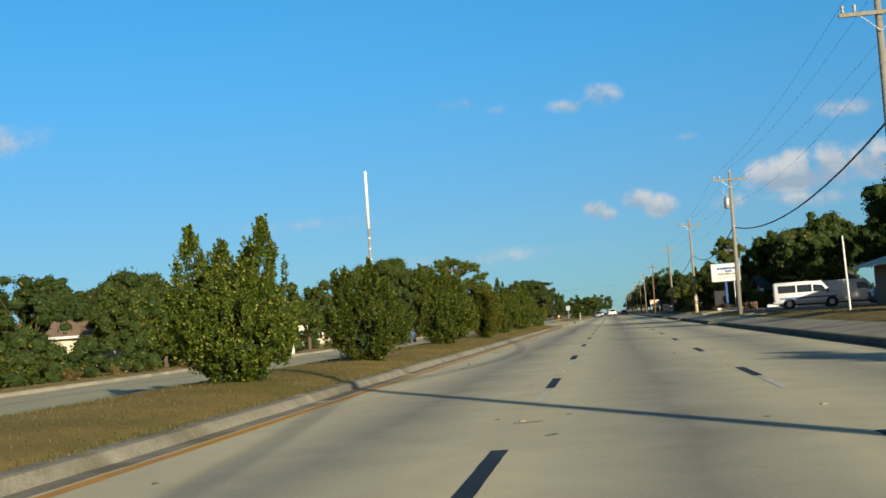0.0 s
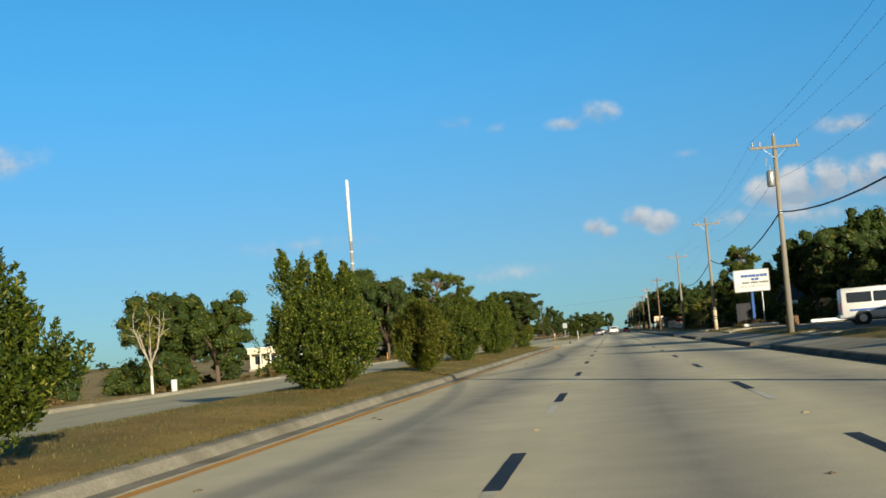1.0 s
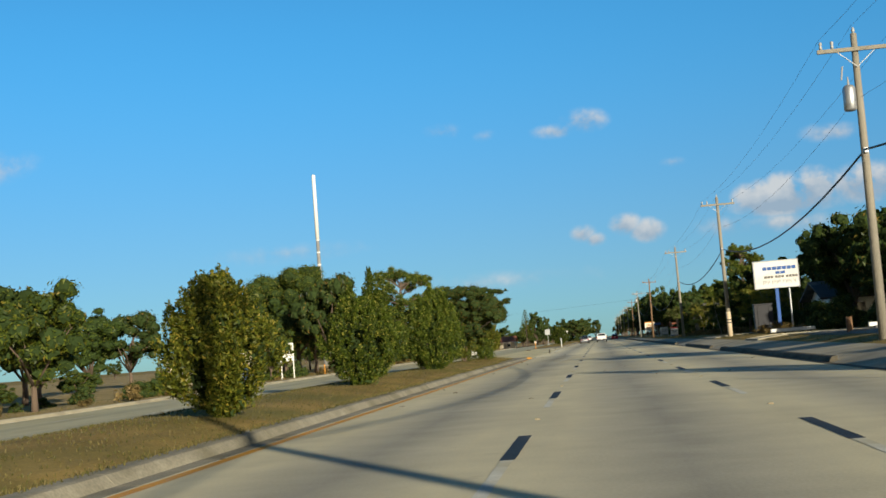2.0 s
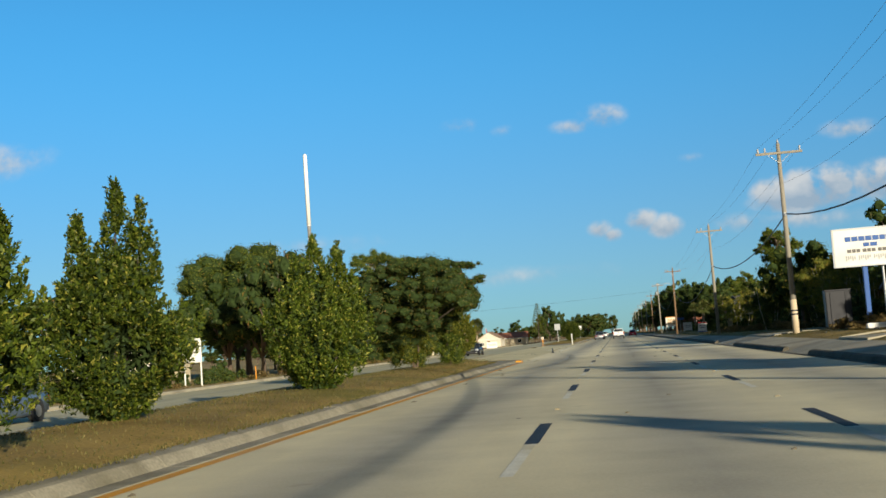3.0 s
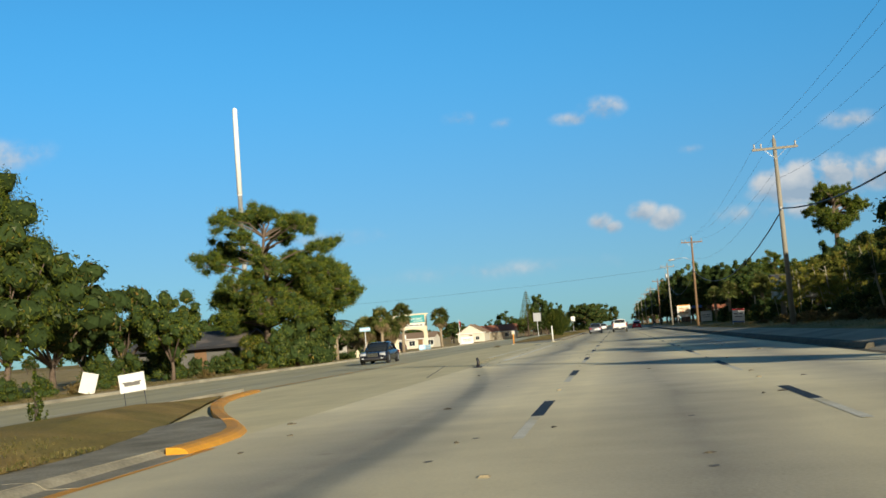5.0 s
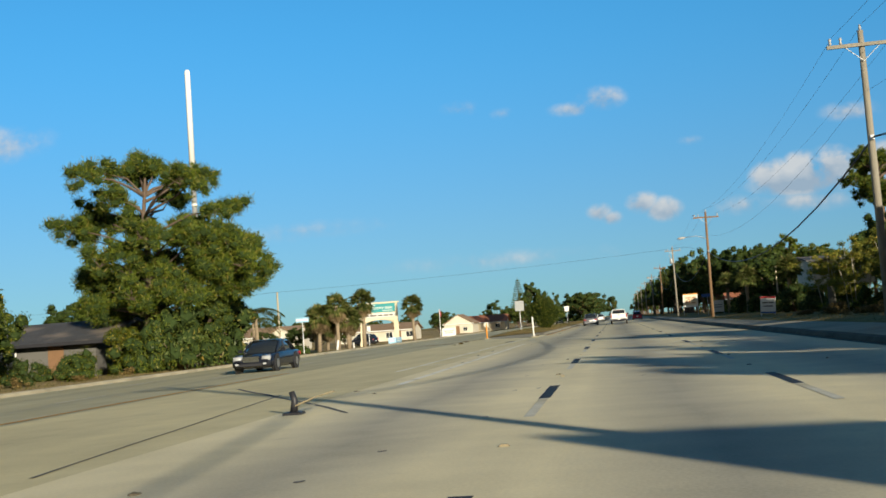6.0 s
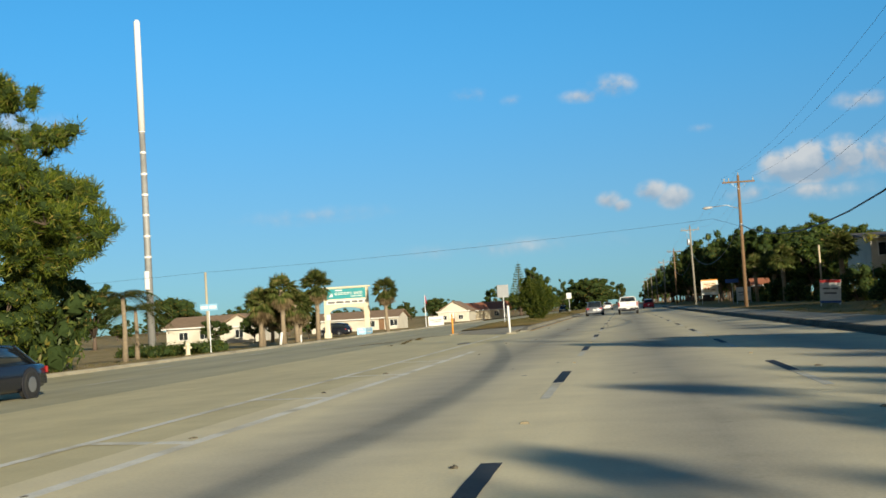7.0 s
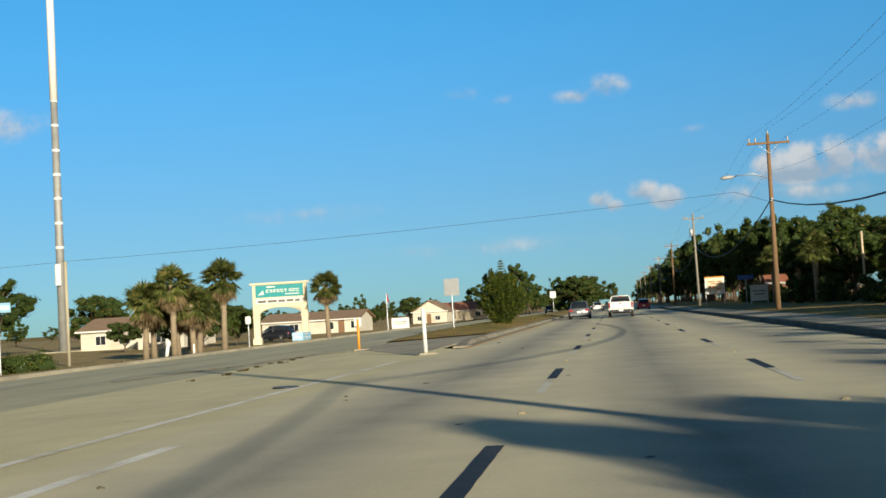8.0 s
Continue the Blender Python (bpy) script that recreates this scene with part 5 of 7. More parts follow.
for i in range(9):
    put(bush_c, -9.2 - i * .13 + .25 * (i % 2), 199.5 + i * 1.5 + .7 * (i % 3), 0.0, .16 + .05 * (i % 3), 40 * i, .06 + .02 * (i % 2), "low dry weeds in the road joint")
for x, y, k in ((-7.6, 404.0, .62), (-4.4, 401.5, .55), (-9.5, 408.0, .7), (-6.0, 399.5, .5)):
    put(bush_a, x, y, .1, k * 2.0, 70 * k, k * 1.7)

for i in range(16):
    put(bush_b if i % 3 else bush_a, -23.6 - .5 * (i % 4), 92 + i * 2.6, .1, .42 + .05 * (i % 3), 67 * i, .34 + .05 * (i % 4))

# right-hand woodland: behind the parking lot, then a bushy belt close to the pavement, then the tall treeline
for x, y, s, sz, k in ((21.0, 66.5, .957, 1.1, 0), (29.9, 63.4, 1.053, 1.148, 1), (31.5, 83.2, 1.1, 1.1, 0), (32.5, 94.0, 1.148, 1.15, 1), (30.5, 98.0, .909, .95, 0), (34.72, 81.2, 1.148, 1.244, 0), (29.5, 108.1, 1.005, 1.1, 0), (22.2, 105.0, .766, .813, 2), (31.83, 117.1, 1.148, 1.244, 1), (26.05, 127.2, 1.101, 1.273, 0), (36.64, 103.0, 1.148, 1.34, 0), (22.2, 117.1, .766, .66, 1), (34.72, 53.5, 1.053, 1.148, 0)):
    put((wood_a, wood_b, wood_c)[k], x, y, 0.12, s, None, sz)
for x, y, s, sz, k in ((38.57, 69.3, 1.148, 1.244, 1), (29.9, 135.2, 1.053, 1.148, 0), (24.12, 141.3, .861, .957, 1), (42.42, 91.1, 1.244, 1.388, 0), (20.75, 125.2, .909, 1.053, 0), (17.19, 159.5, 1.148, 1.263, 2), (19.79, 156.4, 1.053, 1.292, 2), (23.64, 149.3, .861, 1.148, 0), (25.09, 145.3, .957, 1.101, 1), (22.68, 120.1, 1.005, 1.11, 1), (24.6, 229.0, .80, .98, 0), (27.0, 234.4, .957, 1.0, 0), (27.98, 239.5, .861, .909, 0), (32.31, 241.5, 1.148, 1.244, 1)):
    put((wood_a, wood_b, wood_c)[k], x, y, 0.12, s, None, sz)
for x, y, s, sz, k in ((21.24, -9.2, .813, .813, 0), (26.05, -30.1, .957, .957, 1), (23.16, 25.8, .813, .766, 1), (30.87, 35.7, .957, 1.053, 0), (17.87, 45.6, .50, 1.302, 2), (24.61, 43.6, .861, .813, 0), (28.94, 9.8, .861, .861, 1), (26.05, -55.1, .957, 1.053, 0)):
    put((wood_a, wood_b, wood_c)[k], x, y, 0.12, s, None, sz)
for i in range(10):
    y = 141 + i * 2.6 + random.uniform(-1, 1)
    put(random.choice((open_a, open_a, open_b)), 17.2 + random.uniform(0, 2.2), y, 0.12, random.uniform(0.75, 1.1), None, random.uniform(0.8, 1.05) * (0.75 if y < 151 else 1.0))
for x, y, s, sz, rz in ((19.4, 172, 1.1, 1.06, 20), (19.9, 178.5, 1.1, 1.10, 130), (19.4, 185.5, 1.1, 1.04, 250), (19.0, 192.0, 1.0, .98, 70), (18.6, 198.5, .95, .92, 310), (16.9, 205, .95, .86, 190), (16.3, 211, .9, .80, 100)):
    put(open_a if rz % 3 else open_b, x, y, .12, s, rz, sz)
for x, y, s, sz, rz in ((23.5, 200.0, .8, .82, 33), (24.5, 208.0, .85, .9, 144), (23.0, 216.0, .75, .8, 255), (26.5, 187.0, .8, .8, 12)):
    put(wood_a, x, y, .12, s, rz, sz)
for i in range(20):
    y = 139 + i * 3.9 + random.uniform(-1, 1)
    put(random.choice((bush_a, bush_b, bush_b)), 16.8 + random.uniform(0, 2.1), y, 0.12, random.uniform(0.45, 0.8), None, random.uniform(0.4, 0.8))
for i in range(15):
    y = 140 + i * 5.2 + random.uniform(-1.5, 1.5)
    if 180 < y < 206:
        continue
    put(random.choice((wood_c, wood_b, wood_a)), (21.2 if y < 150 else 24.5) + random.uniform(0, 4.3), y, 0.12, random.uniform(0.7, 0.9), None, random.uniform(0.7, 0.85))
for x, y, s in ((17.87, 123.1, .766), (18.92, 119.1, .813), (17.29, 126.2, .718), (16.23, 129.2, .574)):
    put(bush_a, x, y, 0.12, s)
for i in range(20):
    put(bush_a, 15.9 + random.uniform(0, 5.8), 103 + i * 1.7, 0.12, random.uniform(0.4, 0.75))
for i in range(66):
    y = 218 + i * 5.3 + random.uniform(-2, 2)
    near = 18.8 + random.uniform(0, 5) + (3 if 285 < y < 312 else 0)
    far = y > 400
    if y > 262 and not 290 < y < 302:
        put(random.choice((far_a, far_b) if far else (wood_a, wood_b, wood_a)), near, y, 0.12, random.uniform(0.9, 1.15) * (1.25 if far else 1), None, random.uniform(1.1, 1.42) * (1.25 if far else 1.08 if y > 350 else .9 if y > 312 else .68))
    if not 272 < y < 279:
        put(random.choice((far_a, far_b) if far else (wood_a, wood_b, wood_a, wood_p)), max(32.8, near + 8) + random.uniform(0, 5), y + 2.5, 0.12, random.uniform(0.95, 1.2), None, random.uniform(0.9, 1.2) * (.78 if y < 300 else 1.0 if y < 370 else 1.5))
for i in range(38):
    put(bush_c, 12.9 + random.uniform(0, 3.1), 112 + i * 2.55 + random.uniform(-1, 1), 0.12, random.uniform(.7, 1.35), None, random.uniform(.45, .95))
for i in range(26):
    put(random.choice((bush_a, bush_a, bush_b)), 16.9 + random.uniform(0, 2), 218 + i * 4.4, 0.12, random.uniform(.6, .9))

for x, y, s, sz in ((24.0, 179.9, .957, .957), (25.0, 211.3, 1.005, 1.053)):
    put(wood_c, x, y, 0.12, s, None, sz)

# distance: trees behind the houses and down the road
for i in range(60):
    y = 420 + random.uniform(0, 330)
    put(random.choice((far_a, far_b)), -38.5 - random.uniform(0, 185), y, -0.08, random.uniform(.7, 1.1), None, random.uniform(.6, .95))
for i in range(22):
    put(random.choice((far_a, far_b)), -23 - random.uniform(0, 9.6), 452 + i * 13, 0.06, random.uniform(.8, 1.1), None, random.uniform(.75, 1.0))
for x, y, s, sz in ((-6.02, 402.5, 1.2, .90), (-7.9, 409.5, 1.101, .86), (-6.69, 455.5, 1.148, .813), (-5.73, 520.5, 1.148, .861), (-7.65, 600.5, 1.244, .909), (-6.69, 700.5, 1.34, .957), (-13.43, 345.5, .574, .574), (-19.79, 424.5, .957, 1.34), (-18.25, 432.5, .861, .957), (-72.17, 300.5, 1.244, 1.101), (-67.36, 318.5, 1.053, .957), (-80.84, 290.5, 1.244, 1.148), (-52.91, 330.5, .766, .67), (-59.66, 345.5, .861, .67), (-45.69, 432.5, .861, .813), (-25.95, 455.5, .766, .766), (-48.1, 405.5, .478, .478)):
    put(random.choice((wood_a, wood_b)), x, y, 0.08, s, None, sz)
for i in range(34):
    y = 556 + i * 9.5
    put(random.choice((far_a, far_b)), 16.4 + random.uniform(0, 3), y, 0.1, random.uniform(.95, 1.2), None, random.uniform(1.35, 1.7))
for x in range(-260, 261, 13):
    put(random.choice((far_a, far_b)), x + random.uniform(-4, 4), 860 + random.uniform(-40, 30), -0.1, random.uniform(1.2, 1.6), None, random.uniform(.9, 1.3) * (1.7 if -70 < x < 5 else 1)).location.z = -1.35


def norfolk(h, label):
    R, trunk, cs, rs = random.Random(8), MB().tube([(0, 0, -.1), (0, 0, h)], [0.2, 0.02], 8), [], []
    for k in range(16):
        z = h * (0.25 + 0.72 * k / 16)
        q = (h - z) * 0.26 + 0.15
        for j in range(6):
            a = 2 * math.pi * j / 6 + k
            trunk.tube([(0, 0, z), (math.cos(a) * q, math.sin(a) * q, z + q * .2)], [0.04, 0.01], 4)
            for s in (0.45, 0.75, 1.0):
                cs.append((math.cos(a) * q * s, math.sin(a) * q * s, z + q * .2 * s)), rs.append(0.14 + 0.1 * q)
    return tree_thing("norfolk_pine", label, trunk, MB().leaves(leaf_quads(cs, rs, 3800, 0.2, 0.4, .5, .2, .2, 5)), MAT["bark"], MAT["needle"])


place(norfolk(13.0, "tall tiered norfolk pine behind the houses"), -23.06, 421.5, 0.1)


def fan_palm(seed, h, label, dead=True):
    """A cabbage palm: rough trunk, a round head of folded fan leaves, brown fronds hanging below."""
    R = random.Random(seed)
    P = thing("palm_tree", label, "palm tree", None, "palms by the sign")
    hc = h - 0.9
    tr = MB().tube([(R.uniform(-.1, .1), 0, -.1), (0, 0, hc * .5), (0, 0, hc)], [0.24, 0.19, 0.20], 10)
    part("trunk", tr, MAT["palm_bark"], P, "", True)
    boots = MB()
    for k in range(26):
        a, z = k * 2.4, hc * (0.55 + 0.45 * k / 26)
        boots.tube([(math.cos(a) * .15, math.sin(a) * .15, z - .12), (math.cos(a) * .27, math.sin(a) * .27, z + .10)], [0.045, 0.02], 4)
    part("leaf_boots", boots, MAT["palm_bark"], P)

    def fans(n, el0, el1, size, reach):
        q, stalks = [], MB()
        for k in range(n):
            a, el = R.uniform(0, 6.283), math.radians(R.uniform(el0, el1))
            d = Vector((math.cos(a) * math.cos(el), math.sin(a) * math.cos(el), math.sin(el)))
            side = d.cross(Vector((0, 0, 1))).normalized()
            up = side.cross(d)
            hub = Vector((0, 0, hc)) + d * reach * R.uniform(.75, 1.05)
            stalks.tube([(0, 0, hc), hub], [0.02, 0.012], 4)
            for j in range(11):
                w = math.radians(-75 + 15 * j)
                t = (d * math.cos(w) + side * math.sin(w) - up * (0.10 + 0.25 * abs(math.sin(w))) - Vector((0, 0, 0.28))).normalized()
                n_ = t.cross(up).normalized()
                tip = hub + t * size * (1 - 0.25 * abs(math.sin(w))) - Vector((0, 0, 0.12 * size))
                mid = hub + t * size * .5
                q.append([hub, mid + n_ * .065, tip, mid - n_ * .065])
        return np.array([[tuple(p) for p in f] for f in q]), stalks
    q, st = fans(78, -42, 85, 1.0, 0.85)
    part("green_fronds", MB().leaves(q), MAT["frond"], P)
    part("leaf_stalk", st, MAT["frond"], P)
    if dead:
        q, st = fans(46, -86, -30, 1.15, 0.80)
        part("dead_fronds", MB().leaves(q), MAT["frond_dead"], P, "hanging brown dead fronds")
    return P


place(fan_palm(51, 6.15, "tall cabbage palm with a shaggy green head"), -26.53, 251.3, .12)
place(fan_palm(52, 5.85, "cabbage palm with brown hanging fronds beside the sign"), -25.37, 276.3, .12)
place(fan_palm(53, 5.8, "tall slender cabbage palm in the planting"), -28.26, 246.1, .12)
for sd, h, x, y in ((54, 4.402, -27.49, 247.5), (55, 4.785, -30.38, 246.5), (56, 4.498, -29.03, 248.5), (57, 4.306, -27.88, 250.0), (58, 4.594, -31.54, 250.5), (59, 3.828, -35.1, 268.5), (60, 4.019, -38.47, 275.5)):
    place(fan_palm(sd, h, "shorter cabbage palm with a round green head"), x, y, .14)
for x, y in ((16.61, 264.5), (17.77, 280.5), (17.0, 291.5), (18.83, 246.5)):
    place(fan_palm(int(y), 5.2, "cabbage palm among the dark roadside trees", False), x, y, .14)


def feather_palm(h, label):
    R = random.Random(77)
    P = thing("feather_palm", label, "palm tree")
    part("trunk", MB().tube([(0, 0, -.1), (0.05, 0, h * .5), (0, 0, h)], [0.16, 0.12, 0.10], 8), MAT["palm_bark"], P, "", True)
    q = []
    for k in range(30):
        a, up = k * 2.4 + R.uniform(-.3, .3), R.uniform(.0, 1.15)
        d = Vector((math.cos(a), math.sin(a), 0))
        side = Vector((-d.y, d.x, 0))
        pts = [Vector((0, 0, h)) + d * 1.9 * s + Vector((0, 0, up * 1.2 * s - 1.5 * s * s)) for s in np.linspace(.08, 1, 18)]
        for p in pts:
            for sg in (-1, 1):
                tip = p + side * sg * .45 + d * .18 - Vector((0, 0, .18))
                q.append([tuple(p), tuple(p.lerp(tip, .5) + d * .03), tuple(tip), tuple(p.lerp(tip, .5) - d * .03)])
    part("fronds", MB().leaves(np.array(q)), MAT["frond"], P)
    return P


place(feather_palm(3.4, "small feathery queen palm on the far verge"), -23.83, 204.2, .12)
place(feather_palm(3.0, "small feathery queen palm on the far verge"), -26.34, 211.3, .12)
hedge = shrub(61, 1.1, 1.6, "clipped dark hedge along the far verge", MAT["shrub"], 1600, 0.11, 22, "hedge_plant", "hedge by the houses")
place(hedge, -26.53, 224.4, .12)
for i in range(12):
    put(hedge, -27.5 - i * 1.15, 225 + i * 1.5, .12, random.uniform(.8, 1.05))

# grass tufts: far too many to count
q = []
rg = np.random.default_rng(12)


def tufts(n, xa, xb, ya, yb, zf, h):
    px, py = rg.uniform(xa, xb, n), rg.uniform(ya, yb, n)
    for x, y in zip(px, py):
        z = zf(x) + dip(x, y)
        for _ in range(2):
            a, l, w = rg.uniform(0, 6.28), h * rg.uniform(.5, 1.3), .008
            c, s = math.cos(a), math.sin(a)
            q.append([(x - s * w, y + c * w, z), (x + s * w, y - c * w, z), (x + s * w * .4 + c * l * .6, y - c * w * .4 + s * l * .6, z + l), (x - s * w * .4 + c * l * .6, y + c * w * .4 + s * l * .6, z + l)])


tufts(21000, -9.9, -4.8, -8, 106, mound, .035)
tufts(2200, -9.9, -5.4, 106, 117, lambda x: mound(x) - .035, .035)
tufts(2600, -5.75, -5.18, 98, 117, lambda x: .115, .04)
tufts(5000, -5.0, -4.58, -8, 98, lambda x: .148, .05)
tufts(3500, -9.7, -5.3, 234, 300, lambda x: mound(x), .07)
tufts(5000, 9.8, 14.5, 20, 235, lambda x: .15, .08)
tufts(4500, -26, -21.3, 20, 260, lambda x: .13, .10)
grass = part("grass_tufts", MB().leaves(np.array(q)), MAT["blade"])
tagged(grass, "short dry straw-coloured grass on the median and verges", "grass", "", "stuff")

# ---- vehicles ----


def ring(y, w, zb, zs, zt=None, crown=0.03):
    """One cross-section of a car body, from sill to shoulder, rounded."""
    return [(-w * .90, y, zb), (-w * .985, y, zb + .10), (-w, y, zb + (zs - zb) * .55), (-w * .965, y, zs - .05), (-w * .86, y, zs), (0, y, zs + crown), (w * .86, y, zs), (w * .965, y, zs - .05), (w, y, zb + (zs - zb) * .55), (w * .985, y, zb + .10), (w * .90, y, zb)]


def roof_ring(y, w, z0, z1):
    return [(-w, y, z0), (-w * .82, y, z1 - .06), (-w * .70, y, z1 - .01), (0, y, z1 + .02), (w * .70, y, z1 - .01), (w * .82, y, z1 - .06), (w, y, z0)]


def wheels(P, W, ys, r=0.33):
    tw = MB().tube([(-.11, 0, 0), (-.09, 0, 0), (.09, 0, 0), (.11, 0, 0)], [r * .88, r, r, r * .88], 18).mesh("tyre", MAT["tyre"])
    tr = MB().tube([(-.115, 0, 0), (-.10, 0, 0), (.10, 0, 0), (.115, 0, 0)], [r * .52, r * .62, r * .62, r * .52], 14).mesh("rim", MAT["rim"])
    for y in ys:
        for s in (-1, 1):
            wh = shared("wheel", tw, P, (s * (W / 2 - .08), y, r))
            shared("rim", tr, wh, (0, 0, 0), "alloy rim")
            shared("arch", WELL_SHADE[0], P, (s * (W / 2 - .006), y, r))


# flat dark disc behind each wheel, standing for the shade in the wheel well
WELL_SHADE = [MB().tube([(-.012, 0, 0), (.012, 0, 0)], [.40, .40], 18).mesh("arch", MAT["dark"])]


def lamp_pair(P, name, x, y, z, sx, sz, m, label):
    for s in (-1, 1):
        part(name, MB().box(s * x, y, z, sx, .06, sz, .015), m, P, label)


def car(name, label, L, W, H, paint, shape, m):
    """A passenger car, nose to +y: lofted body, glazed cabin, painted roof and posts, wheels, lamps, bumpers, plates."""
    P = thing(name, label, "car", m)
    hw, zs = W / 2, H * (.60 if shape == "hatch" else .635)
    prof = {"sedan": [(-.5, .80, .40, .90), (-.475, .94, .26, .97), (-.36, .99, .20, 1.0), (-.2, 1, .19, 1.0), (.08, 1, .19, .99), (.22, 1, .19, .95), (.40, .97, .20, .82), (.475, .90, .25, .68), (.5, .78, .34, .55)],
            "hatch": [(-.5, .85, .36, .95), (-.48, .94, .25, 1.0), (-.3, 1, .20, 1.02), (.1, 1, .19, .98), (.26, 1, .19, .92), (.42, .95, .20, .76), (.485, .86, .25, .62), (.5, .76, .34, .52)]}["hatch" if shape == "hatch" else "sedan"]
    part("body", MB().loft([ring(y * L, hw * w, b, zs * t) for y, w, b, t in prof]), paint, P, "", True)
    cab = {"sedan": [(-.41, .80, .0), (-.24, .84, .93), (-.07, .85, 1.0), (.05, .85, .96), (.225, .82, .0)], "hatch": [(-.485, .82, .0), (-.38, .84, .80), (-.1, .86, 1.0), (.06, .86, .97), (.30, .83, .0)]}["hatch" if shape == "hatch" else "sedan"]
    hc = H - zs
    part("cabin_glass", MB().loft([roof_ring(y * L, hw * w, zs - .06, zs + .02 + hc * t) for y, w, t in cab]), MAT["glass"], P, "dark tinted windows", True)
    top = [c for c in cab if c[2] > .5]
    mb = MB()
    for y, w, t in ((top[0][0] - .01, top[0][1], top[0][2]), *top[1:-1], (top[-1][0] + .01, top[-1][1], top[-1][2])):
        mb.v += [(sx * hw * w * .825, y * L, zs + .035 + hc * t - dz) for sx, dz in ((-1, .05), (-.85, .0), (.85, .0), (1, .05))]
    n = len(mb.v) // 4
    mb.f = [(4 * i + j, 4 * i + j + 1, 4 * i + j + 5, 4 * i + j + 4) for i in range(n - 1) for j in range(3)]
    part("roof", mb, paint, P, "", True)
    for s in (-1, 1):
        for a, b in ((cab[0], top[0]), (cab[-1], top[-1])):
            part("roof_post", MB().tube([(s * hw * a[1] * .99, a[0] * L, zs), (s * hw * b[1] * .835, b[0] * L, zs + hc * b[2])], .035, 6), paint, P)
        part("door_post", MB().tube([(s * hw * .87, -.03 * L, zs - .02), (s * hw * .71, -.04 * L, H - .05)], .03, 5), MAT["dark"], P)
        part("mirror", MB().box(s * (hw + .07), .17 * L, zs + .06, .18, .10, .13, .03), paint, P)
    wheels(P, W, (-.30 * L, .315 * L))
    lamp_pair(P, "tail_lamp", hw * .74, -.497 * L, zs * .80, .34, .15, MAT["tail"], "red tail lamp")
    for s in (-1, 1):
        lx, ly = s * hw * .70, .462 * L
        part("headlamp", MB().loft([[(lx - .20 * w, ly + dy, zs * .62 - .02 + dz), (lx + .20 * w, ly + dy - s * .0, zs * .62 - .02 + dz), (lx + .17 * w, ly + dy, zs * .62 + .15 + dz), (lx - .17 * w, ly + dy, zs * .62 + .13 + dz)] for dy, dz, w in ((-.22, .10, .8), (.05, .02, 1.0), (.11, .0, .9))]), MAT["head"], P, "clear swept headlamp", True)
    part("rear_bumper", MB().box(0, -.5 * L, .42, W * .88, .14, .22, .05), paint, P)
    part("front_bumper", MB().loft([[(x, y * L - .10 * abs(x / hw) ** 2.2, z) for y, z in ((.47, .22), (.503, .26), (.508, .40), (.500, .52), (.47, .55))] for x in (-hw * .93, -hw * .7, -hw * .35, 0, hw * .35, hw * .7, hw * .93)]), paint, P, "", True)
    if shape == "hatch":
        part("grille", MB().box(0, .508 * L, .60, W * .40, .04, .05, .01), MAT["chrome"], P, "slim chrome grille bar")
        part("lower_intake", MB().box(0, .507 * L, .36, W * .62, .06, .17, .02), MAT["dark"], P, "dark lower air intake")
    else:
        part("grille", MB().box(0, .503 * L, .56, W * .40, .05, .24, .03), MAT["chrome"], P, "chrome grille")
        part("lower_intake", MB().box(0, .512 * L, .33, W * .56, .05, .10, .02), MAT["dark"], P, "dark lower air intake")
        lamp_pair(P, "fog_lamp", hw * .68, .512 * L, .36, .14, .08, MAT["head"], "small fog lamp")
    part("number_plate", MB().box(0, -.512 * L, .60, .32, .03, .16, .01), MAT["plate"], P)
    part("underbody", MB().box(0, 0, .24, W * .8, L * .86, .14), MAT["dark"], P)
    return P


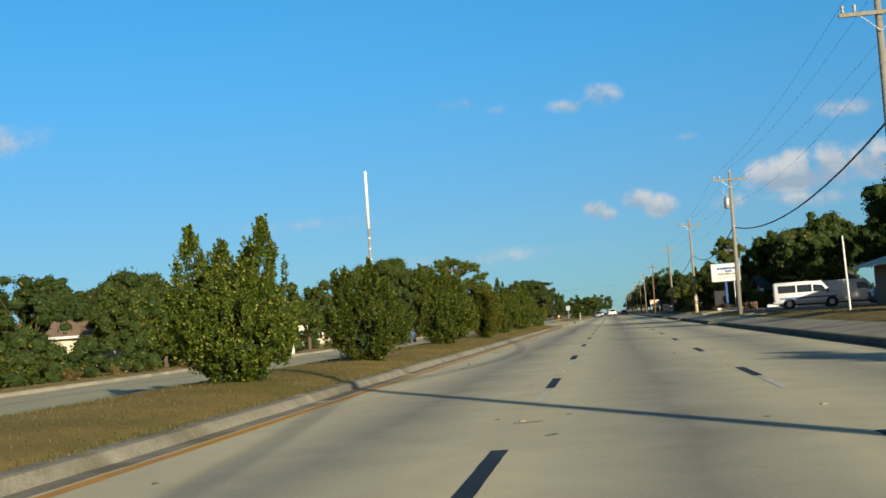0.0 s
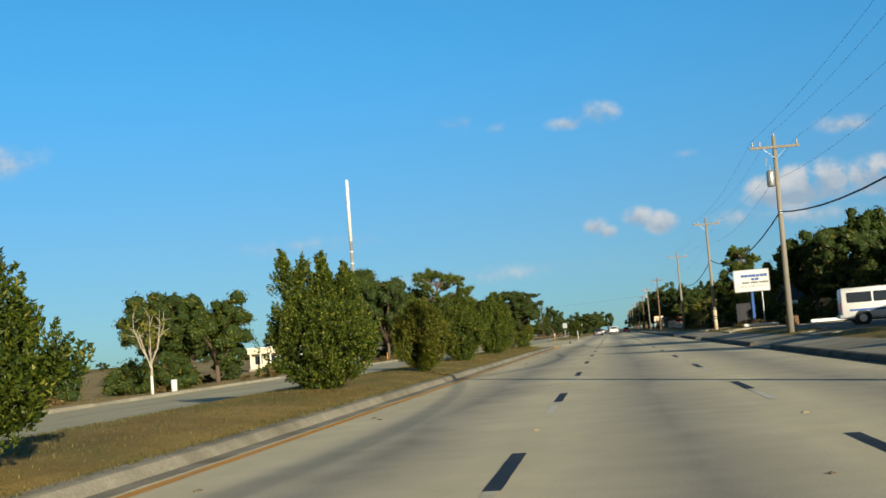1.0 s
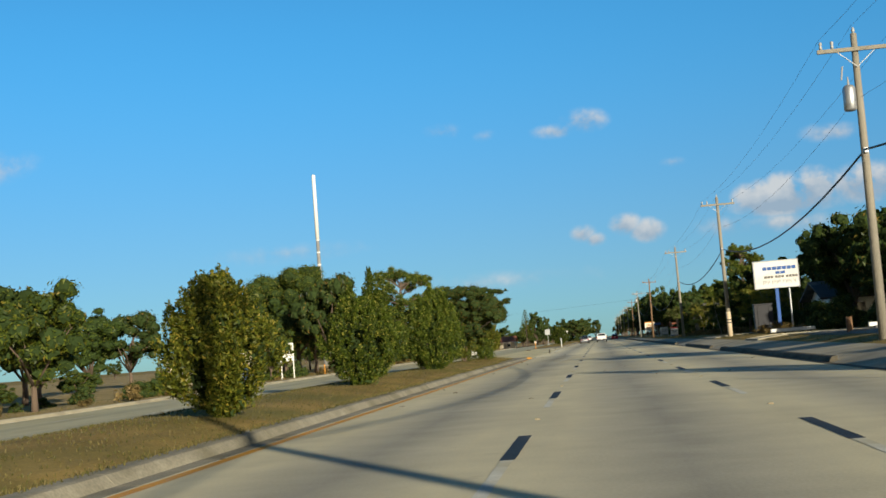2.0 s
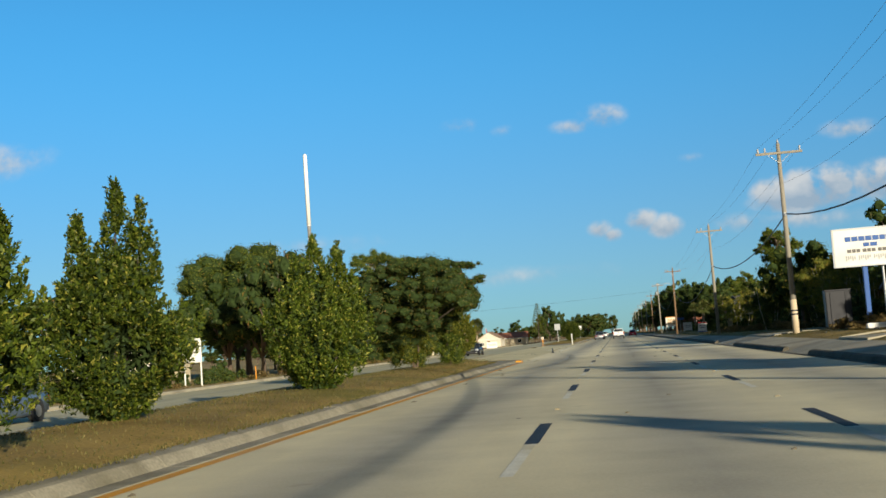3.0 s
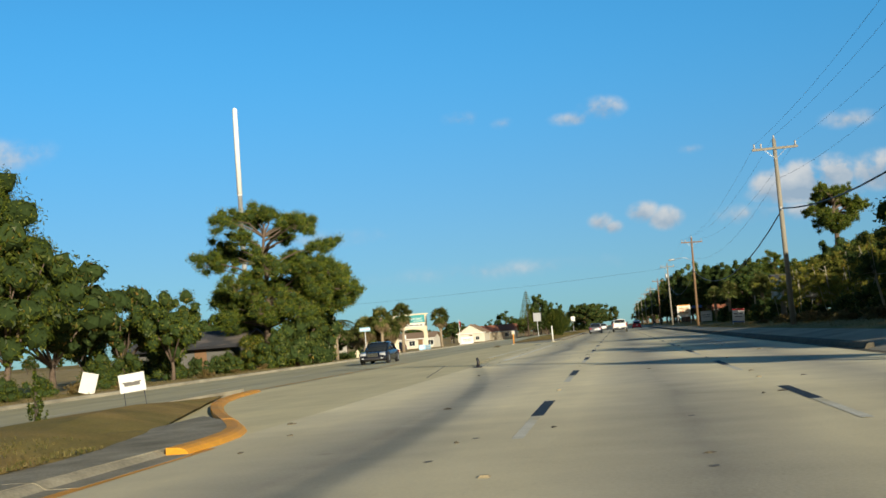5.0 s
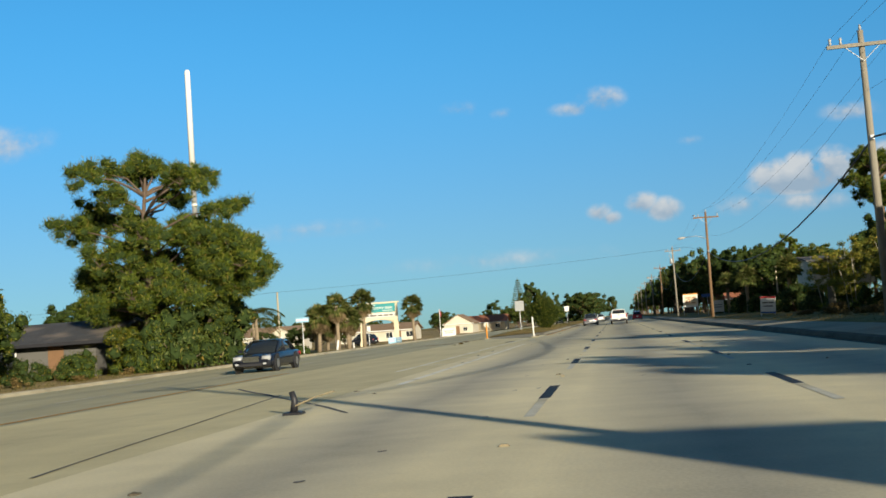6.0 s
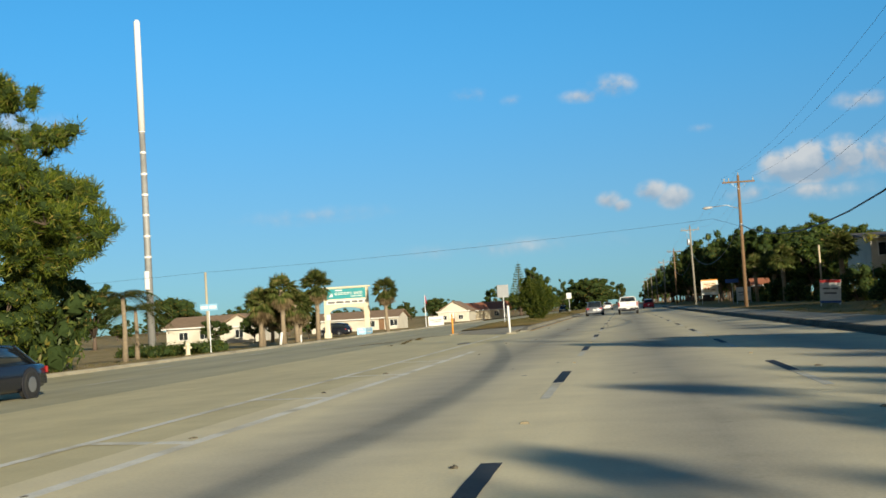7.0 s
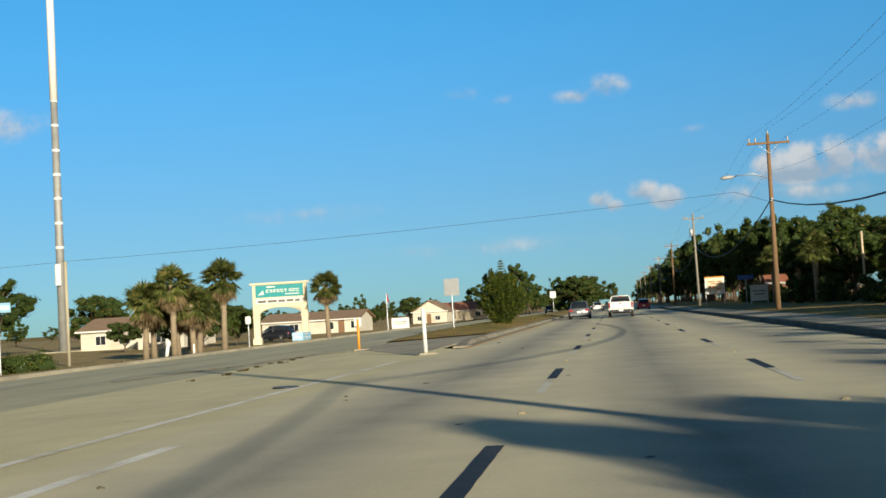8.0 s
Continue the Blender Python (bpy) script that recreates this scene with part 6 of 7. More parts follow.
def pickup(label, m):
    P = thing("pickup_truck", label, "truck", m)
    L, W = 5.6, 1.98
    hw = W / 2
    part("body", MB().loft([ring(y * L, hw * w, b, z, crown=.04) for y, w, b, z in ((.02, 1, .38, 1.12), (.25, 1, .38, 1.14), (.42, .98, .40, 1.10), (.49, .92, .44, 1.0), (.5, .82, .5, .85))]), MAT["car_white"], P, "", True)
    for s in (-1, 1):
        part("bed_side", MB().box(s * (hw - .04), -.24 * L, .90, .09, .50 * L, .74, .03), MAT["car_white"], P)
    part("bed_floor", MB().box(0, -.24 * L, .66, W * .9, .5 * L, .10), MAT["dark"], P)
    gate = part("tailgate", MB().box(0, -.492 * L, .93, W * .90, .07, .68, .03), MAT["car_white"], P)
    part("gate_handle", MB().box(0, -.508 * L, 1.12, .20, .03, .07, .01), MAT["dark"], gate, "dark tailgate handle")
    part("gate_crease", MB().box(0, -.4995 * L, .74, W * .72, .02, .05, .005), MAT["ceramic"], gate)
    cab = ((-.02, .90, .0), (.02, .89, .94), (.14, .90, 1.0), (.2, .88, .96), (.30, .86, 0.0))
    part("cabin_glass", MB().loft([roof_ring(y * L, hw * w, 1.10, 1.14 + .60 * t) for y, w, t in cab]), MAT["glass"], P, "dark cab windows", True)
    part("roof", MB().box(0, .105 * L, 1.745, W * .70, .20 * L, .07, .035), MAT["car_white"], P, "", True)
    for s in (-1, 1):
        for a, b in ((cab[0], cab[1]), (cab[-1], cab[3])):
            part("roof_post", MB().tube([(s * hw * a[1], a[0] * L, 1.08), (s * hw * b[1] * .81, b[0] * L, 1.72)], .045, 6), MAT["car_white"], P)
        part("mirror", MB().box(s * (hw + .13), .22 * L, 1.22, .22, .12, .24, .03), MAT["dark"], P)
        part("tail_lamp", MB().box(s * (hw - .09), -.498 * L, 1.0, .13, .07, .42, .02), MAT["tail"], P, "red tail lamp")
    part("rear_bumper", MB().box(0, -.51 * L, .54, W * .96, .16, .20, .03), MAT["dark"], P, "dark step bumper")
    part("number_plate", MB().box(0, -.528 * L, .58, .32, .02, .15, .005), MAT["plate"], P)
    part("third_brake_lamp", MB().box(0, -.003 * L, 1.70, .3, .04, .05, .01), MAT["tail"], P)
    part("underbody", MB().box(0, 0, .42, W * .72, L * .9, .18), MAT["dark"], P)
    wheels(P, W, (-.29 * L, .32 * L), .38)
    return P


def van(name, label, L, W, H, m, side_windows=True):
    """A boxy van, nose to +y."""
    P = thing(name, label, "van", m)
    hw = W / 2

    def sec(y, w, zb, zt, tumble):
        return [(-hw * w * .94, y, zb), (-hw * w, y, zb + .15), (-hw * w, y, zb + (zt - zb) * .5), (-hw * w * tumble, y, zt - .14), (-hw * w * tumble * .90, y, zt), (hw * w * tumble * .90, y, zt), (hw * w * tumble, y, zt - .14), (hw * w, y, zb + (zt - zb) * .5), (hw * w, y, zb + .15), (hw * w * .94, y, zb)]
    part("body", MB().loft([sec(y * L, w, b, z, t) for y, w, b, z, t in ((-.5, .95, .38, H - .10, .88), (-.485, 1, .32, H - .02, .90), (-.1, 1, .30, H, .91), (.18, 1, .30, H - .03, .90), (.285, 1, .30, H * .66, .92), (.44, .96, .32, H * .54, .93), (.49, .90, .36, H * .47, .94), (.5, .82, .42, H * .40, .95))]), MAT["car_white"], P, "", True)
    for s in (-1, 1):
        if side_windows:
            for a, b in ((-.44, -.19), (-.17, .04)):
                part("side_window", MB().add([(s * (hw * 1.004), a * L, H * .60), (s * (hw * 1.004), b * L, H * .60), (s * (hw * .935 + .004), b * L, H * .87), (s * (hw * .935 + .004), a * L, H * .87), (s * (hw * .95), a * L, H * .60), (s * (hw * .95), b * L, H * .60), (s * (hw * .88), b * L, H * .87), (s * (hw * .88), a * L, H * .87)], [(0, 1, 2, 3), (7, 6, 5, 4), (0, 4, 5, 1), (1, 5, 6, 2), (2, 6, 7, 3), (3, 7, 4, 0)]), MAT["glass"], P, "dark side window")
        part("door_window", MB().add([(s * (hw * 1.004), .06 * L, H * .60), (s * (hw * 1.004), .25 * L, H * .60), (s * (hw * .96), .19 * L, H * .82), (s * (hw * .935 + .004), .06 * L, H * .86), (s * hw * .93, .06 * L, H * .60), (s * hw * .93, .25 * L, H * .60), (s * hw * .88, .19 * L, H * .82), (s * hw * .88, .06 * L, H * .86)], [(0, 1, 2, 3), (7, 6, 5, 4), (0, 4, 5, 1), (1, 5, 6, 2), (2, 6, 7, 3), (3, 7, 4, 0)]), MAT["glass"], P, "dark door window")
        if side_windows:
            part("side_stripe", MB().box(s * (hw * 1.003), -.02 * L, H * .40, .012, L * .80, .10), MAT["blue"], P, "dark blue side stripe")
        part("tail_lamp", MB().box(s * hw * .90, -.499 * L, H * .50, .13, .06, .42, .02), MAT["tail"], P, "red tail lamp")
        part("mirror", MB().box(s * (hw + .10), .26 * L, H * .62, .18, .10, .24, .03), MAT["dark"], P)
        part("headlamp", MB().box(s * hw * .66, .488 * L, H * .36, .3, .06, .16, .02), MAT["head"], P)
    part("rear_window", MB().box(0, -.494 * L, H * .74, W * .68, .05, H * .22, .02), MAT["glass"], P, "dark rear window")
    part("rear_bumper", MB().box(0, -.505 * L, .46, W * .96, .16, .18, .03), MAT["ceramic"], P)
    part("windscreen", MB().add([(-hw * .80, .276 * L, H * .69), (hw * .80, .276 * L, H * .69), (hw * .74, .196 * L, H * .955), (-hw * .74, .196 * L, H * .955), (-hw * .80, .262 * L, H * .69), (hw * .80, .262 * L, H * .69), (hw * .74, .182 * L, H * .955), (-hw * .74, .182 * L, H * .955)], [(0, 1, 2, 3), (7, 6, 5, 4), (0, 4, 5, 1), (1, 5, 6, 2), (2, 6, 7, 3), (3, 7, 4, 0)]), MAT["glass"], P)
    wheels(P, W, (-.29 * L, .31 * L), .34)
    part("underbody", MB().box(0, 0, .30, W * .8, L * .86, .14), MAT["dark"], P)
    return P


van("passenger_van", "white passenger van with a dark blue stripe parked in the lot", 4.6, 1.9, 1.84, pose(14.65, 70.2, .215 + dip(15, 70), 0, 0, -96))
van("cargo_van", "white windowless cargo van parked behind the other", 4.9, 1.95, 1.86, pose(18.6, 75.5, .215 + dip(19, 75), 0, 0, -98), False)
car("parked_car", "dark car parked by the low building", 4.5, 1.76, 1.42, MAT["car_black"], "sedan", pose(19.89, 65.3, .215 + dip(20, 65), 0, 0, -75))
pickup("white pickup truck driving in the middle lane", pose(1.55, 269.0, 0))
car("silver_car", "silver saloon car driving in the inner lane", 4.7, 1.80, 1.45, MAT["car_silver"], "sedan", pose(-1.95, 272.5, 0))
car("red_car", "dark red hatchback driving in the outer lane", 4.3, 1.76, 1.5, MAT["car_red"], "hatch", pose(5.1, 340.0, 0))
car("white_car", "white saloon car far ahead in the inner lane", 4.6, 1.78, 1.45, MAT["car_white"], "sedan", pose(-1.9, 372.0, 0))
car("blue_hatchback", "silver-blue hatchback on the oncoming carriageway", 4.3, 1.70, 1.44, MAT["car_blue"], "hatch", pose(-16.9, 87.5, dip(-16.9, 87), 0, 0, 180))
car("dark_saloon", "dark blue saloon car on the oncoming carriageway", 4.5, 1.70, 1.27, MAT["car_black"], "sedan", pose(-13.4, 173.0, dip(-13.4, 173), 0, 0, 180))
car("dark_car", "dark car far off on the oncoming carriageway", 4.6, 1.8, 1.5, MAT["car_black"], "sedan", pose(-12.5, 412.0, dip(-12.4, 412), 0, 0, 180))
car("parked_suv", "dark utility vehicle parked behind the sign", 4.6, 1.85, 1.72, MAT["car_black"], "hatch", pose(-37.7, 300.5, .13 + dip(-37.7, 300), 0, 0, 70))

# ---- buildings ----


def house(name, label, x0, x1, y0, y1, h, wall, roof, ridge, along="x", over=0.5, windows=(), door=None, base=0.1):
    """A single-storey house: walls with openings set back, gable roof with eaves, windows with frames."""
    P = thing(name, label, "house", pose(x0, y0, base + dip((x0 + x1) / 2, y0)))
    w, d = x1 - x0, y1 - y0
    part("wall", MB().box(w / 2, d / 2, h / 2 - .1, w, d, h + .2), MAT[wall], P)
    if along == "x":
        rings = [[(x, -over, h - .08), (x, d / 2, ridge), (x, d + over, h - .08), (x, d + over, h + .07), (x, d / 2, ridge + .16), (x, -over, h + .07)] for x in (-over, w + over)]
        part("gable", MB().add([(.0, 0, h), (0, d, h), (0, d / 2, ridge), (w, 0, h), (w, d, h), (w, d / 2, ridge)], [(0, 2, 1), (3, 4, 5), (0, 3, 5, 2), (1, 2, 5, 4)]), MAT[wall], P)
    else:
        rings = [[(-over, y, h - .08), (w / 2, y, ridge), (w + over, y, h - .08), (w + over, y, h + .07), (w / 2, y, ridge + .16), (-over, y, h + .07)] for y in (-over, d + over)]
        part("gable", MB().add([(0, 0, h), (w, 0, h), (w / 2, 0, ridge), (0, d, h), (w, d, h), (w / 2, d, ridge)], [(0, 1, 2), (3, 5, 4), (0, 2, 5, 3), (1, 4, 5, 2)]), MAT[wall], P)
    part("roof", MB().loft(rings), MAT[roof], P)
    part("fascia", MB().box(w / 2, -over - .02, h - .02, w + 2 * over, .04, .18), MAT["dark" if roof == "roof_grey" else "white"], P)
    for wx, wz, ww, wh in windows:
        fr = part("window", MB().box(wx, -.015, wz, ww + .16, .07, wh + .16, .01), MAT["white"], P, "white-framed window")
        part("pane", MB().box(wx, -.055, wz, ww, .02, wh), MAT["glass"], fr)
        part("mullion", MB().box(wx, -.072, wz, .05, .02, wh), MAT["white"], fr)
    if door:
        part("door", MB().box(door, -.03, 1.0, .95, .06, 2.05, .01), MAT["brown"], P)
    return P


house("white_house", "long low white house with a tan shingle roof", -51.95, -37.03, 340.5, 350.5, 2.058, "offwhite", "roof_tan", 3.254, "x", .5, ((10.5, 1.15, 1.2, 1.0), (14.4, 1.15, 1.2, 1.0), (5, 1.15, 1.3, 1.0)), 12.3)
house("gable_house", "small cream gabled house with a tan roof", -42.2, -34.8, 416.5, 428.5, 2.488, "offwhite", "roof_tan", 4.785, "y", .4, ((1.5, 1.1, 1.0, .9), (5.4, 1.1, 1.0, .9)), 3.5)
house("tiled_house", "house with a terracotta roof among trees", -39.91, -28.84, 440.5, 452.5, 2.393, "cream", "roof_red", 4.306, "x", .6, ((3, 1.4, 1.2, 1.1), (9, 1.4, 1.2, 1.1)))
house("cream_house", "low cream house with a white gable end behind palms", -61.58, -48.58, 300.5, 310.5, 2.297, "offwhite", "roof_tan", 3.732, "x", .5, ((2.5, 1.2, 1.2, 1.0), (5.5, 1.2, 1.2, 1.0), (9.5, 1.2, 1.2, 1.0)))
house("gable_cottage", "white cottage with a gable front behind palms", -50.99, -45.69, 292.5, 299.5, 2.105, "offwhite", "roof_tan", 3.637, "y", .4, ((2.7, 1.2, 1.0, 1.0),))
V = thing("stucco_house", "low cream stucco house with porch columns and arched windows", "house", pose(-40.9, 141.0, -.45, 0, 0, 6))
V.scale = (.82, .82, .84)
part("wall", MB().box(4.6, 4.2, 1.5, 9.2, 7.2, 3.2), MAT["cream"], V)
part("porch_slab", MB().box(3.1, -.1, .15, 6.2, 1.6, .3, .03), MAT["walk"], V)
part("porch_beam", MB().box(3.1, -.65, 2.75, 6.4, .45, .75, .03), MAT["cream"], V)
part("porch_roof", MB().box(3.1, -.1, 3.18, 6.8, 1.9, .14, .03), MAT["white"], V, "white flat porch roof")
part("flat_roof", MB().box(4.6, 4.2, 3.2, 9.8, 7.8, .18, .04), MAT["white"], V, "pale flat roof")
for k in range(5):
    part("column", MB().tube([(.3 + k * 1.4, -.65, .25), (.3 + k * 1.4, -.65, .4), (.3 + k * 1.4, -.65, 2.25), (.3 + k * 1.4, -.65, 2.4)], [.17, .13, .12, .17], 10), MAT["white"], V, "white porch column", True)
for x in (1.2, 3.0, 4.8):
    fr = part("window", MB().box(x, .57, 1.5, 1.2, .10, 1.3, .02), MAT["white"], V, "white-framed window")
    part("pane", MB().box(x, .51, 1.5, 1.04, .04, 1.14), MAT["glass"], fr)
part("bay", MB().box(7.6, -.3, 1.65, 2.6, 2.2, 3.5, .03), MAT["cream"], V, "cream projecting bay")
part("bay_coping", MB().box(7.6, -.3, 3.46, 2.8, 2.4, .14, .03), MAT["white"], V)
for x in (7.05, 8.15):
    part("arched_window", MB().prism([(x - .32, -1.44), (x + .32, -1.44), (x + .32, -1.38), (x - .32, -1.38)], .7, 1.9).tube([(x, -1.44, 1.9), (x, -1.38, 1.9)], .32, 16), MAT["glass"], V, "dark arched window")
    for s_ in (-1, 1):
        part("pilaster", MB().box(x + s_ * .42, -1.43, 1.3, .14, .1, 1.5, .02), MAT["white"], V)
# walls take the asphalt grey: the trees' shade is put into their colour
house("dark_roofed_house", "old low house with a mottled dark roof under pines", -35.58, -28.17, 188.1, 196.1, 2.105, "asphalt", "roof_grey", 3.254, "x", .9, ((2.0, 1.3, 1.0, .9),), 5.0)
house("cream_house_end", "low cream house beyond the median trees", -42.32, -35.58, 65.3, 73.3, 2.584, "cream", "roof_tan", 3.732, "x", .5, ((1.8, 1.4, 1.1, 1.1), (4.8, 1.4, 1.1, 1.1)))
house("low_building", "low building with a grey-green metal roof and dark walls", 16.71, 26.53, 52.0, 59.4, 2.393, "brown", "roof_teal", 3.828, "y", 1.0, ((2.0, 1.3, 1.2, 1.0),), 4.0)
house("hidden_house", "white house almost hidden behind roadside bushes", 20.2, 28.2, 191.5, 198.0, 2.9, "offwhite", "roof_grey", 3.9, "x", .6, ((2.5, 1.5, 1.3, 1.0),))
house("lot_office", "pale building in the trees behind the sign", 19.31, 28.94, 127.2, 135.2, 2.393, "white", "roof_grey", 3.732, "x", .8, ((2.0, 1.4, 1.3, 1.0), (5.0, 1.4, 1.3, 1.0)))
stilt = house("stilt_house", "white upper-storey house raised on dark posts", 21.2, 27.2, 246.5, 256.5, 2.345, "offwhite", "roof_grey", 2.823, "x", .7, ((1.2, 1.4, 1.2, 1.0), (4.0, 1.4, 1.2, 1.0)), None, 2.75)
for x in (.2, 3.1, 6.0):
    for y in (.2, 9.8):
        part("stilt", MB().box(x, y, -1.4, .3, .3, 2.7), MAT["brown"], stilt)
house("brown_kiosk", "brown wooden kiosk under the trees", 17.6, 19.6, 300.5, 304.5, 2.1, "brown", "roof_red", 2.9, "x", .25, ((.8, 1.3, .7, .7),))

# ---- signs and street furniture ----


def bars(P, m, rows, x0, y, thick=.012):
    """Lettering as plain bars: rows of (z, height, [(from, to), ...])."""
    for z, h, runs in rows:
        for a, b in runs:
            part("lettering_bar", MB().box(x0 + (a + b) / 2, y, z, b - a, thick, h), m, P)


S = thing("arched_sign", "cream stucco arch sign with a teal panel", "sign", pose(-30.3, 278, -.80, 0, 0, 8))
S.scale = (1.09, 1.09, 1.13)
for s in (-1, 1):
    part("pier", MB().box(s * 2.1, 0, 1.35, .55, .55, 2.7, .04), MAT["cream"], S, "", False)
    part("pier_base", MB().box(s * 2.1, 0, .28, .75, .75, .56, .04), MAT["cream"], S)
    part("pier_cap", MB().box(s * 2.1, 0, 2.32, .68, .68, .12, .03), MAT["cream"], S)
mb = MB()
n = 12
for k in range(n + 1):
    a = math.pi * k / n
    x, z = -1.83 * math.cos(a), 2.45 + .62 * math.sin(a)
    mb.v += [(x, -.24, z), (x, -.24, 3.3), (x, .24, 3.3), (x, .24, z)]
mb.f = [(4 * k + j, 4 * k + (j + 1) % 4, 4 * k + 4 + (j + 1) % 4, 4 * k + 4 + j) for k in range(n) for j in range(4)]
part("arch_beam", mb, MAT["cream"], S, "", True)
part("beam_end", MB().box(-2.1, 0, 2.98, .53, .48, .64), MAT["cream"], S)
part("beam_end", MB().box(2.1, 0, 2.98, .53, .48, .64), MAT["cream"], S)
part("sign_box", MB().box(0, 0, 4.16, 4.74, .46, 1.7, .03), MAT["cream"], S, "cream sign box")
part("cornice", MB().box(0, 0, 5.10, 5.15, .72, .16, .04), MAT["cream"], S)
panel = part("teal_panel", MB().box(0, -.25, 4.46, 4.15, .05, 1.02, .01), MAT["teal"], S, "teal advertising panel")
bars(panel, MAT["white"], [(4.55, .06, [(-1.15, -.88), (-.82, -.55), (-.5, -.24), (-.18, .08), (.13, .38), (.44, .68), (.86, 1.14), (1.2, 1.44), (1.5, 1.74)]), (4.38, .06, [(-1.15, -.88), (-.8, -.57), (-.5, -.3), (-.18, .06), (.13, .38), (.5, .62), (.86, 1.14), (1.2, 1.42), (1.5, 1.74)]), (4.46, .16, [(-1.15, -1.09), (-.72, -.66), (-.5, -.44), (-.18, -.12), (.13, .19), (.53, .59), (.86, .92), (1.08, 1.14), (1.2, 1.26), (1.5, 1.56)]), (4.80, .10, [(-1.1, -.35)]), (4.16, .07, [(.5, 1.75)])], 0, -.282)
part("leaf_emblem", MB().add([(-1.85, -.283, 4.15), (-1.35, -.283, 4.2), (-1.42, -.283, 4.55), (-1.85, -.262, 4.15), (-1.35, -.262, 4.2), (-1.42, -.262, 4.55)], [(0, 1, 2), (5, 4, 3), (0, 3, 4, 1), (1, 4, 5, 2), (2, 5, 3, 0)]), MAT["white"], panel)
letter = part("letter_board", MB().box(0, -.24, 3.62, 4.2, .05, .42, .01), MAT["white"], S, "white letter board")
bars(letter, MAT["ink"], [(3.60, .20, [(-1.9, -1.2), (-1.05, -.25), (-.12, .45), (.6, 1.2), (1.32, 1.75)])], 0, -.27)
for x, r in ((1.75, 12), (2.6, -30)):
    b = thing("banner_board", "pale blue banner board leaning by the sign", "sign", pose(-30.3 + x, 277 + x * .14, -.72, -6, 0, r))
    part("board", MB().box(0, 0, .52, 1.0, .03, .8, .005), MAT["lblue"], b)
    bars(b, MAT["white"], [(.75, .08, [(-.35, .1)]), (.45, .09, [(-.3, .3)])], 0, -.02)
    for s in (-1, 1):
        part("leg", MB().box(s * .42, .03, .38, .05, .04, .8), MAT["white"], b)

# white board with a blue panel on a pole by the lot
B = thing("pylon_sign", "white rectangular business sign on a blue post", "sign", pose(13.93, 117.5, .42, 0, 0, -4))
part("post", MB().box(-.05, .1, 1.6, .24, .22, 3.4, .02), MAT["blue"], B, "blue steel post")
part("side_post", MB().tube([(.82, .12, -.1), (.82, .12, 3.4)], .06, 8), MAT["galv"], B)
face = part("sign_face", MB().box(0, 0, 4.25, 3.0, .18, 1.88, .03), MAT["white"], B)
for s in (-1, 1):
    part("frame_side", MB().box(s * 1.53, 0, 4.25, .06, .22, 1.94), MAT["galv"], B)
for z in (3.29, 5.21):
    part("frame_rail", MB().box(0, 0, z, 3.12, .22, .06), MAT["galv"], B)
bars(face, MAT["blue"], [(4.68, .24, [(-.92, -.64), (-.60, -.30), (-.26, .04), (.08, .38), (.42, .72), (.76, 1.04), (1.08, 1.36)]), (4.36, .20, [(-.05, .24), (.29, .63)])], 0, -.10)
bars(face, MAT["ink"], [(4.07, .17, [(-.85, -.66), (-.62, -.44), (-.40, -.22), (-.10, .08), (.12, .30), (.34, .52), (.64, .82), (.86, 1.04), (1.08, 1.26), (1.30, 1.45)])], 0, -.10)
for k in range(22):
    if k % 7 != 5:
        bars(face, MAT["ceramic"], [(3.70 + .03 * (k % 3), .26 - .05 * (k % 3), [(-.95 + k * .105, -.90 + k * .105)])], 0, -.10)
bin_ = thing("waste_container", "large dark steel waste container beside the sign post", "container", pose(14.01, 126.4, .2 + dip(14, 126), 0, 0, -4))
part("body", MB().box(0, 0, 1.12, 1.4, 1.2, 2.1, .04, taper=1.03), MAT["dark"], bin_)
for s_ in (-1, 1):
    part("side_rib", MB().box(s_ * .42, -.62, 1.1, .09, .06, 1.9, .01), MAT["dark"], bin_)
part("lid", MB().box(0, .02, 2.2, 1.5, 1.28, .08, .02), MAT["dark"], bin_)
for s_ in (-1, 1):
    part("skid", MB().box(s_ * .55, 0, .03, .14, 1.15, .14), MAT["dark"], bin_)
pb = thing("parking_barrier", "white timber barrier lying before the sign", "barrier", pose(13.44, 109.7, .17 + dip(13.4, 109), 0, 0, 14))
part("beam", MB().box(0, 0, .2, 3.0, .18, .22, .03), MAT["white"], pb)
for s in (-1, 1):
    part("foot", MB().box(s * 1.1, 0, .05, .16, .3, .14), MAT["dark"], pb)
copy_thing(pb, pose(16.9, 97.6, .215 + dip(17, 97), 0, 0, 4))


def board_sign(label, x, y, w, z0, z1, cap, foot, tilt=0, rz=0, leg=.07):
    P = thing("property_sign", label, "sign", pose(x, y, .14 + dip(x, y), 0, tilt, rz))
    f = part("board", MB().box(0, 0, (z0 + z1) / 2, w, .05, z1 - z0, .01), MAT["white"], P)
    part("top_band", MB().box(0, -.03, z1 - .09, w * .98, .02, .17), MAT[cap], f)
    part("bottom_band", MB().box(0, -.03, z0 + .07, w * .98, .02, .13), MAT[foot], f)
    bars(f, MAT["ink"], [(z0 + (z1 - z0) * .62, .10, [(-w * .36, -.02), (.06, w * .36)]), (z0 + (z1 - z0) * .42, .09, [(-w * .3, w * .3)])], 0, -.032)
    for s in (-1, 1):
        part("post", MB().box(s * (w / 2 - .06), .045, z1 / 2 - .1, leg, leg * .85, z1 + .2), MAT["white" if leg > .05 else "dark"], P)
    return P


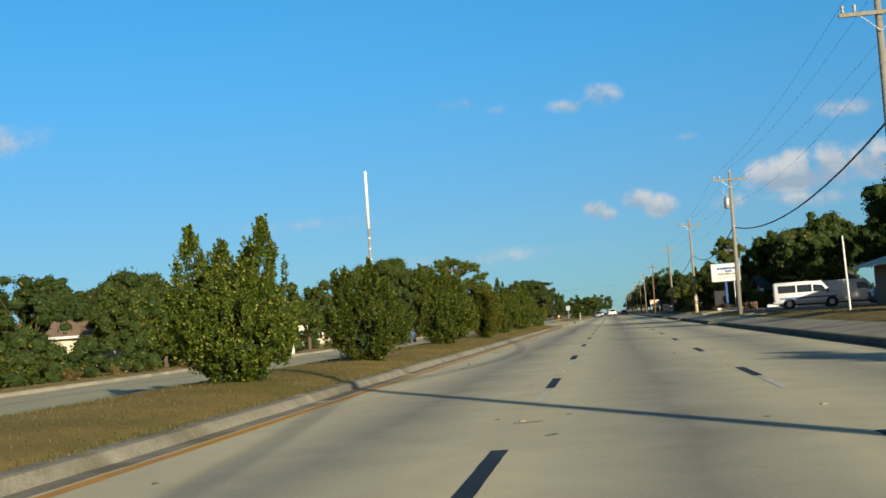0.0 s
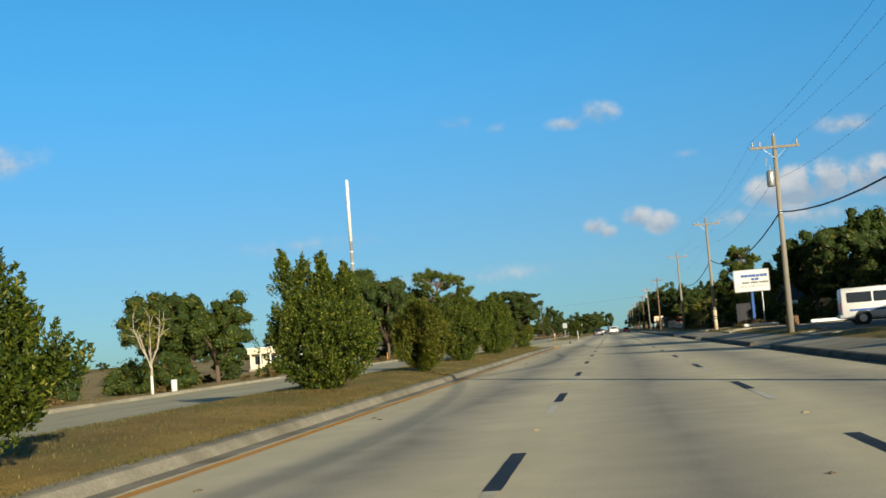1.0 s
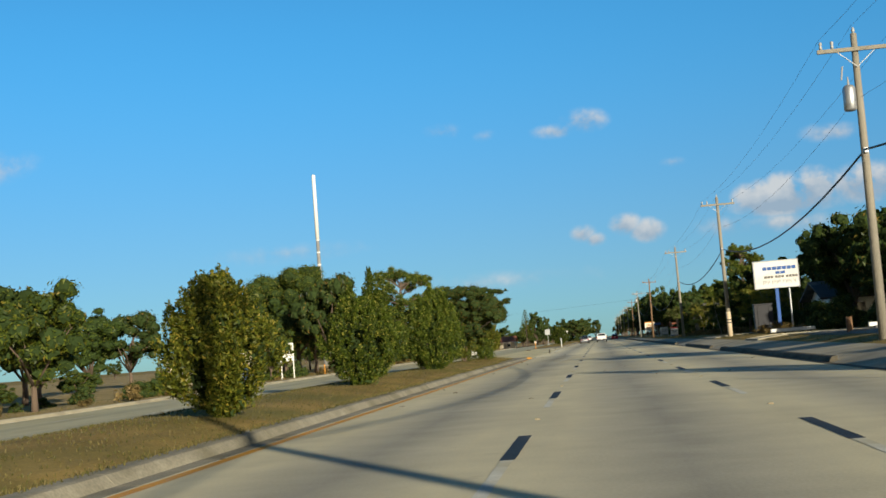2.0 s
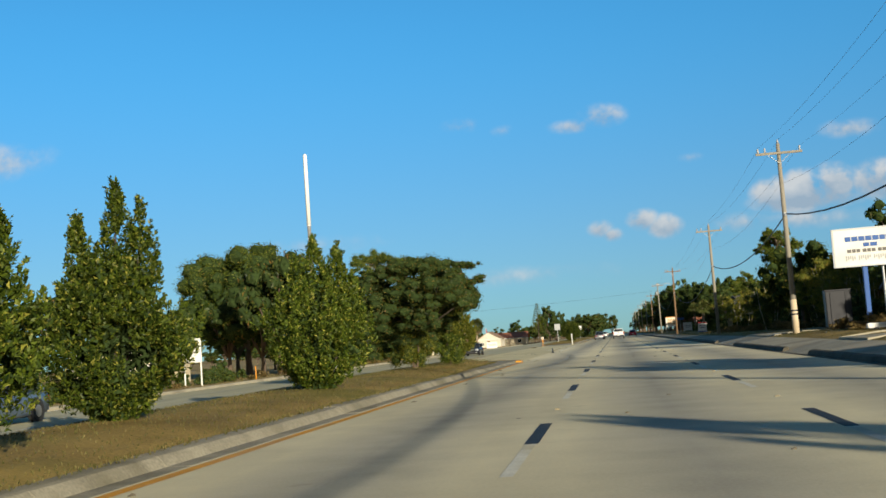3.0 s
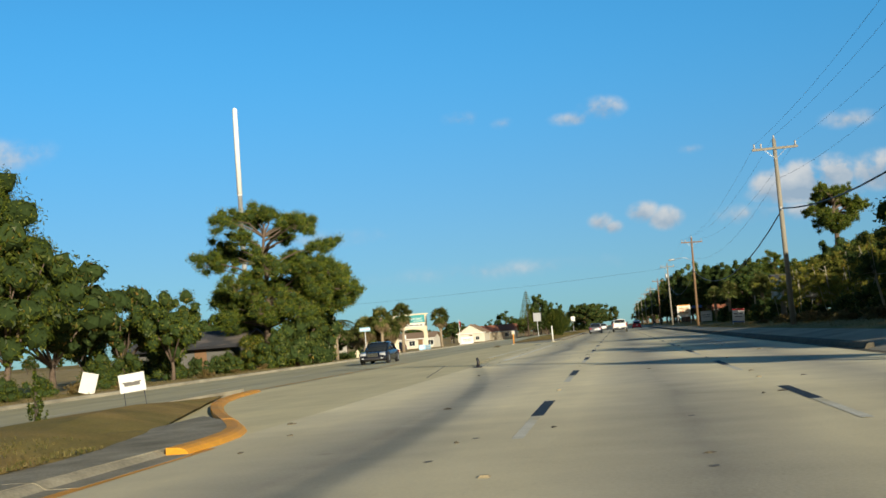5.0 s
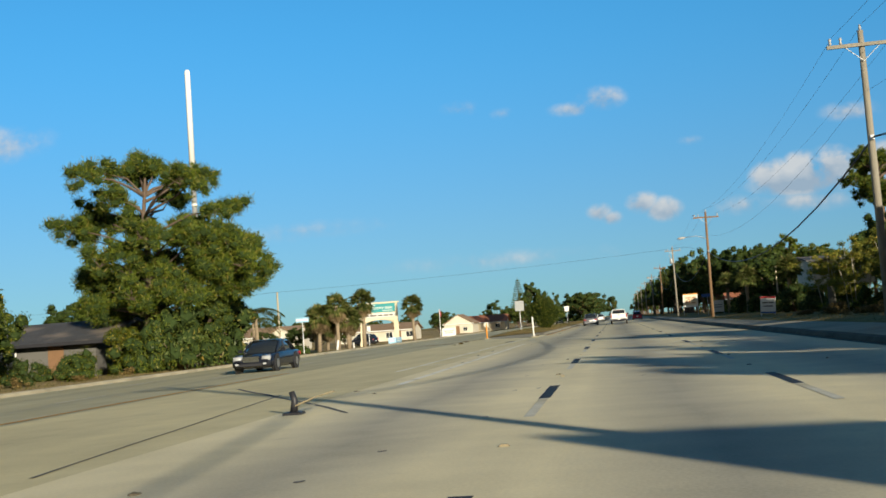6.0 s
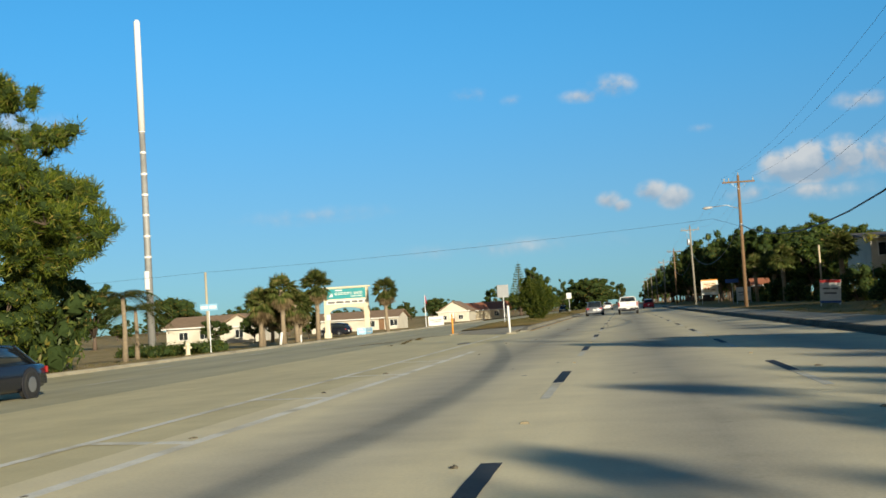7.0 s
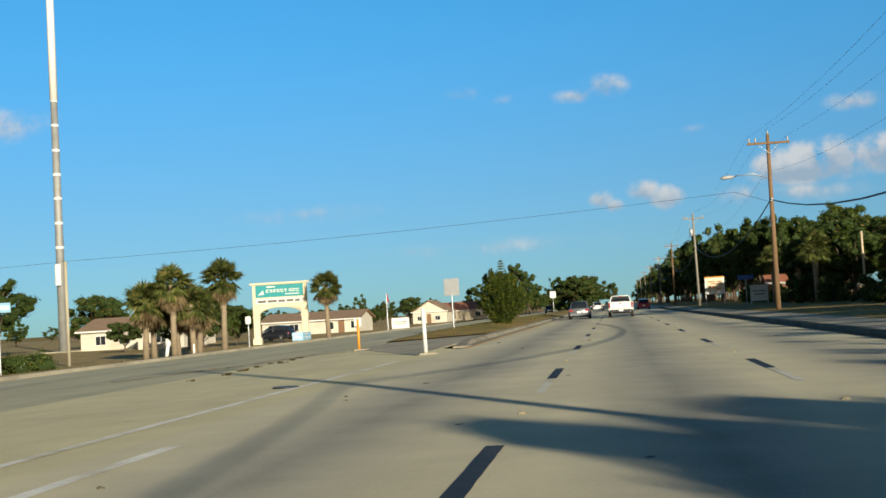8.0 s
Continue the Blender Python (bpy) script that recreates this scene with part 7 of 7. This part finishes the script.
board_sign("white property sign with a red top and blue foot", 12.83, 218.0, 1.15, .18, 1.52, "red", "blue", 3, -8)
adv = board_sign("large orange and white advertising board on posts", 13.6, 320.0, 2.4, 1.3, 3.5, "orange", "white", 0, -6)
part("picture_panel", MB().box(0, -.036, 2.42, 1.95, .012, 1.5), MAT["cream"], adv, "faded cream and red advertising panel")
bars(adv, MAT["roof_red"], [(2.85, .12, [(-.8, .1), (.25, .8)]), (2.6, .10, [(-.5, .7)]), (2.2, .34, [(-.75, -.45), (-.3, .0)]), (2.0, .12, [(.15, .8)])], 0, -.048)
board_sign("white double board on short legs by the far verge", -27.9, 326.0, 2.4, .15, 1.6, "white", "white", 0, 4)
board_sign("small white yard sign at the median end", -9.2, 127.1, .56, .42, .82, "white", "white", -6, 10, .015)
board_sign("white board sign on a post on the far verge", -22.48, 118.4, 1.05, 1.35, 2.7, "white", "white", 0, 8)
grey_ = thing("narrow_board", "narrow grey board among the roadside bushes", "sign", pose(15.55, 206.2, .14 + dip(15.5, 206), 0, 0, 10))
part("board", MB().box(0, 0, 1.15, .5, .04, 1.5, .005), MAT["gravel"], grey_)
for s_ in (-1, 1):
    part("post", MB().box(s_ * .2, .04, .6, .05, .05, 1.5), MAT["brown"], grey_)
board_sign("grey board beside the brown kiosk", 15.27, 289.5, 1.7, .3, 1.9, "white", "white", 0, 0)
lean_ = thing("leaning_board", "white board leaning in the verge grass", "sign", pose(-22.68, 152.4, .1 + dip(-22.7, 152), 22, 14, 30))
part("board", MB().box(0, 0, .55, .7, .04, 1.0, .005), MAT["white"], lean_)
part("stake", MB().box(0, .04, .2, .05, .05, .5), MAT["brown"], lean_)


def post(name, label, x, y, h, r, m, cap=None, base=None, tilt=0):
    P = thing(name, label, "post", pose(x, y, (.012 if base else .12) + dip(x, y), 0, tilt, 0))
    part("shaft", MB().tube([(0, 0, -.1), (0, 0, h)], r, 10), MAT[m], P, "", True)
    if cap:
        part("cap", MB().box(0, 0, h - .13, .30, .06, .34, .01), MAT[cap], P)
    if base:
        part("base", MB().box(.08, 0, .02, .85 if h > 1.5 else .5, .55, .06, .02), MAT["walk"], P, "worn pale concrete slab base")
    return P


post("bollard", "white bollard on a concrete base in the median end", -4.6, 206.8, 1.40, .062, "white", None, True, -1)
post("flexible_post", "yellow-orange marker post with a white top", -9.09, 217.5, 1.26, .055, "orange", "white", True)
post("marker_stake", "short orange marker stake on the far verge", -22.0, 128.2, .861, .035, "orange")
fp = thing("flagpole", "slim grey flagpole with a limp dark red flag", "flagpole", pose(-28.5, 320.3, .1 + dip(-28.5, 320)))
part("shaft", MB().tube([(0, 0, -.1), (0, 0, 2.5), (0, 0, 4.9)], [.07, .06, .045], 8), MAT["galv"], fp)
part("finial", MB().tube([(0, 0, 4.88), (0, 0, 4.95), (0, 0, 5.0)], [.03, .06, .02], 8), MAT["galv"], fp)
part("flag", MB().loft([[(.05 + a, b, z), (.05 + a + .015, b + .012, z), (.05 + a + .015, b + .012, z - l), (.05 + a, b, z - l)] for a, b, z, l in ((0, 0, 4.85, .75), (.07, .05, 4.75, .85), (.13, -.03, 4.6, .9), (.19, .04, 4.4, .8))]), MAT["car_red"], fp, "limp dark red cloth")
post("concrete_pole", "white concrete pole among the palms", -33.08, 240.7, 6.699, .10, "walk")
post("utility_box", "small pale utility pedestal on the far verge", -21.52, 68.5, .622, .16, "white")
post("white_stake", "white leaning marker stake by the palms", -27.88, 243.7, 1.244, .12, "white", None, None, 9)
post("white_stake", "short white marker stake by the palms", -26.14, 244.1, .861, .07, "white")
post("wooden_post", "pale wooden post behind the bushes", 19.79, 262.5, 5.263, .09, "pole_sleeve")


def traffic_sign(label, x, y, h, w, ph, m, rz=0):
    P = thing("traffic_sign", label, "sign", pose(x, y, .12 + dip(x, y), 0, 0, rz))
    part("post", MB().tube([(0, .03, -.1), (0, .03, h)], .035, 8), MAT["galv"], P)
    pl = part("plate", MB().box(0, 0, h - ph / 2, w, .02, ph, .005), MAT[m], P)
    part("edge", MB().box(0, -.014, h - ph / 2, w * .9, .006, ph * .9), MAT[m], pl)
    return P


traffic_sign("grey back of a square road sign on a steel post", -7.85, 236.0, 3.05, .86, .95, "galv")
traffic_sign("small white sign plate on a post", -7.27, 330.5, 3.2, .8, .9, "white")
traffic_sign("small white sign plate on a post by the arch", -28.45, 262.5, 2.6, .45, .6, "white")
st = traffic_sign("blue street name sign on a post", -23.83, 216.3, 3.0, 1.1, .40, "lblue")
bars(st, MAT["white"], [(2.80, .16, [(-.5, -.05), (.05, .5)])], 0, -.03)
traffic_sign("blue sign plate on a post beside the kiosk", 13.72, 286.5, 2.9, 1.5, .42, "blue")
stub = thing("broken_delineator", "broken dark marker stub with a pale strip", "marker", pose(-3.7, 143.0, 0))
part("base", MB().box(0, 0, .02, .28, .28, .04, .01), MAT["dark"], stub, "black rubber base")
part("stump", MB().tube([(0, 0, .03), (.02, 0, .2), (-.02, .01, .34)], [.06, .05, .045], 10), MAT["dark"], stub, "", True)
part("bent_strip", MB().loft([[(x, y - .05, z), (x, y + .05, z), (x, y + .05, z + .02), (x, y - .05, z + .02)] for x, y, z in ((.04, 0, .12), (.3, .02, .22), (.62, .05, .30))]), MAT["rubble"], stub, "bent pale plastic strip")
H_ = thing("fire_hydrant", "pale yellow fire hydrant on the far verge", "hydrant", pose(-24.02, 213.1, .13 + dip(-24, 213)))
part("barrel", MB().tube([(0, 0, -.05), (0, 0, .06), (0, 0, .08), (0, 0, .55), (0, 0, .60), (0, 0, .72), (0, 0, .78)], [.18, .18, .13, .12, .17, .12, .04], 12), MAT["cream"], H_, "", True)
for s in (-1, 1):
    part("nozzle", MB().tube([(0, 0, .45), (s * .22, 0, .45)], [.07, .07], 8), MAT["cream"], H_)
part("manhole_cover", MB().tube([(-5.1, 193.6, -.06), (-5.1, 193.6, .004)], [.25, .25], 20), MAT["dark"], road, "dark iron manhole cover")

# low rail at the edge of the parking lot, and loose debris on the road
fence = thing("lot_rail", "low dark post-and-rail fence by the lot", "fence", pose(12.18, 87.1, .2 + dip(12.5, 88)))
for k in range(6):
    part("post", MB().box(k * .45, k * 2.0, .3, .12, .12, .8, .01), MAT["brown"], fence)
    if k < 5:
        part("rail", MB().tube([(k * .45, k * 2.0, .55), (k * .45 + .45, k * 2.0 + 2.0, .55)], .045, 6), MAT["brown"], fence)
R_ = random.Random(66)
stone = MB().tube([(0, 0, -.005), (.004, .003, .012), (0, 0, .02)], [.05, .045, .015], 7).mesh("pebble", MAT["stone"])
for k in range(60):
    ob = shared("debris", stone, road, (R_.choice((R_.uniform(-4.0, -2.9), R_.uniform(-4, 7))), R_.uniform(-5, 215), .003))
    ob.scale, ob.rotation_euler = (R_.uniform(.5, 1.6), R_.uniform(.5, 1.6), R_.uniform(.4, 1.0)), (0, 0, R_.uniform(0, 6))
